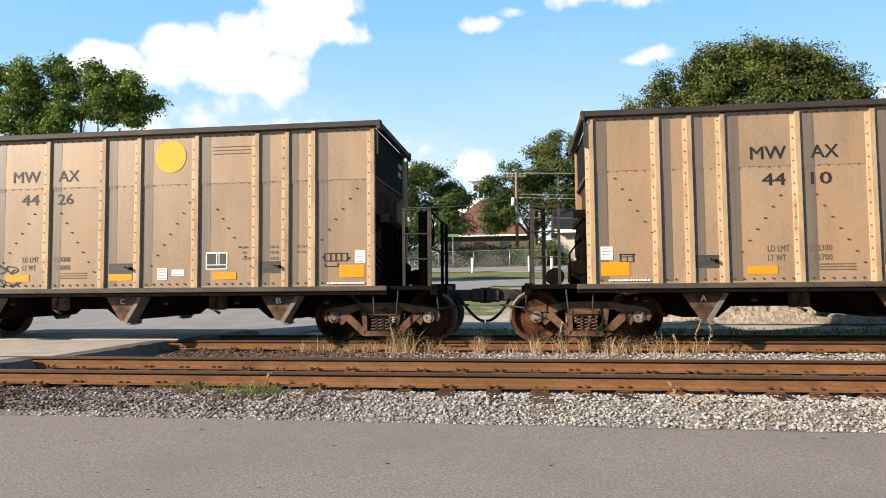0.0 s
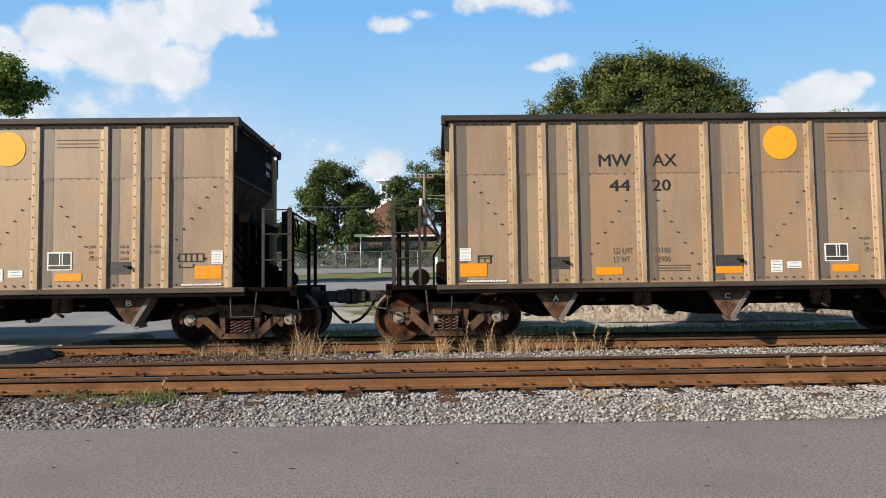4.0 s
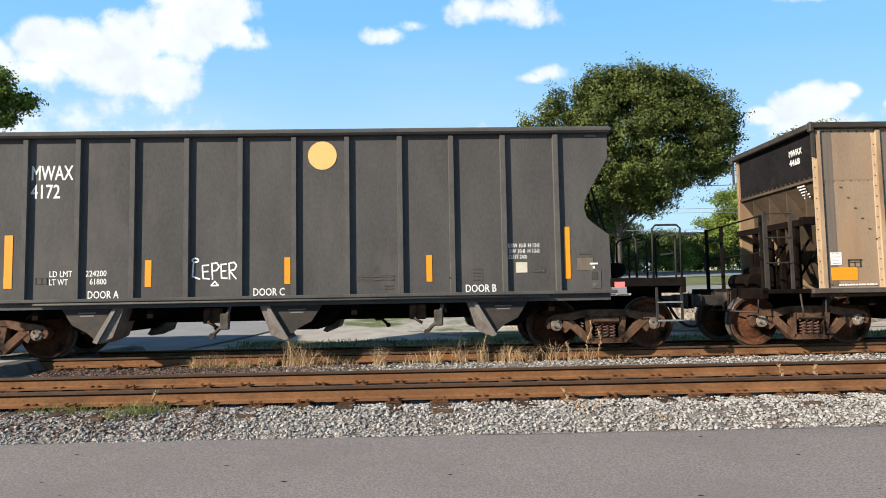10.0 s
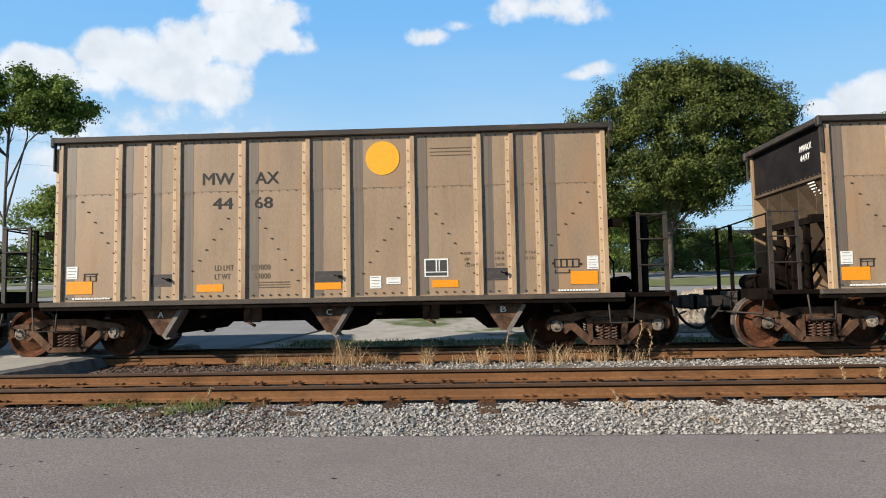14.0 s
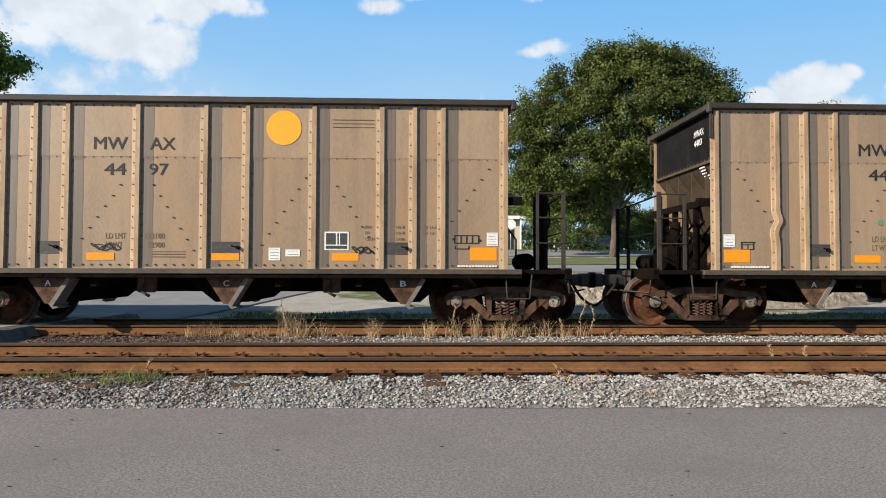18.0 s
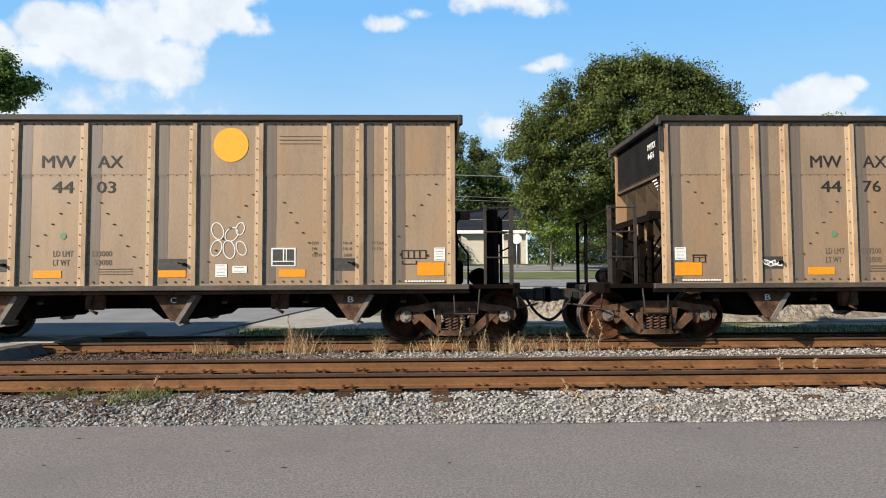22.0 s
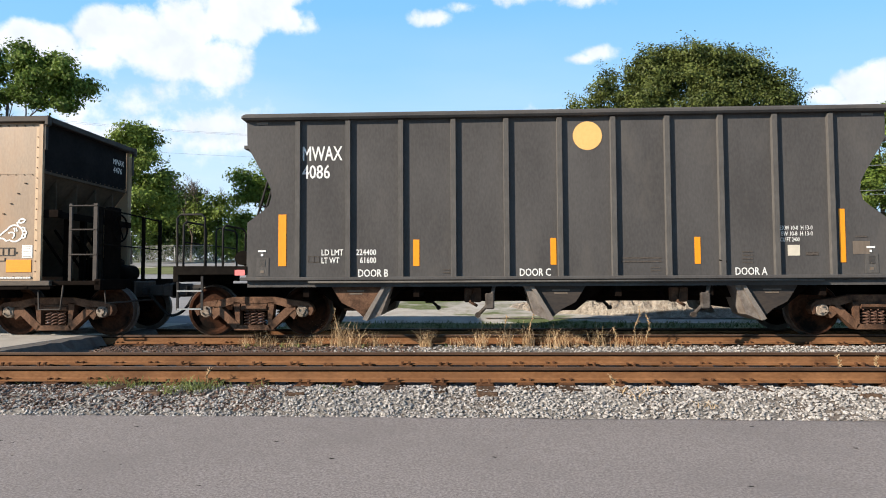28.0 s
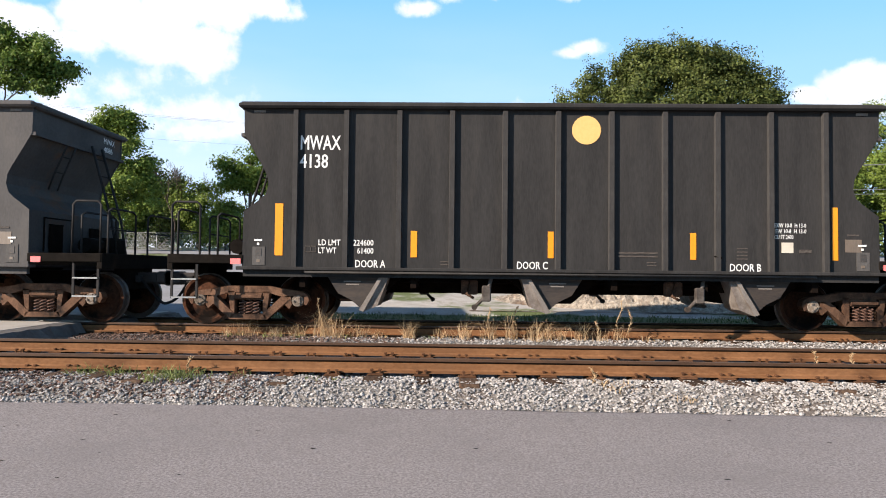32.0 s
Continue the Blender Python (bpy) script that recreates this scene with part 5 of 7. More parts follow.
    lettering("lettering", number[:2], 2.923, 3.29, 2.649, 2.851, y - 0.0045, M["stencil"], car)
    lettering("lettering", number[2:], 3.69, 4.01, 2.649, 2.851, y - 0.0045, M["stencil"], car)
    yy = y - 0.0045
    lettering("lettering", "LD LMT", 2.97, 3.31, 1.545, 1.645, yy, M["faint"], car)
    lettering("lettering", limits[0], 3.62, 3.97, 1.545, 1.645, yy, M["faint"], car)
    lettering("lettering", "LT WT", 2.97, 3.25, 1.39, 1.49, yy, M["faint"], car)
    lettering("lettering", limits[1], 3.68, 3.97, 1.39, 1.49, yy, M["faint"], car)
    for u0, u1, z0, z1 in ((0.261, 0.734, 1.171, 1.40), (2.644, 3.117, 1.175, 1.305), (4.77, 5.24, 1.177, 1.30), (6.843, 7.304, 1.177, 1.306), (9.252, 9.719, 1.189, 1.416)):
        patch("reflector", u0, u1, z0, z1, yy, M["orange"], car, "orange reflective sheet")
    for u0, u1, z0, z1 in ((0.260, 0.46, 1.445, 1.669), (5.75, 5.95, 1.18, 1.40), (6.04, 6.29, 1.25, 1.37), (9.544, 9.737, 1.448, 1.679)):
        lb = patch("paper_label", u0, u1, z0, z1, yy, M["white"], car, "white paper notice")
        n = max(2, int((z1 - z0) / 0.045))
        for k in range(n):
            q = patch("print_line", 0.12, 0.88 - 0.1 * (k % 2), (k + 0.50) / n, (k + 0.60) / n, -0.005, M["faint"], lb)
    for u0, u1 in ((1.79, 2.24), (4.77, 5.32), (7.77, 8.24)):
        bp = patch("stencil_panel", u0, u1, 1.285, 1.50, yy + 0.002, M["boxblack"], car, "black stencil panel")
        part("latch", "latch", latch, M["under"], car, (u1 - 0.10, yy, 1.40))
    cp = patch("consolidated_stencil", 6.711, 7.132, 1.363, 1.683, yy, M["white"], car, "white framed consolidated stencil")
    patch("stencil_field", 0.06, 0.46, 0.30, 0.92, -0.005, M["boxblack"], cp), patch("stencil_field", 0.53, 0.93, 0.30, 0.92, -0.005, M["boxblack"], cp)
    patch("stencil_field", 0.06, 0.93, 0.07, 0.24, -0.005, M["boxblack"], cp)
    patch("stencil_line", 0.60, 0.64, 0.30, 0.92, -0.007, M["white"], cp)
    faint_lines(car, 6.84, 7.56, (3.64, 3.575, 3.51), yy - 0.006, M["faint"], 0.011)
    for u0, words in ((7.42, ("EXW", "EW", "CU FT")), (7.96, ("10-8", "10-8", "2420")), (8.46, ("H 13-0", "H 13-1"))):
        for z, word in zip((1.74, 1.64, 1.53), words):
            lettering("lettering", word, u0, u0 + 0.032 * len(word) + 0.02, z, z + 0.05, yy, M["faint"], car)
    faint_lines(car, 3.75, 4.32, (1.32, 1.275, 1.23), yy, M["faint"], 0.014)
    # outlined car diagram and small frames
    for u0, u1, z0, z1 in ((8.98, 9.40, 1.62, 1.635), (8.98, 9.40, 1.485, 1.50), (8.94, 8.98, 1.54, 1.58), (9.40, 9.45, 1.52, 1.56), (9.08, 9.10, 1.50, 1.62), (9.18, 9.20, 1.50, 1.62), (9.28, 9.30, 1.50, 1.62), (8.97, 8.99, 1.49, 1.63), (9.39, 9.41, 1.49, 1.63), (8.98, 9.24, 1.385, 1.40), (8.98, 9.0, 1.39, 1.45), (9.22, 9.24, 1.39, 1.45),
                         (0.57, 0.83, 1.52, 1.54), (0.57, 0.81, 1.40, 1.41), (0.575, 0.595, 1.40, 1.54), (0.79, 0.81, 1.40, 1.54), (0.69, 0.70, 1.40, 1.50), (0.59, 0.80, 1.485, 1.495)):
        patch("stencil_line", u0, u1, z0, z1, yy, M["stencil"], car)
    bars = [(0.38 + k * 0.05, 0.42 + k * 0.05) for k in range(14)]
    for a, b in bars:
        patch("stencil_line", a, b, 1.075, 1.105, yy - 0.012, M["white"], car)
        patch("stencil_line", a + 8.65, b + 8.65, 1.075, 1.105, yy - 0.012, M["white"], car)
    for u, ch in zip((1.95, 5.0, 8.08), limits[2]):
        lettering("lettering", ch, u - 0.05, u + 0.05, 0.73, 0.83, -1.348, M["white"], car)
    # the number again on the end sheet that faces +x
    for t, z0, z1 in (("MWAX", 3.56, 3.68), (number, 3.38, 3.50)):
        ob = lettering("lettering", t, 0, 1, 0, 1, 0, M["white"], car)
        ob.matrix_basis = Matrix.LocRotScale((9.885, 0.86, z0), Euler((0, 0, radians(90))), (0.42 if t == "MWAX" else 0.34, 1, z1 - z0))
        ob = lettering("lettering", t, 0, 1, 0, 1, 0, M["white"], car)
        ob.matrix_basis = Matrix.LocRotScale((0.115, -0.58, z0), Euler((0, 0, radians(-90))), (0.42 if t == "MWAX" else 0.34, 1, z1 - z0))
    for k in range(5):
        patch("print_line", 0, 1, 0, 1, 0, M["white"], car).matrix_basis = Matrix.LocRotScale((0.118 + 0.03 * k, -0.80, 2.93 - 0.05 * k), Euler((0, 0, radians(-90))), (0.22 - 0.02 * (k % 3), 1, 0.022))
    if extra:
        extra(car, yy)
    return car


BL = 11.17
BLACK_OUT = [(0.07, 3.86), (0.08, 3.40), (0.30, 3.02), (0.42, 2.82), (0.50, 2.66), (0.52, 2.50), (0.47, 2.34), (0.36, 2.24), (0.09, 2.04), (0.08, 1.05)]


def black_side(bm):
    pts = BLACK_OUT + [(BL - u, z) for u, z in BLACK_OUT[::-1]]
    prism(bm, pts, -HALF - 0.0, -HALF + 0.02)


def black_end(bm):
    w = HALF - 0.01
    a = [bm.verts.new((u + 0.02, -w, z)) for u, z in BLACK_OUT]
    b = [bm.verts.new((u + 0.02, w, z)) for u, z in BLACK_OUT]
    for i in range(len(a) - 1):
        bm.faces.new((a[i], a[i + 1], b[i + 1], b[i]))
    box(bm, 0.02, 0.10, -w, w, 3.36, 3.42)


def black_doors_cut(bm):
    """Near-black plate standing for the shaded opening in the lower end wall."""
    chamfer_box(bm, 0.055, 0.10, -0.20, 0.20, 1.30, 1.82, 0.03)


def hatch_rail(bm):
    bar(bm, [(0.02, -1.2, 1.30), (0.02, -1.2, 1.92), (0.02, -0.35, 1.92), (0.02, -0.35, 1.30)], 0.018, 6)


def black_top(bm):
    y = HALF + 0.13
    for s in (-1, 1):
        a, b = sorted((s * y, s * (y - 0.16)))
        chamfer_box(bm, 0, BL, a, b, 3.845, 3.955, 0.035)
    for x in (0.0, BL - 0.14):
        chamfer_box(bm, x, x + 0.14, -y + 0.15, y - 0.15, 3.845, 3.955, 0.03)


def black_sill(bm):
    chamfer_box(bm, 0.0, BL, -HALF - 0.10, -HALF + 0.10, 1.015, 1.075, 0.01)
    rod(bm, (1.2, -HALF - 0.08, 0.985), (BL - 1.2, -HALF - 0.08, 0.985), 0.018, 8, mat=1)
    box(bm, 0.1, BL - 0.1, -HALF + 0.0, -HALF + 0.08, 0.90, 1.02)


def black_platform(bm):
    chamfer_box(bm, -1.22, 0.10, -HALF + 0.0, HALF - 0.0, 1.22, 1.27, 0.01)
    chamfer_box(bm, -1.22, 0.10, -HALF - 0.01, -HALF + 0.05, 1.12, 1.275, 0.01)
    chamfer_box(bm, -1.24, -1.14, -HALF, HALF, 1.00, 1.28, 0.01)
    chamfer_box(bm, -1.18, -0.9, -0.5, 0.5, 0.60, 1.2, 0.02)
    chamfer_box(bm, -0.55, 0.1, 0.1, 0.6, 1.27, 1.62, 0.04)
    rod(bm, (-0.35, -0.55, 1.45), (-0.35, -0.05, 1.45), 0.14, 12)


def hoop(a, b, ya, yb, top, mid):
    def build(bm):
        bar(bm, [(a, ya, 1.25), (a, ya, top - 0.06), (a + (b - a) * 0.12, ya + (yb - ya) * 0.12, top), (a + (b - a) * 0.88, ya + (yb - ya) * 0.88, top), (b, yb, top - 0.06), (b, yb, 1.25)], 0.020, 7)
        if mid:
            rod(bm, (a, ya, mid), (b, yb, mid), 0.014, 6)
    return build


HOOPS = [(-1.18, -0.68, -HALF + 0.03, -HALF + 0.03, 2.20, 0), (-1.18, -1.18, -HALF + 0.28, -0.25, 2.10, 1.72), (-1.18, -1.18, 0.25, HALF - 0.1, 2.10, 1.72), (-0.55, -0.55, -HALF + 0.53, 0.2, 2.05, 0)]


def black_ladder(bm):
    """Sloping ladder from the platform to the top of the end."""
    for y in (0.25, 0.62):
        bar(bm, [(-0.55, y, 1.27), (-0.42, y, 2.0), (0.02, y, 3.5)], 0.024, 6)
    for k in range(6):
        f = 0.1 + k * 0.16
        u, z = -0.55 + 0.57 * f, 1.27 + 2.2 * f
        rod(bm, (u, 0.25, z), (u, 0.62, z), 0.014, 6)
    for y in (-0.62, -0.34):
        bar(bm, [(0.0, y, 3.34), (0.30, y + 0.10, 2.80), (0.44, y + 0.16, 2.52)], 0.018, 6)
    for f in (0.25, 0.6):
        rod(bm, (0.44 * f, -0.62 + 0.16 * f, 3.34 - 0.82 * f), (0.44 * f, -0.34 + 0.16 * f, 3.34 - 0.82 * f), 0.013, 6)


def black_steps(bm):
    y = -HALF + 0.02
    for u in (-1.16, -0.72):
        box(bm, u - 0.02, u + 0.02, y - 0.01, y + 0.02, 0.50, 1.10)
    for z in (0.84, 0.52):
        box(bm, -1.16, -0.72, y - 0.03, y + 0.06, z - 0.012, z + 0.012, 1)


def black_gusset(bm):
    prism(bm, [(-0.48, 0.90), (0.42, 0.90), (0.30, 0.62), (0.12, 0.34), (-0.06, 0.50), (-0.30, 0.62)], -1.40, -1.36)


def black_door(bm):
    prism(bm, [(0.44, 0.93), (0.50, 0.92), (0.16, 0.30), (0.08, 0.33)], -1.47, -0.8)
    prism(bm, [(0.50, 0.93), (0.60, 0.93), (0.40, 0.40), (0.16, 0.30)], -1.42, -0.8)


def black_lock(bm):
    """Door lever with its cylinder, hanging below the sill."""
    bar(bm, [(0.10, -1.38, 0.95), (0.02, -1.40, 0.62), (-0.20, -1.42, 0.40)], 0.035, 6)
    chamfer_box(bm, -0.07, 0.09, -1.45, -1.36, 0.50, 0.78, 0.02)
    rod(bm, (-0.20, -1.45, 0.40), (-0.20, -1.37, 0.40), 0.05, 10)


def black_car(number, weights, doors, extra=None):
    """Dark grey steel hopper car with notched ends; origin as on the tan one."""
    paint, stake = ("jet", "jetrib") if number == "4138" else ("black", "blackrib")
    car = empty("hopper_car", f"dark grey steel hopper car with a pale yellow disc, numbered {number}", "rail car", "cars of the train")
    y = -HALF
    for turn in (0, 180):
        at = pose(0, 0, 0) if turn == 0 else pose(BL, 0, 0, 0, 0, 180)
        part("side_sheet", "black_side" + paint, black_side, M[paint], car, at)
        for u in BLACK_RIBS:
            part("rib", "black_rib" + paint, rib_mesh(1.07, 3.85, 0.10, 0.068, False), M[stake], car, at @ Matrix.Translation((u, y, 0)))
        part("side_sill", "black_sill" + paint, black_sill, [M[paint], M[stake]], car, at)
        for u, s in ((2.05, 1), (5.55, -1), (9.15, -1)):
            mm = at @ Matrix.Translation((u, 0, 0)) @ Matrix.Diagonal((s, 1, 1, 1))
            part("gusset", "black_gusset" + ("rust" if number == "4086" and u < 3 else "rim"), black_gusset, M["truck"] if number == "4086" and u < 3 else M["rim"], car, mm)
            part("chute_door", "black_door", black_door, M["flange"], car, mm)
            for k in range(2):
                patch("stencil_line", -0.20 + 0.04 * k, 0.10 - 0.03 * k, 0.815 - 0.05 * k, 0.838 - 0.05 * k, -1.403, M["dust"] if number == "4086" else M["flange"], car).matrix_basis = mm @ Matrix.LocRotScale((-0.20 + 0.04 * k, -1.403, 0.815 - 0.05 * k), None, (0.30 - 0.07 * k, 1, 0.023))
        for u in (4.35, 8.05):
            part("door_lock", "black_lock", black_lock, M["doorsteel"], car, at @ Matrix.Translation((u, 0, 0)))
    part("top_chord", "black_top" + paint, black_top, M[paint], car)
    for u in (2.0, 5.6, 9.2):
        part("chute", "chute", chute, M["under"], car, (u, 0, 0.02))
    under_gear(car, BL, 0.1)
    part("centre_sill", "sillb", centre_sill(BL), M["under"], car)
    for end, at in ((0, pose(0, 0, 0)), (1, Matrix.Translation((BL, 0, 0)) @ Matrix.Diagonal((-1, 1, 1, 1)))):
        part("end_sheet", "black_end", black_end, M["black_end"], car, at)
        for hy in (-0.75, 0.55):
            part("end_hatch", "black_opening", black_doors_cut, M["under"], car, at @ Matrix.Translation((0, hy, 0)))
        part("hatch_rail", "hatch_rail", hatch_rail, M["under"], car, at)
        part("platform", "black_platform", black_platform, M["enddark"], car, at)
        for k, row in enumerate(HOOPS):
            part("handrail", f"hoop{k}", hoop(*row), M["jet"], car, at)
        part("ladder", "black_ladder", black_ladder, M["jet"], car, at)
        part("steps", "black_steps", black_steps, [M["jet"], M["grey_steel"]], car, at)
        part("coupler", "coupler", coupler, M["rim"], car, at @ Matrix.Translation((-1.05, 0, 0)))
        part("air_hose", "hose", hose, M["rubber"], car, at @ Matrix.Translation((-1.05, 0, 0)))
        u = -0.12 if end == 0 else BL - 0.06
        patch("reflector", u if end == 0 else BL - 0.03, (u + 0.18) if end == 0 else BL + 0.15, 1.11, 1.21, y - 0.016, M["red"], car, "faded red reflective sheet")
        u = 0.26 if end == 0 else BL - 0.48
        pl = patch("jacking_pad", u, u + 0.22, 1.10, 1.42, y - 0.005, M["blackrib"], car)
        patch("pad_hole", 0.28, 0.72, 0.50, 0.90, -0.006, M["boxblack"], pl), patch("pad_mark", 0.35, 0.62, 0.16, 0.30, -0.006, M["dust"], pl)
        patch("stencil_line", u + 0.03, u + 0.17, 1.52, 1.55, y - 0.005, M["white"], car), patch("stencil_line", u + 0.08, u + 0.12, 1.45, 1.49, y - 0.005, M["white"], car)
        patch("vent_slot", 0.25 if end == 0 else BL - 0.47, 0.45 if end == 0 else BL - 0.27, 3.78, 3.825, y - 0.012, M["dust"], car)
    truck(car, 0.07), truck(car, 11.09)
    d = part("pale_disc", "disc_pale", disc, M["pale"], car)
    d.matrix_basis = Matrix.LocRotScale((6.07, y - 0.004, 3.505), None, (0.25, 1, 0.25))
    yy = y - 0.003
    lettering("lettering", "MWAX", 1.08, 1.78, 3.13, 3.38, yy, M["white"], car)
    lettering("lettering", number, 1.07, 1.56, 2.81, 3.05, yy, M["white"], car)
    for u0, u1, z0, z1 in ((0.65, 0.79, 1.27, 2.18), (3.03, 3.14, 1.26, 1.72), (5.41, 5.51, 1.27, 1.73), (7.86, 7.96, 1.27, 1.73), (10.28, 10.38, 1.28, 2.19)):
        patch("reflector", u0, u1, z0, z1, yy, M["orange"], car, "upright orange reflective strip")
    for (u0, u1), ch in zip(((2.07, 2.59), (4.88, 5.41), (8.54, 9.07)), doors):
        lettering("lettering", "DOOR " + ch, u0, u1, 1.075, 1.205, yy, M["white"], car)
    lettering("lettering", "LD LMT", 1.42, 1.80, 1.455, 1.555, yy, M["white"], car)
    lettering("lettering", weights[0], 2.03, 2.38, 1.455, 1.555, yy, M["white"], car)
    lettering("lettering", "LT WT", 1.42, 1.73, 1.315, 1.415, yy, M["white"], car)
    lettering("lettering", weights[1], 2.10, 2.38, 1.315, 1.415, yy, M["white"], car)
    lettering("lettering", "EXW 10-8  H 13-0", 9.30, 9.84, 1.84, 1.91, yy, M["white"], car)
    lettering("lettering", "EW 10-8  H 13-0", 9.32, 9.84, 1.74, 1.81, yy, M["white"], car)
    lettering("lettering", "CU FT 2400", 9.30, 9.62, 1.64, 1.71, yy, M["white"], car)
    patch("paper_label", 9.42, 9.62, 1.40, 1.58, yy, M["stucco"], car, "yellowed paper notice")
    patch("builder_plate", 9.72, 9.93, 1.40, 1.46, yy, M["doorsteel"], car)
    patch("builder_plate", 10.50, 10.78, 1.42, 1.64, yy, M["dust"], car, "worn metal data plate")
    faint_lines(car, 10.54, 10.74, (1.70,), yy, M["doorsteel"], 0.03)
    faint_lines(car, 6.62, 7.30, (1.36, 1.30), yy, M["doorsteel"], 0.03)
    faint_lines(car, 7.12, 7.28, (1.20, 1.15), yy, M["doorsteel"], 0.02)
    faint_lines(car, 3.55, 3.72, (1.18, 1.13), yy, M["doorsteel"], 0.02)
    faint_lines(car, 8.66, 8.84, (1.46, 1.40, 1.34, 1.28), yy, M["doorsteel"], 0.02)
    patch("stencil_line", 1.18, 1.38, 1.33, 1.345, yy, M["doorsteel"], car), patch("stencil_line", 1.18, 1.38, 1.43, 1.445, yy, M["doorsteel"], car)
    for u in (1.18, 1.28, 1.37):
        patch("stencil_line", u, u + 0.012, 1.33, 1.445, yy, M["doorsteel"], car)
    for t, z0, z1 in (("MWAX", 3.66, 3.78), (number, 3.48, 3.60)):
        ob = lettering("lettering", t, 0, 1, 0, 1, 0, M["white"], car)
        ob.matrix_basis = Matrix.LocRotScale((BL - 0.08, 0.80, z0), Euler((0, 0, radians(90))), (0.42 if t == "MWAX" else 0.34, 1, z1 - z0))
        ob = lettering("lettering", t, 0, 1, 0, 1, 0, M["white"], car)
        ob.matrix_basis = Matrix.LocRotScale((0.066, -1.05, z0), Euler((0, 0, radians(-90))), (0.42 if t == "MWAX" else 0.34, 1, z1 - z0))
    part("grab_lever", "latch", latch, M["under"], car, (8.35, yy, 1.30))
    if extra:
        extra(car, yy)
    return car


def tags_4426(car, y):
    scribble(11, 2.30, 2.95, 1.30, 1.52, 3, 0.010, M["stencil"], car, y)
    scribble(12, 2.25, 3.0, 1.05, 1.27, 3, 0.010, M["stencil"], car, y)


def tags_4497(car, y):
    scribble(13, 2.70, 3.25, 1.32, 1.48, 5, 0.009, M["stencil"], car, y)
    scribble(14, 7.18, 7.60, 1.28, 1.44, 4, 0.012, M["stencil"], car, y)


def green_dot(car, y):
    d = part("green_dot", "disc_green", disc, M["green"], car)
    d.matrix_basis = Matrix.LocRotScale((3.13, y, 1.90), None, (0.055, 1, 0.055))


def tags_4403(car, y):
    green_dot(car, y)
    rings = [arc(5.78, 1.98, 0.10, 0.15, 0, 360, 18, 0.3), arc(6.02, 1.92, 0.13, 0.10, 0, 360, 18, 0.9), arc(6.17, 2.02, 0.07, 0.11, 0, 360, 16, -0.2), arc(5.76, 1.68, 0.09, 0.14, 0, 360, 18, -0.3), arc(5.98, 1.66, 0.10, 0.16, 0, 360, 18, 0.2), arc(6.19, 1.68, 0.08, 0.13, 0, 360, 16, 0.4)]
    stroke("rings_tag", rings, 0.008, M["white"], car, y, "pale sprayed graffiti loops")


def tags_4476(car, y):
    green_dot(car, y)
    for k, (u0, u1, z0, z1) in enumerate(((5.55, 6.22, 1.60, 2.12), (6.70, 7.38, 1.78, 2.12), (9.03, 9.62, 1.68, 2.05))):
        loop_tag(f"loop_tag{k}", u0, z0, u1 - u0, M["tagwhite"], car, y)
    scribble(24, 4.85, 5.18, 1.62, 1.80, 4, 0.009, M["tagwhite"], car, y)
    for k, (u0, u1) in enumerate(((1.80, 2.18), (4.75, 5.30), (7.83, 8.18))):
        scribble(25 + k, u0, u1, 1.31, 1.46, 4, 0.010, M["tagwhite"], car, y - 0.003)
    scribble(29, 6.72, 7.05, 1.40, 1.64, 3, 0.012, M["tagwhite"], car, y - 0.008)


def tags_4172(car, y):
    glyphs = [[(0.02, 1.02), (0.0, 0.35), (0.16, 0.22)], arc(0.06, 1.12, 0.07, 0.09, 0, 360, 12), [(0.36, 0.88), (0.22, 0.86), (0.24, 0.25), (0.38, 0.22)], [(0.22, 0.56), (0.35, 0.58)], [(0.45, 0.20), (0.43, 0.95), (0.54, 0.98), (0.60, 0.80), (0.54, 0.62), (0.44, 0.60)],
              [(0.76, 0.92), (0.64, 0.90), (0.65, 0.25), (0.78, 0.24)], [(0.64, 0.58), (0.75, 0.60)], [(0.83, 0.20), (0.82, 0.95), (0.93, 1.0), (0.99, 0.84), (0.94, 0.64), (0.83, 0.60), (0.98, 0.20)], [(0.42, -0.10), (0.58, -0.10), (0.50, 0.10), (0.42, -0.10)]]
    stroke("letters_tag", [[(3.84 + u * 0.76, 1.30 + z * 0.36) for u, z in g] for g in glyphs], 0.013, M["tagwhite"], car, y, "white sprayed graffiti letters")


CARS = []             # (car, x of its near-end top corner when the clip starts)
for x0, kind, number, info, extra in (
        (-12.58, "tan", "4426", ("233000", "53000", "ACB"), tags_4426), (1.02, "tan", "4410", ("233300", "52700", "ACB"), None), (14.63, "tan", "4420", ("233100", "52900", "ACB"), None),
        (28.27, "black", "4172", (("224200", "61800"), "ACB"), tags_4172), (43.07, "tan", "4468", ("233000", "53000", "ACB"), None), (56.64, "tan", "4497", ("233100", "52900", "ACB"), tags_4497),
        (70.15, "tan", "4403", ("233000", "53000", "ACB"), tags_4403), (83.69, "tan", "4476", ("233200", "52800", "BCA"), tags_4476),
        (97.29, "black", "4086", (("224400", "61600"), "BCA"), None), (112.09, "black", "4138", (("224600", "61400"), "ACB"), None)):
    CARS.append((tan_car(number, info, extra) if kind == "tan" else black_car(number, *info, extra), x0))
# ---------------------------------------------------------------- beyond the train


def at_far(dx, z50, y):
    """A place y metres ahead, on the line that passes dx metres across and z50 metres up at 50 m."""
    return dx * y / 50, y, 1.033 + (z50 - 1.033) * y / 50


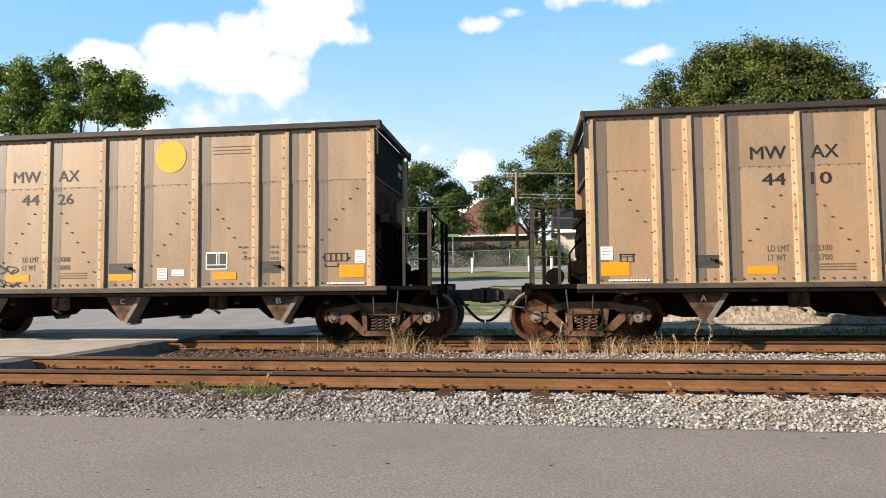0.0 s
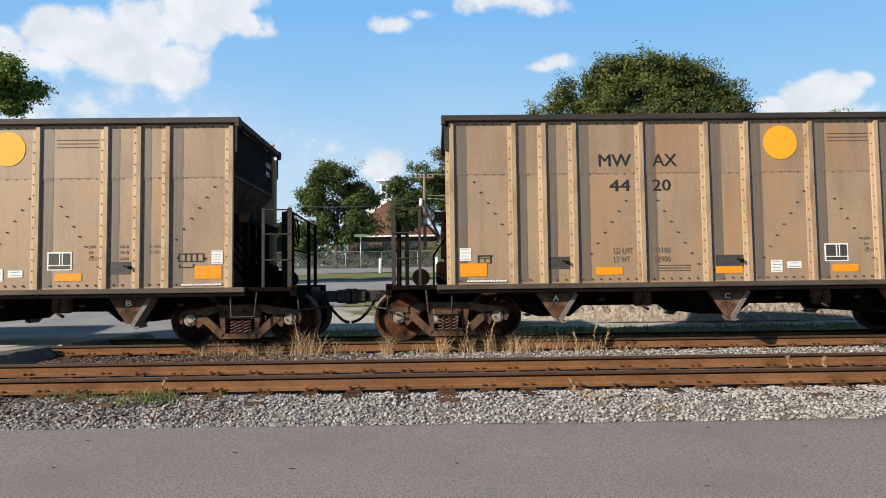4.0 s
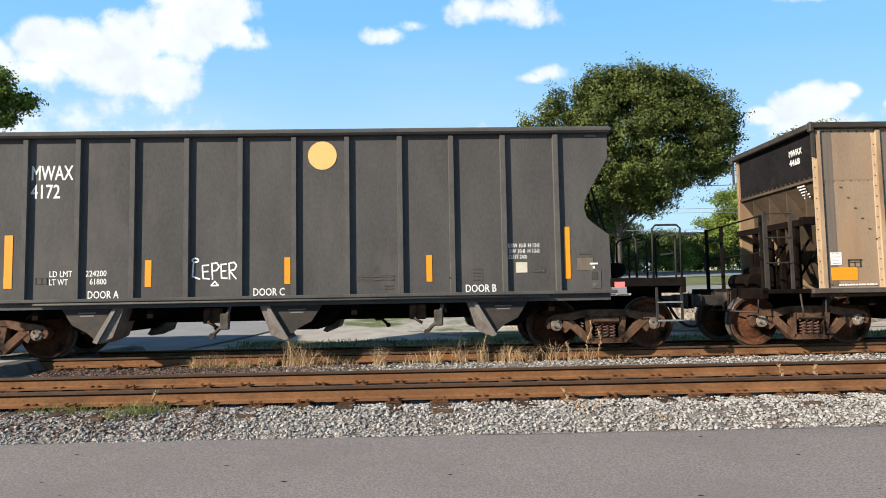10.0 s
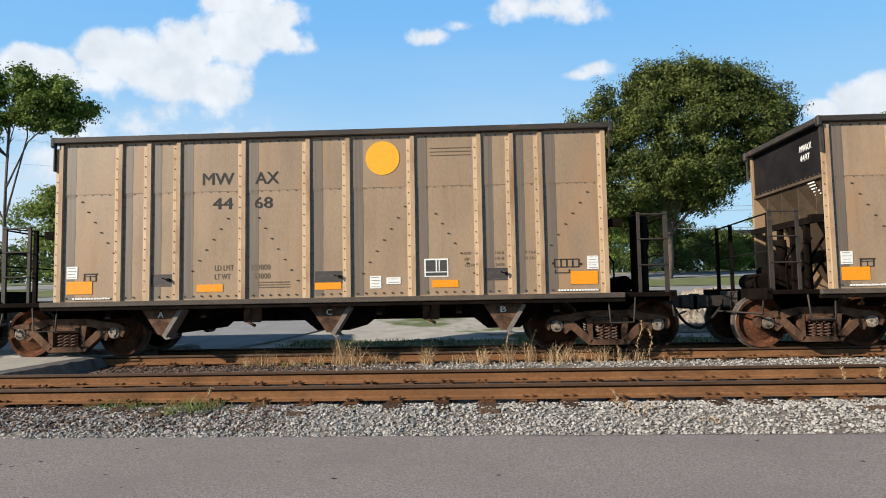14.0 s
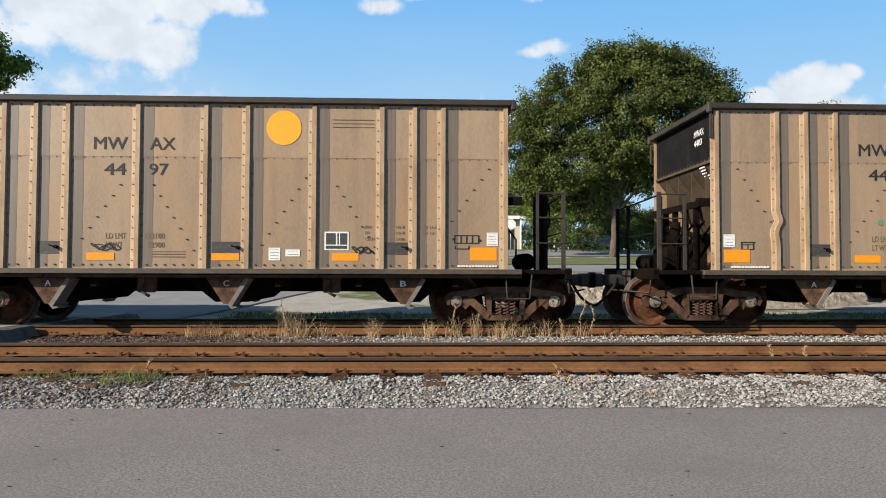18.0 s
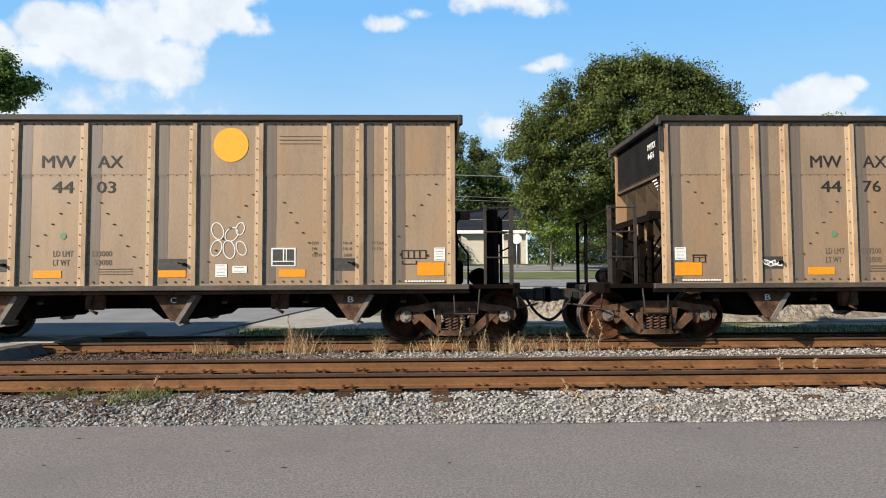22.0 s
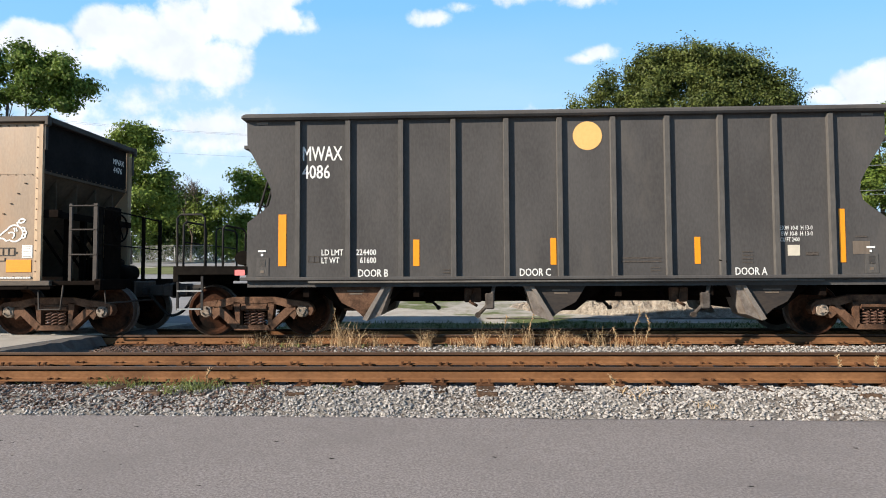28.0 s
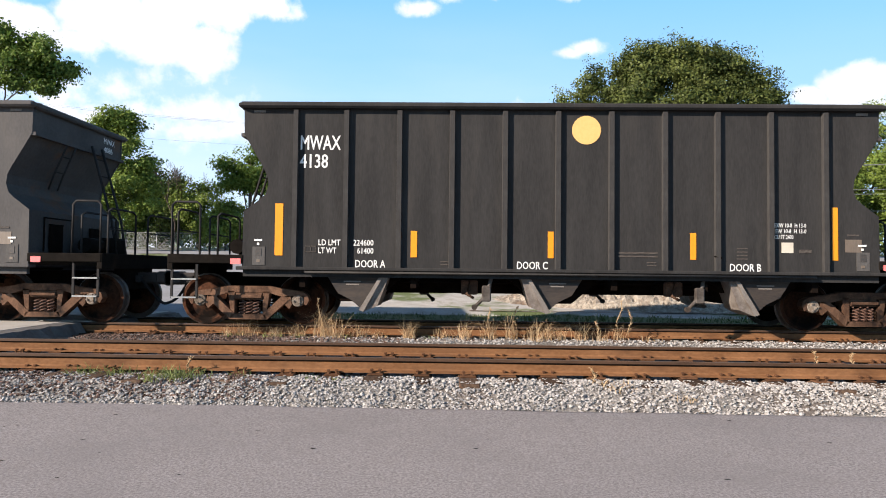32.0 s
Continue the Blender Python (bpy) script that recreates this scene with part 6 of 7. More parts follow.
def heap(bm):
    n, m = 170, 70
    rows = []
    for j in range(m):
        y = -3.2 + 6.4 * j / (m - 1)
        row = []
        for i in range(n):
            x = -8 + 16 * i / (n - 1)
            f = max(0, 1 - (x / 7.6) ** 2 - (y / 3.0) ** 2)
            z = 1.25 * f ** 0.7 * (0.8 + 0.35 * noise.noise((x * 0.5, y * 0.5, 2))) + 0.14 * noise.noise((x * 1.6, y * 1.6, 0)) * f + (0.10 * noise.noise((x * 4, y * 4, 5)) + 0.12 * noise.noise((x * 8, y * 8, 1))) * min(1, f * 4)
            row.append(bm.verts.new((x, y, max(-0.25, z - 0.05))))
        rows.append(row)
    for a, b in zip(rows, rows[1:]):
        for i in range(n - 1):
            bm.faces.new((a[i], a[i + 1], b[i + 1], b[i]))


thing("gravel_mound", "gravel_mound", heap, M["pile"], "pale heap of crushed concrete and rubble beside the track", "gravel mound", at=(8.4, 21.6, -0.08))
thing("gravel_mound", "gravel_mound2", heap, M["pile"], "low pale heap of gravel on the ground", "gravel mound", at=pose(25, 22.5, 0.0, 0, 0, 8))


def blades(n, r, h, lean, width, seed):
    rnd = random.Random(seed)
    verts, faces = [], []
    for _ in range(n):
        a, d = rnd.uniform(0, 6.28), r * math.sqrt(rnd.random())
        x, y = d * math.cos(a), d * math.sin(a)
        hh, b, tilt = h * rnd.uniform(0.45, 1.1), rnd.uniform(0, 6.28), lean * rnd.uniform(0.2, 1.2)
        tx, ty = math.cos(b) * tilt * hh, math.sin(b) * tilt * hh
        px, py = -math.sin(b) * width, math.cos(b) * width
        c = rnd.uniform(0, 6.28)
        px, py = width * math.cos(c), width * math.sin(c)
        k = len(verts)
        for f, w in ((0, 1), (0.4, 0.85), (0.75, 0.6), (1, 0.08)):
            g = f * f
            for s in (-1, 1):
                verts.append((x + tx * g + s * px * w, y + ty * g + s * py * w, hh * (f - 0.25 * g * tilt)))
        for i in range(3):
            faces.append((k + 2 * i, k + 2 * i + 1, k + 2 * i + 3, k + 2 * i + 2))
    return verts, faces


def tuft(name, label, n, r, h, lean, width, seed, mat, x, y, z):
    v, f = blades(n, r, h, lean, width, seed)
    me = raw_mesh(name, v, f, mat)
    ob = new(name, me)
    ob.matrix_basis = Matrix.Translation((x, y, z))
    return tagged(ob, label, "grass", "weeds in the ballast")


for i, (x, n, h, r) in enumerate(((-4.1, 26, 0.22, 0.16), (-3.75, 30, 0.30, 0.15), (-3.25, 26, 0.22, 0.16), (-2.85, 34, 0.26, 0.15), (-2.4, 44, 0.50, 0.16), (-2.12, 36, 0.42, 0.14), (-1.75, 26, 0.26, 0.14), (-1.35, 18, 0.16, 0.12), (-0.82, 50, 0.32, 0.10), (-0.2, 22, 0.20, 0.16), (0.15, 30, 0.34, 0.13),
                                  (0.6, 34, 0.38, 0.15), (1.02, 34, 0.40, 0.10), (1.45, 46, 0.34, 0.2), (1.75, 40, 0.30, 0.2), (2.25, 26, 0.34, 0.14), (2.6, 14, 0.24, 0.14), (2.95, 14, 0.30, 0.10), (3.5, 10, 0.15, 0.16))):
    tuft("dry_grass_tuft", "tuft of dry straw coloured grass beside the rail", int(n * 1.9), r * 1.15, h * 1.25, 0.75, 0.0038, 40 + i, M["dry"], x, 11.62 + 0.08 * math.sin(i * 2.3), -0.235)
for i, (x, n) in enumerate(((-3.9, 20), (-3.3, 34), (-2.75, 16), (-2.0, 16), (-0.5, 10))):
    tuft("green_weed", "low green weeds in the ballast", n, 0.2, 0.14, 0.9, 0.007, 80 + i, M["fresh"], x, 11.55, -0.235)["kind"] = "stuff"


def stalk(bm, seed, h):
    rnd = random.Random(seed)
    pts = [(0, 0, 0)]
    for i in range(1, 9):
        pts.append((0.10 * h * math.sin(i * 0.7 + seed) * i / 9 + rnd.uniform(-0.01, 0.01), rnd.uniform(-0.015, 0.015), h * i / 8))
    bar(bm, pts, 0.0065, 5)
    for i in range(3, 9):
        for s in range(5):
            a, p = rnd.uniform(0, 6.28), Vector(pts[i]) - Vector((0, 0, rnd.uniform(0, h / 9)))
            rod(bm, p, p + Vector((0.03 * math.cos(a), 0.03 * math.sin(a), 0.025)), 0.006, 4, 0.002)


for i, (x, h) in enumerate(((-2.42, 0.72), (0.62, 0.58), (1.06, 0.62), (2.90, 0.74), (3.10, 0.60), (2.55, 0.36))):
    thing("dry_weed_stalk", f"stalk{i}", lambda bm, i=i, h=h: stalk(bm, i, h), M["dry"], "tall dead weed stalk with dry seed heads", "weed", "weeds in the ballast", at=(x, 11.55 + 0.05 * (i % 3), -0.235))
for i, (x, y, n, r, h) in enumerate(((-4.2, 7.28, 90, 0.24, 0.15), (-3.8, 7.24, 70, 0.2, 0.14), (-3.25, 7.08, 150, 0.26, 0.16), (-3.0, 7.05, 120, 0.2, 0.18), (-2.85, 7.1, 40, 0.2, 0.14), (-2.4, 7.25, 30, 0.18, 0.10), (-1.55, 7.12, 26, 0.14, 0.09), (-1.3, 7.1, 16, 0.16, 0.08), (-5.1, 8.1, 40, 0.3, 0.13), (-4.4, 8.2, 26, 0.25, 0.12), (-5.4, 7.5, 20, 0.2, 0.14), (-6.1, 7.3, 16, 0.2, 0.10))):
    tuft("green_grass_tuft", "tuft of green grass growing in the ballast", int(n * 0.75), r * 0.9, h, 1.0, 0.005, 100 + i, M["fresh"], x, y, bed_height(x, y) - 0.01)["kind"] = "stuff"
for i, (x, y, h) in enumerate(((1.50, 7.02, 0.20), (4.75, 8.6, 0.22), (5.25, 8.65, 0.2), (6.6, 8.6, 0.16), (-3.05, 7.35, 0.22))):
    thing("dry_weed_stalk", f"shortstalk{i}", lambda bm, i=i, h=h: stalk(bm, 30 + i, h), M["dry"], "short dead weed stalk in the ballast", "weed", "weeds in the ballast", at=(x, y, -0.22))
tuft("dry_grass_tuft", "brown dead weeds lying on the stones", 60, 0.2, 0.14, 1.3, 0.006, 130, M["dry"], 1.75, 6.95, -0.24)
tuft("dry_grass_tuft", "brown dead weeds lying on the stones", 40, 0.25, 0.10, 1.5, 0.006, 131, M["dry"], 2.3, 6.8, -0.29)


def verge_grass():
    rnd = random.Random(7)
    verts, faces = [], []
    for _ in range(2600):
        x, y = rnd.uniform(-5, 16), rnd.uniform(15.0, 17.3)
        v, f = blades(3, 0.1, 0.13, 0.6, 0.008, rnd.randrange(10 ** 6))
        k = len(verts)
        z = gz(x, y)
        verts += [(x + a, y + b, z + c) for a, b, c in v]
        faces += [tuple(i + k for i in q) for q in f]
    # dark leaf colour stands in for the train's shadow on this grass
    return raw_mesh("verge_grass", verts, faces, M["leaf_dark"])


tagged(new("verge_grass", verge_grass()), "rough green grass in the shade behind the train", "grass", kind="stuff")


def road_litter():
    """Small stones and chips lying on the asphalt."""
    rnd = random.Random(77)
    verts, faces = [], []
    for _ in range(170):
        x, y = rnd.uniform(-6, 8), 6.4 - abs(rnd.gauss(0, 1.4))
        r = rnd.uniform(0.003, 0.008)
        k = len(verts)
        z = -0.350
        verts += [(x - r, y - r, z), (x + r, y - r * 0.6, z), (x + r * 0.7, y + r, z), (x - r * 0.8, y + r * 0.7, z), (x, y, z + r * 0.9)]
        faces += [(k, k + 1, k + 4), (k + 1, k + 2, k + 4), (k + 2, k + 3, k + 4), (k + 3, k, k + 4)]
    return raw_mesh("road_litter", verts, faces, M["ballast"])


def tar_spots():
    """Dark pits and tar spots in the asphalt, thin flat flakes."""
    rnd = random.Random(78)
    verts, faces = [], []
    for _ in range(120):
        x, y = rnd.uniform(-6, 8), rnd.uniform(2.6, 6.3)
        r, k = 0.004 + 0.022 * rnd.random() ** 3, len(verts)
        s = rnd.uniform(0.3, 0.7)
        verts += [(x + r * math.cos(a * 1.0472) * rnd.uniform(0.7, 1.2), y + s * r * math.sin(a * 1.0472), -0.3458) for a in range(6)]
        faces.append(tuple(range(k, k + 6)))
    return raw_mesh("tar_spots", verts, faces, M["rubber"])


tagged(new("tar_spots", tar_spots()), "small dark tar spots on the asphalt", "stains", kind="stuff")
tagged(new("road_litter", road_litter()), "small stone chips on the asphalt", "stones", kind="stuff")


def crown(lobes, leaf, per_clump, density, seed, gap_scale=0.62, lumps=0, lump=0.5, sprigs=0, gap_cut=-0.16):
    """Leaves in many small clumps over overlapping lobes, with ragged edges and gaps."""
    rs = np.random.RandomState(seed)
    if lumps:
        small = []
        for cx, cy, cz, rx, ry, rz in lobes:
            d = rs.normal(size=(lumps, 3))
            d /= np.linalg.norm(d, axis=1, keepdims=True)
            for e in d:
                k, g = lump * rs.uniform(0.6, 1.3), rs.uniform(0.55, 1.08)
                small.append((cx + e[0] * rx * g, cy + e[1] * ry * g, cz + e[2] * rz * g, k * 1.15, k * 1.15, k * 0.75))
        lobes = small
    clumps, outward = [], []
    for cx, cy, cz, rx, ry, rz in lobes:
        n = int(density * (rx * ry * rz) ** (2 / 3)) + 1
        d = rs.normal(size=(n, 3))
        d /= np.linalg.norm(d, axis=1, keepdims=True)
        rad = rs.uniform(0.45, 1.05, size=(n, 1)) ** 0.6
        clumps.append(np.array([cx, cy, cz]) + d * rad * np.array([rx, ry, rz]))
        outward.append(d)
    for _ in range(sprigs):
        cx, cy, cz, rx, ry, rz = lobes[rs.randint(len(lobes))]
        e = rs.normal(size=3)
        e[2] = abs(e[2])
        e /= np.linalg.norm(e)
        clumps.append(np.array([cx, cy, cz]) + e * np.array([rx, ry, rz]) * np.linspace(1.0, 1.5 + rs.uniform(0, 0.5), 4)[:, None])
        outward.append(np.repeat(e[None], 4, 0))
    c, face = np.concatenate(clumps), np.concatenate(outward)
    gap = np.array([noise.noise(Vector(p) * gap_scale + Vector((seed * 7.3, 0, 0))) for p in c])
    kept = (gap > gap_cut) & (rs.uniform(size=len(c)) > 0.06)
    c, face = c[kept], face[kept]
    m = len(c) * per_clump
    centre = np.repeat(c, per_clump, 0) + rs.normal(size=(m, 3)) * leaf * np.array([2.0, 2.0, 1.4])
    up = np.repeat(face, per_clump, 0) + np.array([0, 0, 0.25]) + rs.normal(size=(m, 3)) * 0.42
    up /= np.linalg.norm(up, axis=1, keepdims=True)
    a = np.cross(up, rs.normal(size=(m, 3)))
    a /= np.linalg.norm(a, axis=1, keepdims=True)
    b = np.cross(up, a)
    s = leaf * rs.uniform(0.6, 1.25, size=(m, 1))
    verts = np.stack([centre - a * s, centre + b * s * 0.55, centre + a * s, centre - b * s * 0.55], 1).reshape(-1, 3)
    faces = np.arange(4 * m).reshape(-1, 4)
    return verts.tolist(), faces.tolist()


def limbs(bm, height, radius, branches, seed, bend=0.05, twig=0.16):
    rnd = random.Random(seed)
    pts = [Vector((0, 0, -0.3))]
    for i in range(1, 7):
        pts.append(Vector((bend * height * math.sin(i * 0.6 + seed) * 0.4, bend * height * math.cos(i * 0.8 + seed) * 0.3, height * i / 6)))
    for i in range(6):
        rod(bm, pts[i], pts[i + 1], radius * (1.15 - i * 0.13), 9, radius * (1.02 - i * 0.13), caps=False)
    for bx, by, bz, base in branches:
        k = min(5, max(1, int(base * 6)))
        p, q = pts[k], Vector((bx, by, bz))
        mid = p.lerp(q, 0.5) + Vector((rnd.uniform(-0.3, 0.3), rnd.uniform(-0.3, 0.3), 0.1 * (q - p).length))
        rod(bm, p, mid, radius * 0.5, 7, radius * 0.32, caps=False)
        rod(bm, mid, q, radius * 0.32, 7, radius * 0.08, caps=False)
        for s in range(3):
            e = mid.lerp(q, 0.3 + 0.25 * s) + Vector((rnd.uniform(-1, 1), rnd.uniform(-1, 1), rnd.uniform(0.0, 0.6))) * twig * (q - p).length
            rod(bm, mid.lerp(q, 0.1 + 0.25 * s), e, radius * 0.18, 5, radius * 0.05, caps=False)


def tree(label, x, y, trunk_h, radius, lobes, leaf, per, density, seed, mat, z=None, bend=0.05, name="tree", lumps=0, lump=0.5, sprigs=0, gap_scale=0.62, gap_cut=-0.16, fork=0.35, every=1):
    """Lobes are given from the tree's foot."""
    t = empty(name, label, "tree", at=(x, y, gz(x, y) if z is None else z))
    br = [(l[0], l[1], l[2], fork + 0.09 * (i % 6)) for i, l in enumerate(lobes[::every])]
    part("trunk", f"trunk{seed}", lambda bm: limbs(bm, trunk_h, radius, br, seed, bend), M["bark"], t)
    v, f = crown(lobes, leaf, per, density, seed, gap_scale, lumps, lump, sprigs, gap_cut)
    c = new("crown", raw_mesh(f"crown{seed}", v, f, mat))
    c.parent = t
    return t


# big spreading tree
tree("large spreading oak tree with dense dark green crown", 12.6, 42, 8.2, 0.22,
     [(-4.26, 0, 9.15, 2.31, 2.2, 1.7), (-5.82, 0, 7.25, 1.87, 2.0, 1.5), (-2.04, -0.5, 11.15, 2.53, 2.4, 1.9), (0.41, 0, 12.55, 2.42, 2.4, 1.5), (3.08, 0, 12.45, 2.42, 2.4, 1.5), (5.31, 0, 10.85, 2.42, 2.4, 1.8), (6.76, 0.2, 8.55, 1.87, 2.0, 1.9), (6.1, -0.3, 7.7, 1.3, 1.3, 0.8), (4.3, 0, 7.5, 1.6, 1.5, 0.9), (0.63, 0.6, 9.15, 4.62, 3.6, 2.9), (-3.15, -0.6, 5.95, 2.09, 2.0, 1.5), (2.42, -0.6, 6.15, 1.98, 1.8, 1.4), (-5.04, 0, 4.9, 1.43, 1.5, 1.2), (-0.7, -0.8, 7.15, 2.42, 2.0, 1.6), (1.12, -1.6, 10.4, 2.86, 1.6, 2.0), (-1.42, -1.4, 9.4, 2.42, 1.6, 1.8), (0.4, 0.8, 5.7, 1.8, 1.4, 1.3), (-1.6, 0.5, 4.7, 1.6, 1.3, 1.2), (2.0, 0.6, 5.6, 1.4, 1.2, 1.0), (-0.4, 0.9, 3.6, 1.3, 1.1, 1.0), (3.45, -1.4, 9.6, 2.42, 1.6, 1.8), (1.12, -1.6, 7.6, 2.64, 1.5, 1.6), (-4.4, 0, 8.6, 2.0, 1.8, 1.5), (-1.0, -0.6, 12.2, 1.9, 1.8, 1.2), (2.0, -0.6, 12.6, 2.2, 1.8, 1.2), (4.6, -0.4, 11.9, 1.8, 1.6, 1.2), (6.2, -0.3, 10.2, 1.6, 1.5, 1.4)], 0.09, 10, 88, 1, M["leaf"], lumps=25, lump=0.72, sprigs=420, gap_scale=0.9, gap_cut=-0.32)
tree("light green young tree under the big oak", 8.4, 43, 4.5, 0.09,
     [(-0.6, 0, 5.2, 1.3, 1.1, 1.2), (0.5, 0, 4.4, 1.2, 1.0, 1.2), (-0.9, 0, 3.4, 1.2, 1.0, 1.2), (0.4, 0, 2.3, 1.1, 1.0, 1.1), (-0.4, 0, 6.3, 0.8, 0.8, 0.8)], 0.09, 9, 80, 11, M["leaf_light"], lumps=18, lump=0.5, sprigs=60)
# tree standing near the crossing, seen over the cars
tree("leafy maple tree with rounded leaf clumps and open gaps", -18.75, 25, 7.9, 0.085,
     [(0.79, -0.1, 9.69, 0.51, 0.51, 0.46), (1.68, 0.5, 9.40, 0.55, 0.55, 0.49), (2.43, -0.2, 9.00, 0.47, 0.47, 0.43), (2.94, 0.4, 8.62, 0.29, 0.29, 0.26), (2.19, 0.0, 8.29, 0.44, 0.44, 0.39), (1.31, -0.2, 8.70, 0.51, 0.51, 0.46), (0.55, 0.5, 9.10, 0.36, 0.36, 0.33), (2.45, 0.1, 7.68, 0.24, 0.24, 0.21), (0.31, 0.0, 8.14, 0.27, 0.27, 0.24)]
     + [(1.28, -0.1, 7.86, 0.22, 0.22, 0.20), (-1.47, 0.5, 10.25, 0.44, 0.44, 0.39), (-2.28, -0.5, 9.85, 0.55, 0.55, 0.49), (-0.86, 0.4, 9.78, 0.44, 0.44, 0.39), (-2.78, 0.4, 9.26, 0.58, 0.58, 0.53), (-1.75, 0.1, 9.09, 0.62, 0.62, 0.55), (-0.72, -0.1, 8.99, 0.40, 0.40, 0.36), (-2.50, -0.2, 8.39, 0.62, 0.62, 0.55)]
     + [(-1.47, 0.2, 8.10, 0.55, 0.55, 0.49), (-0.57, -0.2, 8.18, 0.27, 0.27, 0.24), (-1.96, 0.0, 7.52, 0.51, 0.51, 0.46), (-3.00, -0.1, 7.64, 0.51, 0.51, 0.46), (-0.89, -0.4, 7.54, 0.33, 0.33, 0.30), (-3.82, -0.1, 9.19, 0.62, 0.62, 0.55), (-4.05, 0.1, 8.10, 0.62, 0.62, 0.55), (-4.72, 0.4, 8.74, 0.55, 0.55, 0.49), (-3.97, 0.4, 9.99, 0.36, 0.36, 0.33)],
     0.075, 15, 165, 2, M["leaf_maple"], bend=0.03, lumps=9, lump=0.30, gap_cut=-0.6, fork=0.6, every=4)
# behind the gap
tree("tall pine tree with a rounded open crown", 3.4, 72, 13, 0.3,
     [(-0.4, 0, 11.6, 2.4, 2.2, 2.0), (0.6, 0, 13.4, 2.0, 2.0, 1.5), (2.6, 0, 11.0, 2.2, 2.0, 1.8), (-1.7, 0, 9.8, 2.0, 1.9, 1.7), (3.6, 0, 8.8, 1.9, 1.9, 1.5)], 0.13, 9, 70, 3, M["leaf"], lumps=22, lump=0.8, sprigs=60)
tree("dense dark green tree behind the fence", 1.1, 65, 6.6, 0.32,
     [(-3.19, 0, 7.91, 2.31, 2.20, 1.98), (0.22, -0.3, 8.59, 2.53, 2.42, 1.98), (3.30, 0, 7.91, 2.64, 2.42, 2.09), (5.72, 0, 7.01, 2.09, 1.98, 1.76), (-1.32, -0.5, 5.54, 2.97, 2.20, 2.20), (2.42, -0.6, 4.97, 2.75, 2.20, 2.20), (5.06, -0.2, 4.07, 1.98, 1.76, 1.76), (-3.63, 0, 4.97, 1.54, 1.65, 1.65)], 0.13, 9, 80, 4, M["leaf_dark"], lumps=22, lump=0.8, sprigs=80)
tree("round leafy tree beside the fence", -7.6, 50.8, 5, 0.2,
     [(-0.6, 0, 7.2, 1.5, 1.5, 1.1), (0.8, 0, 6.6, 1.2, 1.2, 1.0), (2.2, 0, 5.5, 0.9, 1.0, 0.7), (-1.8, 0, 5.4, 1.4, 1.4, 1.1), (0.6, -0.3, 4.6, 2.0, 1.6, 1.3), (-1.0, -0.3, 3.3, 1.8, 1.5, 1.2), (1.6, -0.3, 3.0, 1.5, 1.4, 1.1), (-2.1, 0, 2.2, 1.0, 1.0, 1.2)], 0.11, 12, 80, 5, M["leaf_dark"], lumps=20, lump=0.62, sprigs=60)
tree("slender tree with a flat spreading crown", -16.6, 51, 6.5, 0.13,
     [(0, 0, 7.3, 1.6, 1.4, 0.8), (-1.4, 0, 6.5, 1.1, 1.1, 0.7), (1.5, 0, 6.4, 1.2, 1.1, 0.7), (0.3, 0, 6.0, 1.4, 1.3, 0.7), (-1.0, 0, 5.3, 0.9, 0.9, 0.6), (1.2, 0, 5.1, 1.0, 0.9, 0.6)], 0.12, 10, 90, 6, M["leaf_maple"], bend=0.02, lumps=12, lump=0.5, sprigs=20, gap_cut=-0.4)
for i, (dx, top, y, w, m) in enumerate(((-20.3, 7.6, 54, 2.4, "leaf_light"), (-18.0, 5.8, 50.6, 1.7, "leaf_light"), (-14.2, 6.0, 52.8, 1.8, "leaf"), (-23.2, 8.4, 54, 2.2, "leaf_dark"), (-26.0, 9.2, 54, 2.8, "leaf_light"), (-11.6, 5.6, 55, 2.0, "leaf_light"), (-29.0, 10.5, 52, 3.0, "leaf"), (-33.0, 10.0, 50, 3.2, "leaf_light"))):
    x, yy, z = at_far(dx, top, y)
    g = gz(x, y)
    hgt = z - g
    tree("leafy green bushes along the fence" if hgt < 5 else "leafy green tree along the fence", x, y, hgt * 0.6, 0.14,
         [(0, 0, hgt - 1.1, w * 0.7, w * 0.7, 1.1), (-w * 0.6, 0, hgt * 0.6, w * 0.7, w * 0.7, hgt * 0.25), (w * 0.6, 0, hgt * 0.55, w * 0.75, w * 0.7, hgt * 0.25), (0.1, -0.3, hgt * 0.35, w, w * 0.8, hgt * 0.3)], 0.12, 8, 75, 20 + i, M[m], lumps=16, lump=0.7, sprigs=40)
x, yy, z = at_far(-27.2, 13.0, 46)
tree("tall light green tree beyond the street", x, yy, 9, 0.22, [(0.3, 0, z - 3.0, 1.3, 1.3, 1.0), (-0.9, 0, z - 4.2, 1.6, 1.6, 1.3), (1.4, 0, z - 5.2, 1.5, 1.5, 1.2), (0, 0, z - 6.2, 2.2, 2.0, 1.5), (1.5, 0, z - 8, 2.0, 1.8, 1.6), (-1.2, 0, z - 8.2, 2, 1.8, 1.6)], 0.12, 12, 80, 40, M["leaf_light"], lumps=18, lump=0.7, sprigs=60)
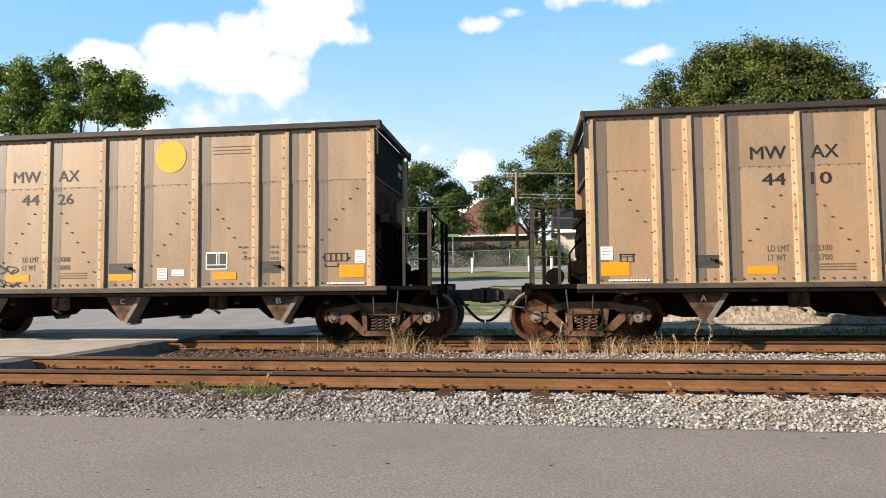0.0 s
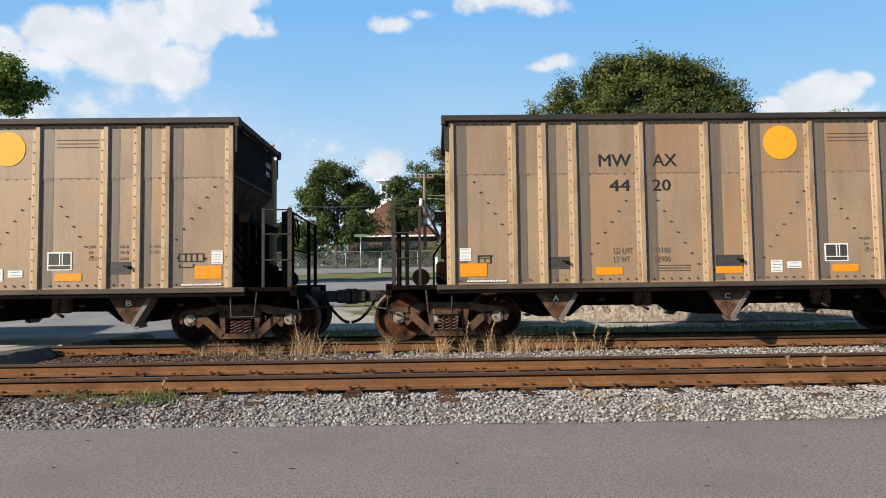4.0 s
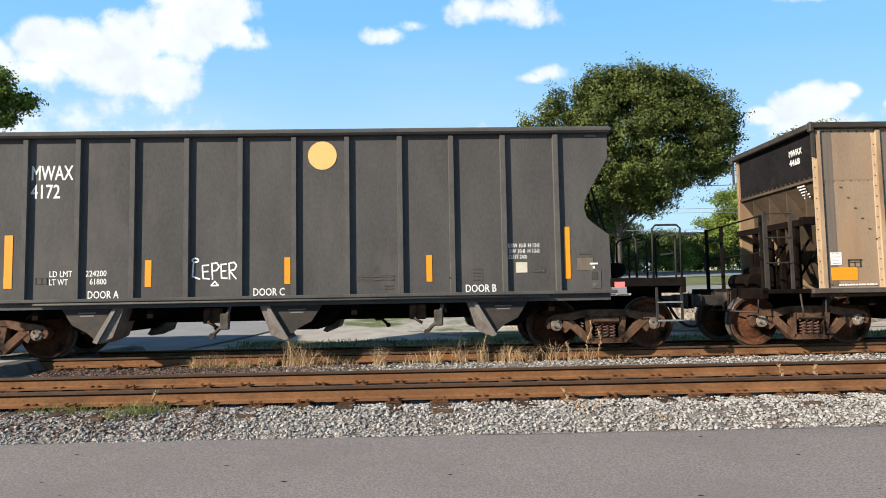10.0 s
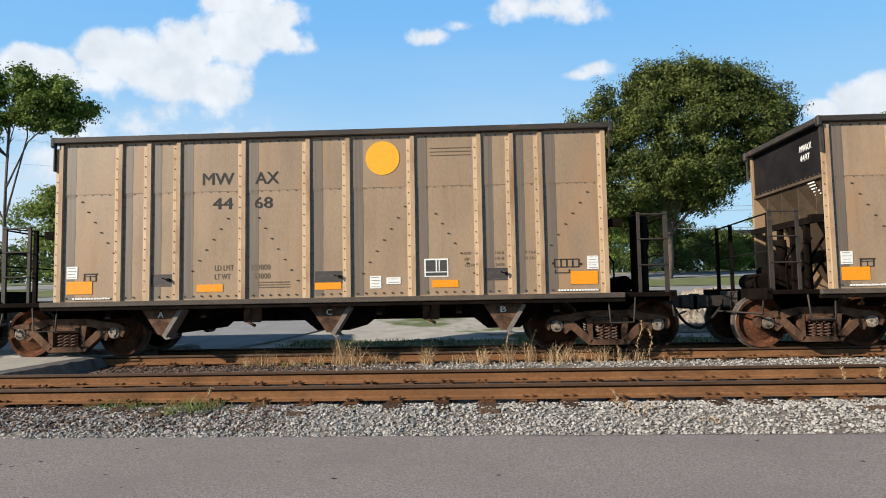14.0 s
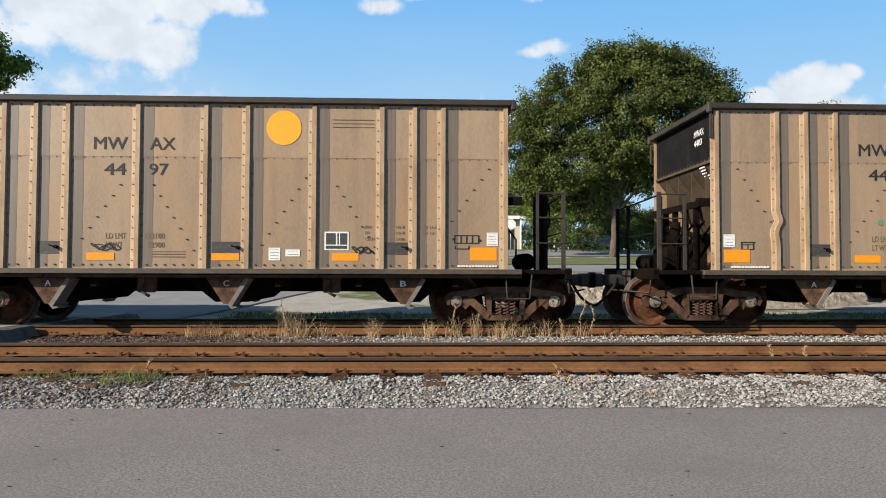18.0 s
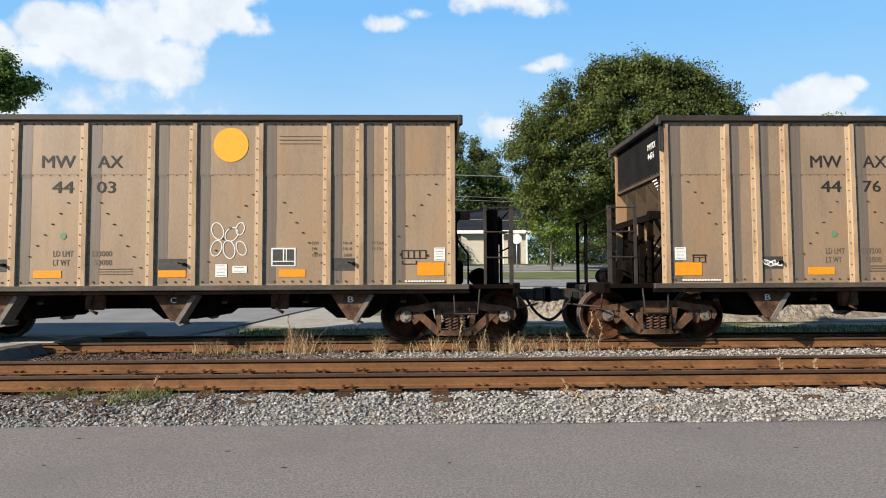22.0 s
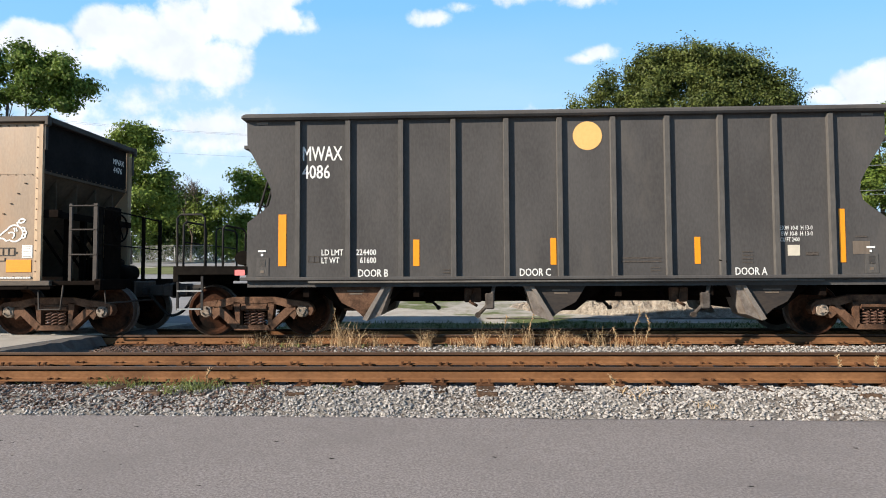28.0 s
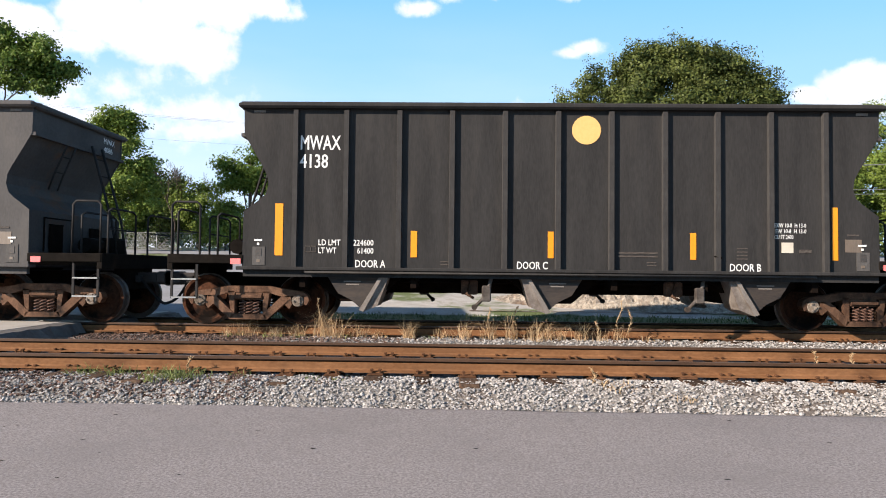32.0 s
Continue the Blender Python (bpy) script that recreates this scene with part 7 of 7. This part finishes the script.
# trees beyond the cars to the east
for i, (dx, top, y, s, m) in enumerate(((31.0, 13.8, 62, 1.25, "leaf_light"), (26.8, 10.0, 60, 1.0, "leaf_light"), (36.0, 12.5, 60, 1.2, "leaf_light"), (41.0, 11.0, 58, 1.2, "leaf"))):
    x, yy, z = at_far(dx, top, y)
    h = z - gz(x, y)
    tree("light green leafy tree beyond the lot", x, y, h * 0.6, 0.25, [(0, 0, h - 1.8, 2.6 * s, 2.4, 1.8), (-2.2 * s, 0, h * 0.66, 2.1 * s, 2.1, 1.9), (2.2 * s, 0, h * 0.62, 2.3 * s, 2.1, 1.9), (0, -0.5, h * 0.45, 3.0 * s, 2.2, 2.4), (-2.4 * s, 0, h * 0.35, 1.6 * s, 1.7, 1.5), (2.2 * s, 0, h * 0.33, 1.9 * s, 1.7, 1.6)], 0.13, 8, 70, 50 + i, M[m], lumps=20, lump=0.95, sprigs=60)


def bare(bm):
    rnd = random.Random(5)

    def grow(p, d, length, r, depth):
        q = p + d * length
        rod(bm, p, q, r, 5, r * 0.65, caps=False)
        if depth:
            for _ in range(3 if depth > 1 else 4):
                e = (d + Vector((rnd.uniform(-0.7, 0.7), rnd.uniform(-0.7, 0.7), rnd.uniform(-0.2, 0.6)))).normalized()
                grow(q, e, length * rnd.uniform(0.6, 0.85), r * 0.6, depth - 1)
    grow(Vector((0, 0, -0.2)), Vector((0.05, 0, 1)), 2.3, 0.12, 5)


x, yy, z = at_far(-22.2, 10.4, 52)
thing("bare_tree", "bare_tree", bare, M["bark"], "leafless grey tree among the green ones", "tree", at=(x, 52, gz(x, 52)))


# woods that close the view far behind
def woods():
    rs = np.random.RandomState(9)
    lobes = []
    for i in range(150):
        a = rs.uniform(-80, 80)
        x = 230 * math.sin(radians(a))
        y = 95 + rs.uniform(0, 30) if abs(x) < 160 else 70
        h = rs.uniform(3.5, 6.0) if -25 < x < 30 else rs.uniform(5, 9)
        lobes.append((x, y, gz(x, y) + h * 0.5, rs.uniform(4, 8), 3, h * 0.55))
    v, f = crown(lobes, 0.5, 5, 10, 99)
    return raw_mesh("woods", v, f, M["leaf_dark"])


tagged(new("woods", woods()), "distant belt of dark green trees", "woods", kind="stuff")


# ---- utility poles and cables
def utility_pole(x, y, top, arm, label, transformer=True, turn=0):
    g = gz(x, y)
    p = empty("utility_pole", label, "utility pole", at=pose(x, y, g, 0, 0, turn))
    h = top - g
    part("shaft", f"shaft{x:.0f}", lambda bm: rod(bm, (0, 0, -0.5), (0, 0, h), 0.16, 12, 0.10), M["pole"], p)
    part("crossarm", f"arm{x:.0f}", lambda bm: chamfer_box(bm, -arm, arm, -0.06, 0.06, h - 0.45, h - 0.32, 0.01), M["pole"], p)
    for dx in (-arm * 0.9, -arm * 0.4, arm * 0.4, arm * 0.9):
        part("insulator", "insulator", lambda bm: (rod(bm, (0, 0, 0), (0, 0, 0.16), 0.05, 8, 0.035)), M["grey_steel"], p, (dx, 0, h - 0.32))
    part("brace", f"brace{x:.0f}", lambda bm: bar(bm, [(-arm * 0.6, 0.07, h - 0.42), (0, 0.10, h - 1.1), (arm * 0.6, 0.07, h - 0.42)], 0.02, 5), M["pole"], p)
    if transformer:
        part("transformer", "transformer", lambda bm: (rod(bm, (0, 0, 0), (0, 0, 0.62), 0.16, 16), rod(bm, (0, 0, 0.62), (0, 0, 0.70), 0.16, 16, 0.08)), M["trim"], p, (-0.30, -0.12, h - 2.9))
        part("lamp_bracket", f"bracket{x:.0f}", lambda bm: bar(bm, [(0, 0, h - 2.3), (-0.3, -0.1, h - 2.2)], 0.03, 6), M["grey_steel"], p)
    part("meter_box", "meter_box", lambda bm: chamfer_box(bm, -0.12, 0.12, -0.22, -0.10, 0, 0.4, 0.02), M["grey_steel"], p, (0, 0, h * 0.45))
    return p


PX, PY, PT = at_far(-0.6, 9.7, 55)
utility_pole(PX, PY, PT, 0.8, "wooden utility pole with a white crossarm and transformer")
QX, QY, QT = at_far(-13.1, 12.3, 56)
utility_pole(QX, QY, QT, 0.95, "tall wooden utility pole with crossarm and floodlights", False)


def floodlight(bm):
    chamfer_box(bm, -0.16, 0.16, -0.14, 0.14, 0, 0.26, 0.05)


qp = [o for o in scene.objects if o.name.startswith("utility_pole")][-1]
for dx in (-0.42, 0.42):
    part("floodlight", "floodlight", floodlight, M["grey_steel"], qp, (dx, -0.1, QT - gz(QX, QY) - 3.1))


def cable(name, a, b, sag, r=0.022):
    a, b = Vector(a), Vector(b)
    pts = []
    for i in range(25):
        f = i / 24
        p = a.lerp(b, f)
        p.z -= sag * 4 * f * (1 - f)
        pts.append(p)
    return thing(name, f"{name}{a.x:.1f}{a.z:.1f}{b.x:.1f}", lambda bm: bar(bm, pts, r, 5), M["wire"], "sagging overhead electric cable between poles", "cable", "overhead cables")


for dy, dz, zr in ((-0.7, -0.1, 0.0), (0.7, -0.1, 0.2), (0, -1.9, -1.5), (0, -2.2, -1.9)):
    cable("power_cable", (PX + dy, PY, PT + dz), (PX + 45, PY + 3, PT + dz + 0.6 + zr * 0.3), 0.5)
cable("power_cable", (PX, PY, PT - 3.9), (PX + 45, PY - 4, PT - 4.2), 0.5)
cable("power_cable", (PX, PY, PT - 2.3), (PX - 9, PY - 12, PT - 4.2), 0.3)
for dx, dz in ((-0.85, -0.1), (0.85, -0.1), (0, -2.0)):
    cable("power_cable", (QX + dx, QY, QT + dz), (QX - 48, QY - 18, QT + dz + 3.2), 1.2, 0.008)


# ---- fence
def fence(x0, x1, y):
    f = empty("chain_link_fence", "grey chain link fence with steel posts along the street", "fence", at=(0, 0, 0))
    x = x0
    k = 0
    while x <= x1 + 0.01:
        z = gz(x, y)
        part("post", "fence_post", lambda bm: rod(bm, (0, 0, -0.2), (0, 0, 1.35), 0.035, 8), M["grey_steel"], f, (x, y, z))
        if x + 2.8 <= x1 + 0.01:
            z2 = gz(x + 2.8, y)

            def rail_bar(bm, x=x, z=z, z2=z2):
                rod(bm, (x, y, z + 1.32), (x + 2.8, y, z2 + 1.32), 0.024, 6)

            def wires(bm, x=x, z=z, z2=z2):
                for i in range(0, 28):
                    for s in (1, -1):
                        a, b = x + i * 0.1, x + i * 0.1 + s * 1.3
                        u0, u1 = max(x, min(a, b)), min(x + 2.8, max(a, b))
                        za, zb = (u0 - a) * s if s > 0 else (a - u0), (u1 - a) if s > 0 else (a - u1)
                        za, zb = max(0, min(1.3, za)), max(0, min(1.3, zb))
                        zz = lambda u: z + (z2 - z) * (u - x) / 2.8
                        rod(bm, (u0, y, zz(u0) + za), (u1, y, zz(u1) + zb), 0.006, 3, caps=False)
            part("top_rail", f"top_rail{k}", rail_bar, M["grey_steel"], f)
            w = part("wire_mesh", f"wire_mesh{k}", wires, M["grey_steel"], f)
            w["kind"] = "stuff"
        x += 2.8
        k += 1


fence(-32.0, 4.2, 50.2)


# ---- houses
def house_brown():
    y = 78
    cx, cy, cz = at_far(-3.0, 4.6, y)
    g = gz(cx, y)
    h = empty("house", "brick house with a brown hipped shingle roof behind the fence", "house", at=(cx, y, g))
    w, d, e = 5.0, 4.5, cz - g
    top = at_far(0, 7.5, y)[2] - g
    part("wall", "house_wall", lambda bm: box(bm, -w, w, -d, d, -0.5, e), M["brick"], h)

    def roof(bm):
        a = [bm.verts.new(p) for p in ((-w - 0.6, -d - 0.6, e - 0.05), (w + 0.6, -d - 0.6, e - 0.05), (w + 0.6, d + 0.6, e - 0.05), (-w - 0.6, d + 0.6, e - 0.05))]
        b = [bm.verts.new(p) for p in ((-0.8, 0, top), (0.8, 0, top))]
        for f in ((a[0], a[1], b[1], b[0]), (a[2], a[3], b[0], b[1]), (a[1], a[2], b[1]), (a[3], a[0], b[0]), a[::-1]):
            bm.faces.new(f)
    part("roof", "house_roof", roof, M["roof_red"], h)
    part("fascia", "house_fascia", lambda bm: box(bm, -w - 0.62, w + 0.62, -d - 0.64, -d - 0.6, e - 0.18, e), M["trim"], h)
    for x in (-3.2, -0.6, 2.4):
        wd = part("window", "house_window", lambda bm: (box(bm, -0.55, 0.55, -0.06, 0, 0, 0.08), box(bm, -0.55, 0.55, -0.06, 0, 1.3, 1.38), box(bm, -0.55, -0.47, -0.06, 0, 0.08, 1.3), box(bm, 0.47, 0.55, -0.06, 0, 0.08, 1.3)), M["doorsteel"], h, (x, -d - 0.005, e * 0.38))
        part("pane", "house_pane", lambda bm: box(bm, -0.47, 0.47, -0.02, -0.005, 0.08, 1.3), M["glass"], wd)


house_brown()


def cupola():
    y = 105
    cx, _, cz = at_far(-3.4, 9.2, y)
    g = gz(cx, y)
    b = empty("white_building", "white painted building with a glazed square cupola", "building", at=(cx, y, g))
    t = cz - g
    part("wall", "white_wall", lambda bm: box(bm, -6, 6, 0.5, 7, -0.5, t - 3.8), M["trim"], b)
    part("tower", "white_tower", lambda bm: box(bm, -1.45, 1.45, 0, 2.9, 0, t - 0.35), M["trim"], b)
    part("roof", "tower_roof", lambda bm: chamfer_box(bm, -2.1, 2.1, -0.7, 3.6, t - 0.35, t, 0.05), M["trim"], b)
    for x in (-0.8, 0.1, 0.95):
        for z in (t - 3.1, t - 1.9):
            part("window", f"tower_pane{z:.1f}", lambda bm: box(bm, -0.3, 0.3, -0.06, -0.01, 0, 0.95), M["glass"], b, (x - 0.05, 0, z))


cupola()


def low_building():
    y = 55
    x0, _, zb = at_far(2.7, 2.5, y)
    x1 = at_far(7.8, 0, y)[0]
    g = gz((x0 + x1) / 2, y)
    eave = at_far(0, 5.0, y)[2] - g
    top = at_far(0, 7.1, y)[2] - g
    b = empty("low_building", "low beige house with white trim and a dark roof", "house", at=(x0, y, g))
    w = x1 - x0
    part("wall", "low_wall", lambda bm: box(bm, 0, w, 0, 7, -0.5, eave), M["stucco"], b)

    def roof(bm):
        prof = [(-0.6, eave - 0.05), (-0.6, eave + 0.12), (3.4, top), (7.6, eave + 0.12), (7.6, eave - 0.05)]
        a = [bm.verts.new((-0.5, yy, z)) for yy, z in prof]
        c = [bm.verts.new((w + 0.5, yy, z)) for yy, z in prof]
        for i in range(5):
            bm.faces.new((a[i], c[i], c[(i + 1) % 5], a[(i + 1) % 5]))
        bm.faces.new(a), bm.faces.new(c[::-1])
    part("roof", "low_roof", roof, M["roof_dark"], b)
    part("fascia", "low_fascia", lambda bm: box(bm, -0.52, w + 0.52, -0.66, -0.61, eave - 0.16, eave + 0.12), M["trim"], b)
    for x in (w - 0.1, w * 0.62):
        part("porch_post", "porch_post", lambda bm: chamfer_box(bm, -0.06, 0.06, -0.62, -0.50, 0, eave, 0.01), M["trim"], b, (x, 0, 0))
    part("door", "low_door", lambda bm: (box(bm, -0.5, 0.5, -0.05, 0.0, 0, 2.05)), M["roof_dark"], b, (w * 0.8, -0.006, 0))
    gx, _, gzz = at_far(5.5, 8.4, 75)
    gb = empty("gabled_house", "cream gabled house seen above a dark roof", "house", at=(gx, 75, gz(gx, 75)))
    hh = gzz - gz(gx, 75)

    def gable(bm):
        prism(bm, [(-3.2, -0.4), (3.2, -0.4), (3.2, hh - 1.2), (0, hh + 0.3), (-3.2, hh - 1.2)], 0, 6)
    part("wall", "gable_wall", gable, M["stucco"], gb)

    def gable_roof(bm):
        prism(bm, [(-3.5, hh - 1.35), (-3.5, hh - 1.15), (0, hh + 0.55), (3.5, hh - 1.15), (3.5, hh - 1.35), (0, hh + 0.32)], -0.4, 6.4)
    part("roof", "gable_roof", gable_roof, M["roof_dark"], gb)


low_building()


def pale_house(bm):
    box(bm, -2.6, 2.6, 0, 7, -0.5, 5.2)


lx, ly, lz = at_far(21.5, 4.6, 90)
lb = empty("far_building", "pale house half hidden beyond the trees", "building", at=(lx, 90, gz(lx, 90)))
part("wall", "far_wall", pale_house, M["stucco"], lb)
part("roof", "far_roof", lambda bm: chamfer_box(bm, -3.0, 3.0, -0.5, 7.4, 5.2, 5.5, 0.05), M["roof_dark"], lb)
for i, (dx, top, y, w, m) in enumerate(((10.2, 10.2, 60, 3.4, "leaf_light"), (13.6, 8.2, 66, 3.2, "leaf_light"), (16.6, 6.4, 64, 3.0, "leaf_dark"), (19.2, 5.6, 68, 2.6, "leaf"), (21.6, 4.9, 70, 2.6, "leaf_dark"), (24.2, 7.2, 66, 3.0, "leaf_light"))):
    x, yy, z = at_far(dx, top, y)
    hgt = z - gz(x, y)
    tree("leafy green tree beyond the street", x, y, hgt * 0.6, 0.13, [(0, 0, hgt - 1.2, w * 0.6, w * 0.6, 1.2), (-w * 0.55, 0, hgt * 0.62, w * 0.6, w * 0.6, hgt * 0.22), (w * 0.55, 0, hgt * 0.55, w * 0.65, w * 0.6, hgt * 0.22), (0.1, -0.3, hgt * 0.35, w * 0.9, w * 0.7, hgt * 0.28)], 0.12, 8, 80, 70 + i, M[m], lumps=16, lump=0.85, sprigs=40)


# clipped and wild bushes: behind the fence, and in the shade under the oak
for i, (x, y, h, w, m) in enumerate(((-6.0, 51.5, 1.5, 1.0, "leaf_dark"), (-4.4, 51.6, 1.7, 1.1, "leaf_dark"), (-2.7, 51.5, 1.5, 1.0, "leaf"), (-1.1, 51.7, 1.7, 1.1, "leaf_dark"), (0.5, 51.5, 1.4, 1.0, "leaf_light"), (2.2, 51.8, 1.6, 1.0, "leaf_dark"),
                                     (10.2, 48.5, 2.6, 1.5, "leaf_dark"), (12.6, 49.5, 3.2, 1.6, "leaf_dark"), (15.0, 48.8, 2.5, 1.5, "leaf"), (17.4, 50.5, 3.0, 1.7, "leaf_dark"), (19.8, 49.6, 2.6, 1.5, "leaf_light"), (22.4, 51.0, 3.0, 1.7, "leaf_dark"), (25.2, 50.5, 2.8, 1.7, "leaf"))):
    tree("low dark green bush behind the fence" if h < 2 else "wild green bush in the shade of the trees", x, y, h * 0.6, 0.05, [(0, 0, h * 0.72, w * 0.7, w * 0.6, h * 0.28), (-w * 0.5, 0, h * 0.45, w * 0.6, w * 0.5, h * 0.3), (w * 0.5, 0, h * 0.42, w * 0.6, w * 0.5, h * 0.3), (0, -0.2, h * 0.25, w * 0.8, w * 0.5, h * 0.25)], 0.09, 8, 80, 140 + i, M[m], name="bush", lumps=9, lump=0.4, sprigs=20, every=2)


# ---- signs, bollards and a parked car
def sign(label, x, y, h, kind):
    s = empty("road_sign", label, "sign", at=(x, y, gz(x, y)))
    part("post", f"sign_post{h:.1f}", lambda bm: rod(bm, (0, 0, -0.2), (0, 0, h), 0.035, 8), M["grey_steel"], s)
    if kind == "stop":
        def plate(bm):
            prism(bm, [(0.38 * math.cos(0.3927 + k * 0.7854), h - 0.35 + 0.38 * math.sin(0.3927 + k * 0.7854)) for k in range(8)], -0.06, -0.04)
        part("plate", "stop_plate", plate, M["trim"], s, None, "pale back of an octagonal sign")
    else:
        part("plate", f"street_plate{h:.1f}", lambda bm: (chamfer_box(bm, -0.45, 0.45, -0.05, -0.03, h - 0.05, h + 0.15, 0.005)), M["green"], s, None, "green street name plate")


sx, sy, _ = at_far(7.0, 0, 46)
sign("octagonal road sign on a steel post", sx, 46, 2.5, "stop")
sx, sy, _ = at_far(-5.6, 0, 46)
sign("green street name sign on a steel post", sx, 46, 2.4, "name")
for dx in (0.3, -4.1, 2.0):
    x, _, _ = at_far(dx, 0, 42)
    thing("bollard", "bollard", lambda bm: rod(bm, (0, 0, -0.2), (0, 0, 0.95), 0.09, 12), M["trim"], "short white marker post on the grass", "post", at=(x, 42, gz(x, 42)))


def car_body(bm):
    prism(bm, [(-2.1, 0.30), (2.1, 0.30), (2.15, 0.70), (1.3, 0.88), (0.8, 1.40), (-0.9, 1.42), (-1.6, 0.95), (-2.12, 0.85)], -0.85, 0.85)


def parked(x, y, label, mat):
    c = empty("parked_car", label, "car", at=(x, y, gz(x, y)))
    part("body", "car_body" + mat, car_body, M[mat], c)
    for s in (-1, 1):
        part("window", "car_window", lambda bm: prism(bm, [(-1.35, 0.95), (1.1, 0.95), (0.72, 1.32), (-0.85, 1.34)], -0.012, 0.012), M["glass"], c, (0, s * 0.853, 0))
        for wx in (-1.3, 1.3):
            part("wheel", "car_wheel", lambda bm: rod(bm, (0, -0.1, 0), (0, 0.1, 0), 0.32, 18), M["rubber"], c, (wx, s * 0.80, 0.32))


cx, _, _ = at_far(13.9, 0, 62)
parked(cx, 62, "dark parked car under the trees", "carpaint")


# ---------------------------------------------------------------- what moves


def rolled(t):
    return float(np.interp(t, [r[0] for r in TRAIN], [r[1] for r in TRAIN]))


def motions():
    for car, x0 in CARS:
        walk(car, [(t, pose(x0 + s, T_MID, T_Z)) for t, s in TRAIN])
    steps = [round(i * 0.16, 2) for i in range(201)]
    rolls = [(t, math.degrees(rolled(t) / WHEEL_R)) for t in steps]
    for w, u in WHEELS:
        first = (u * 97.0) % 360
        walk(w, [(t, pose(u, 0, WHEEL_R, 0, a + first, 0)) for t, a in rolls])


motions()
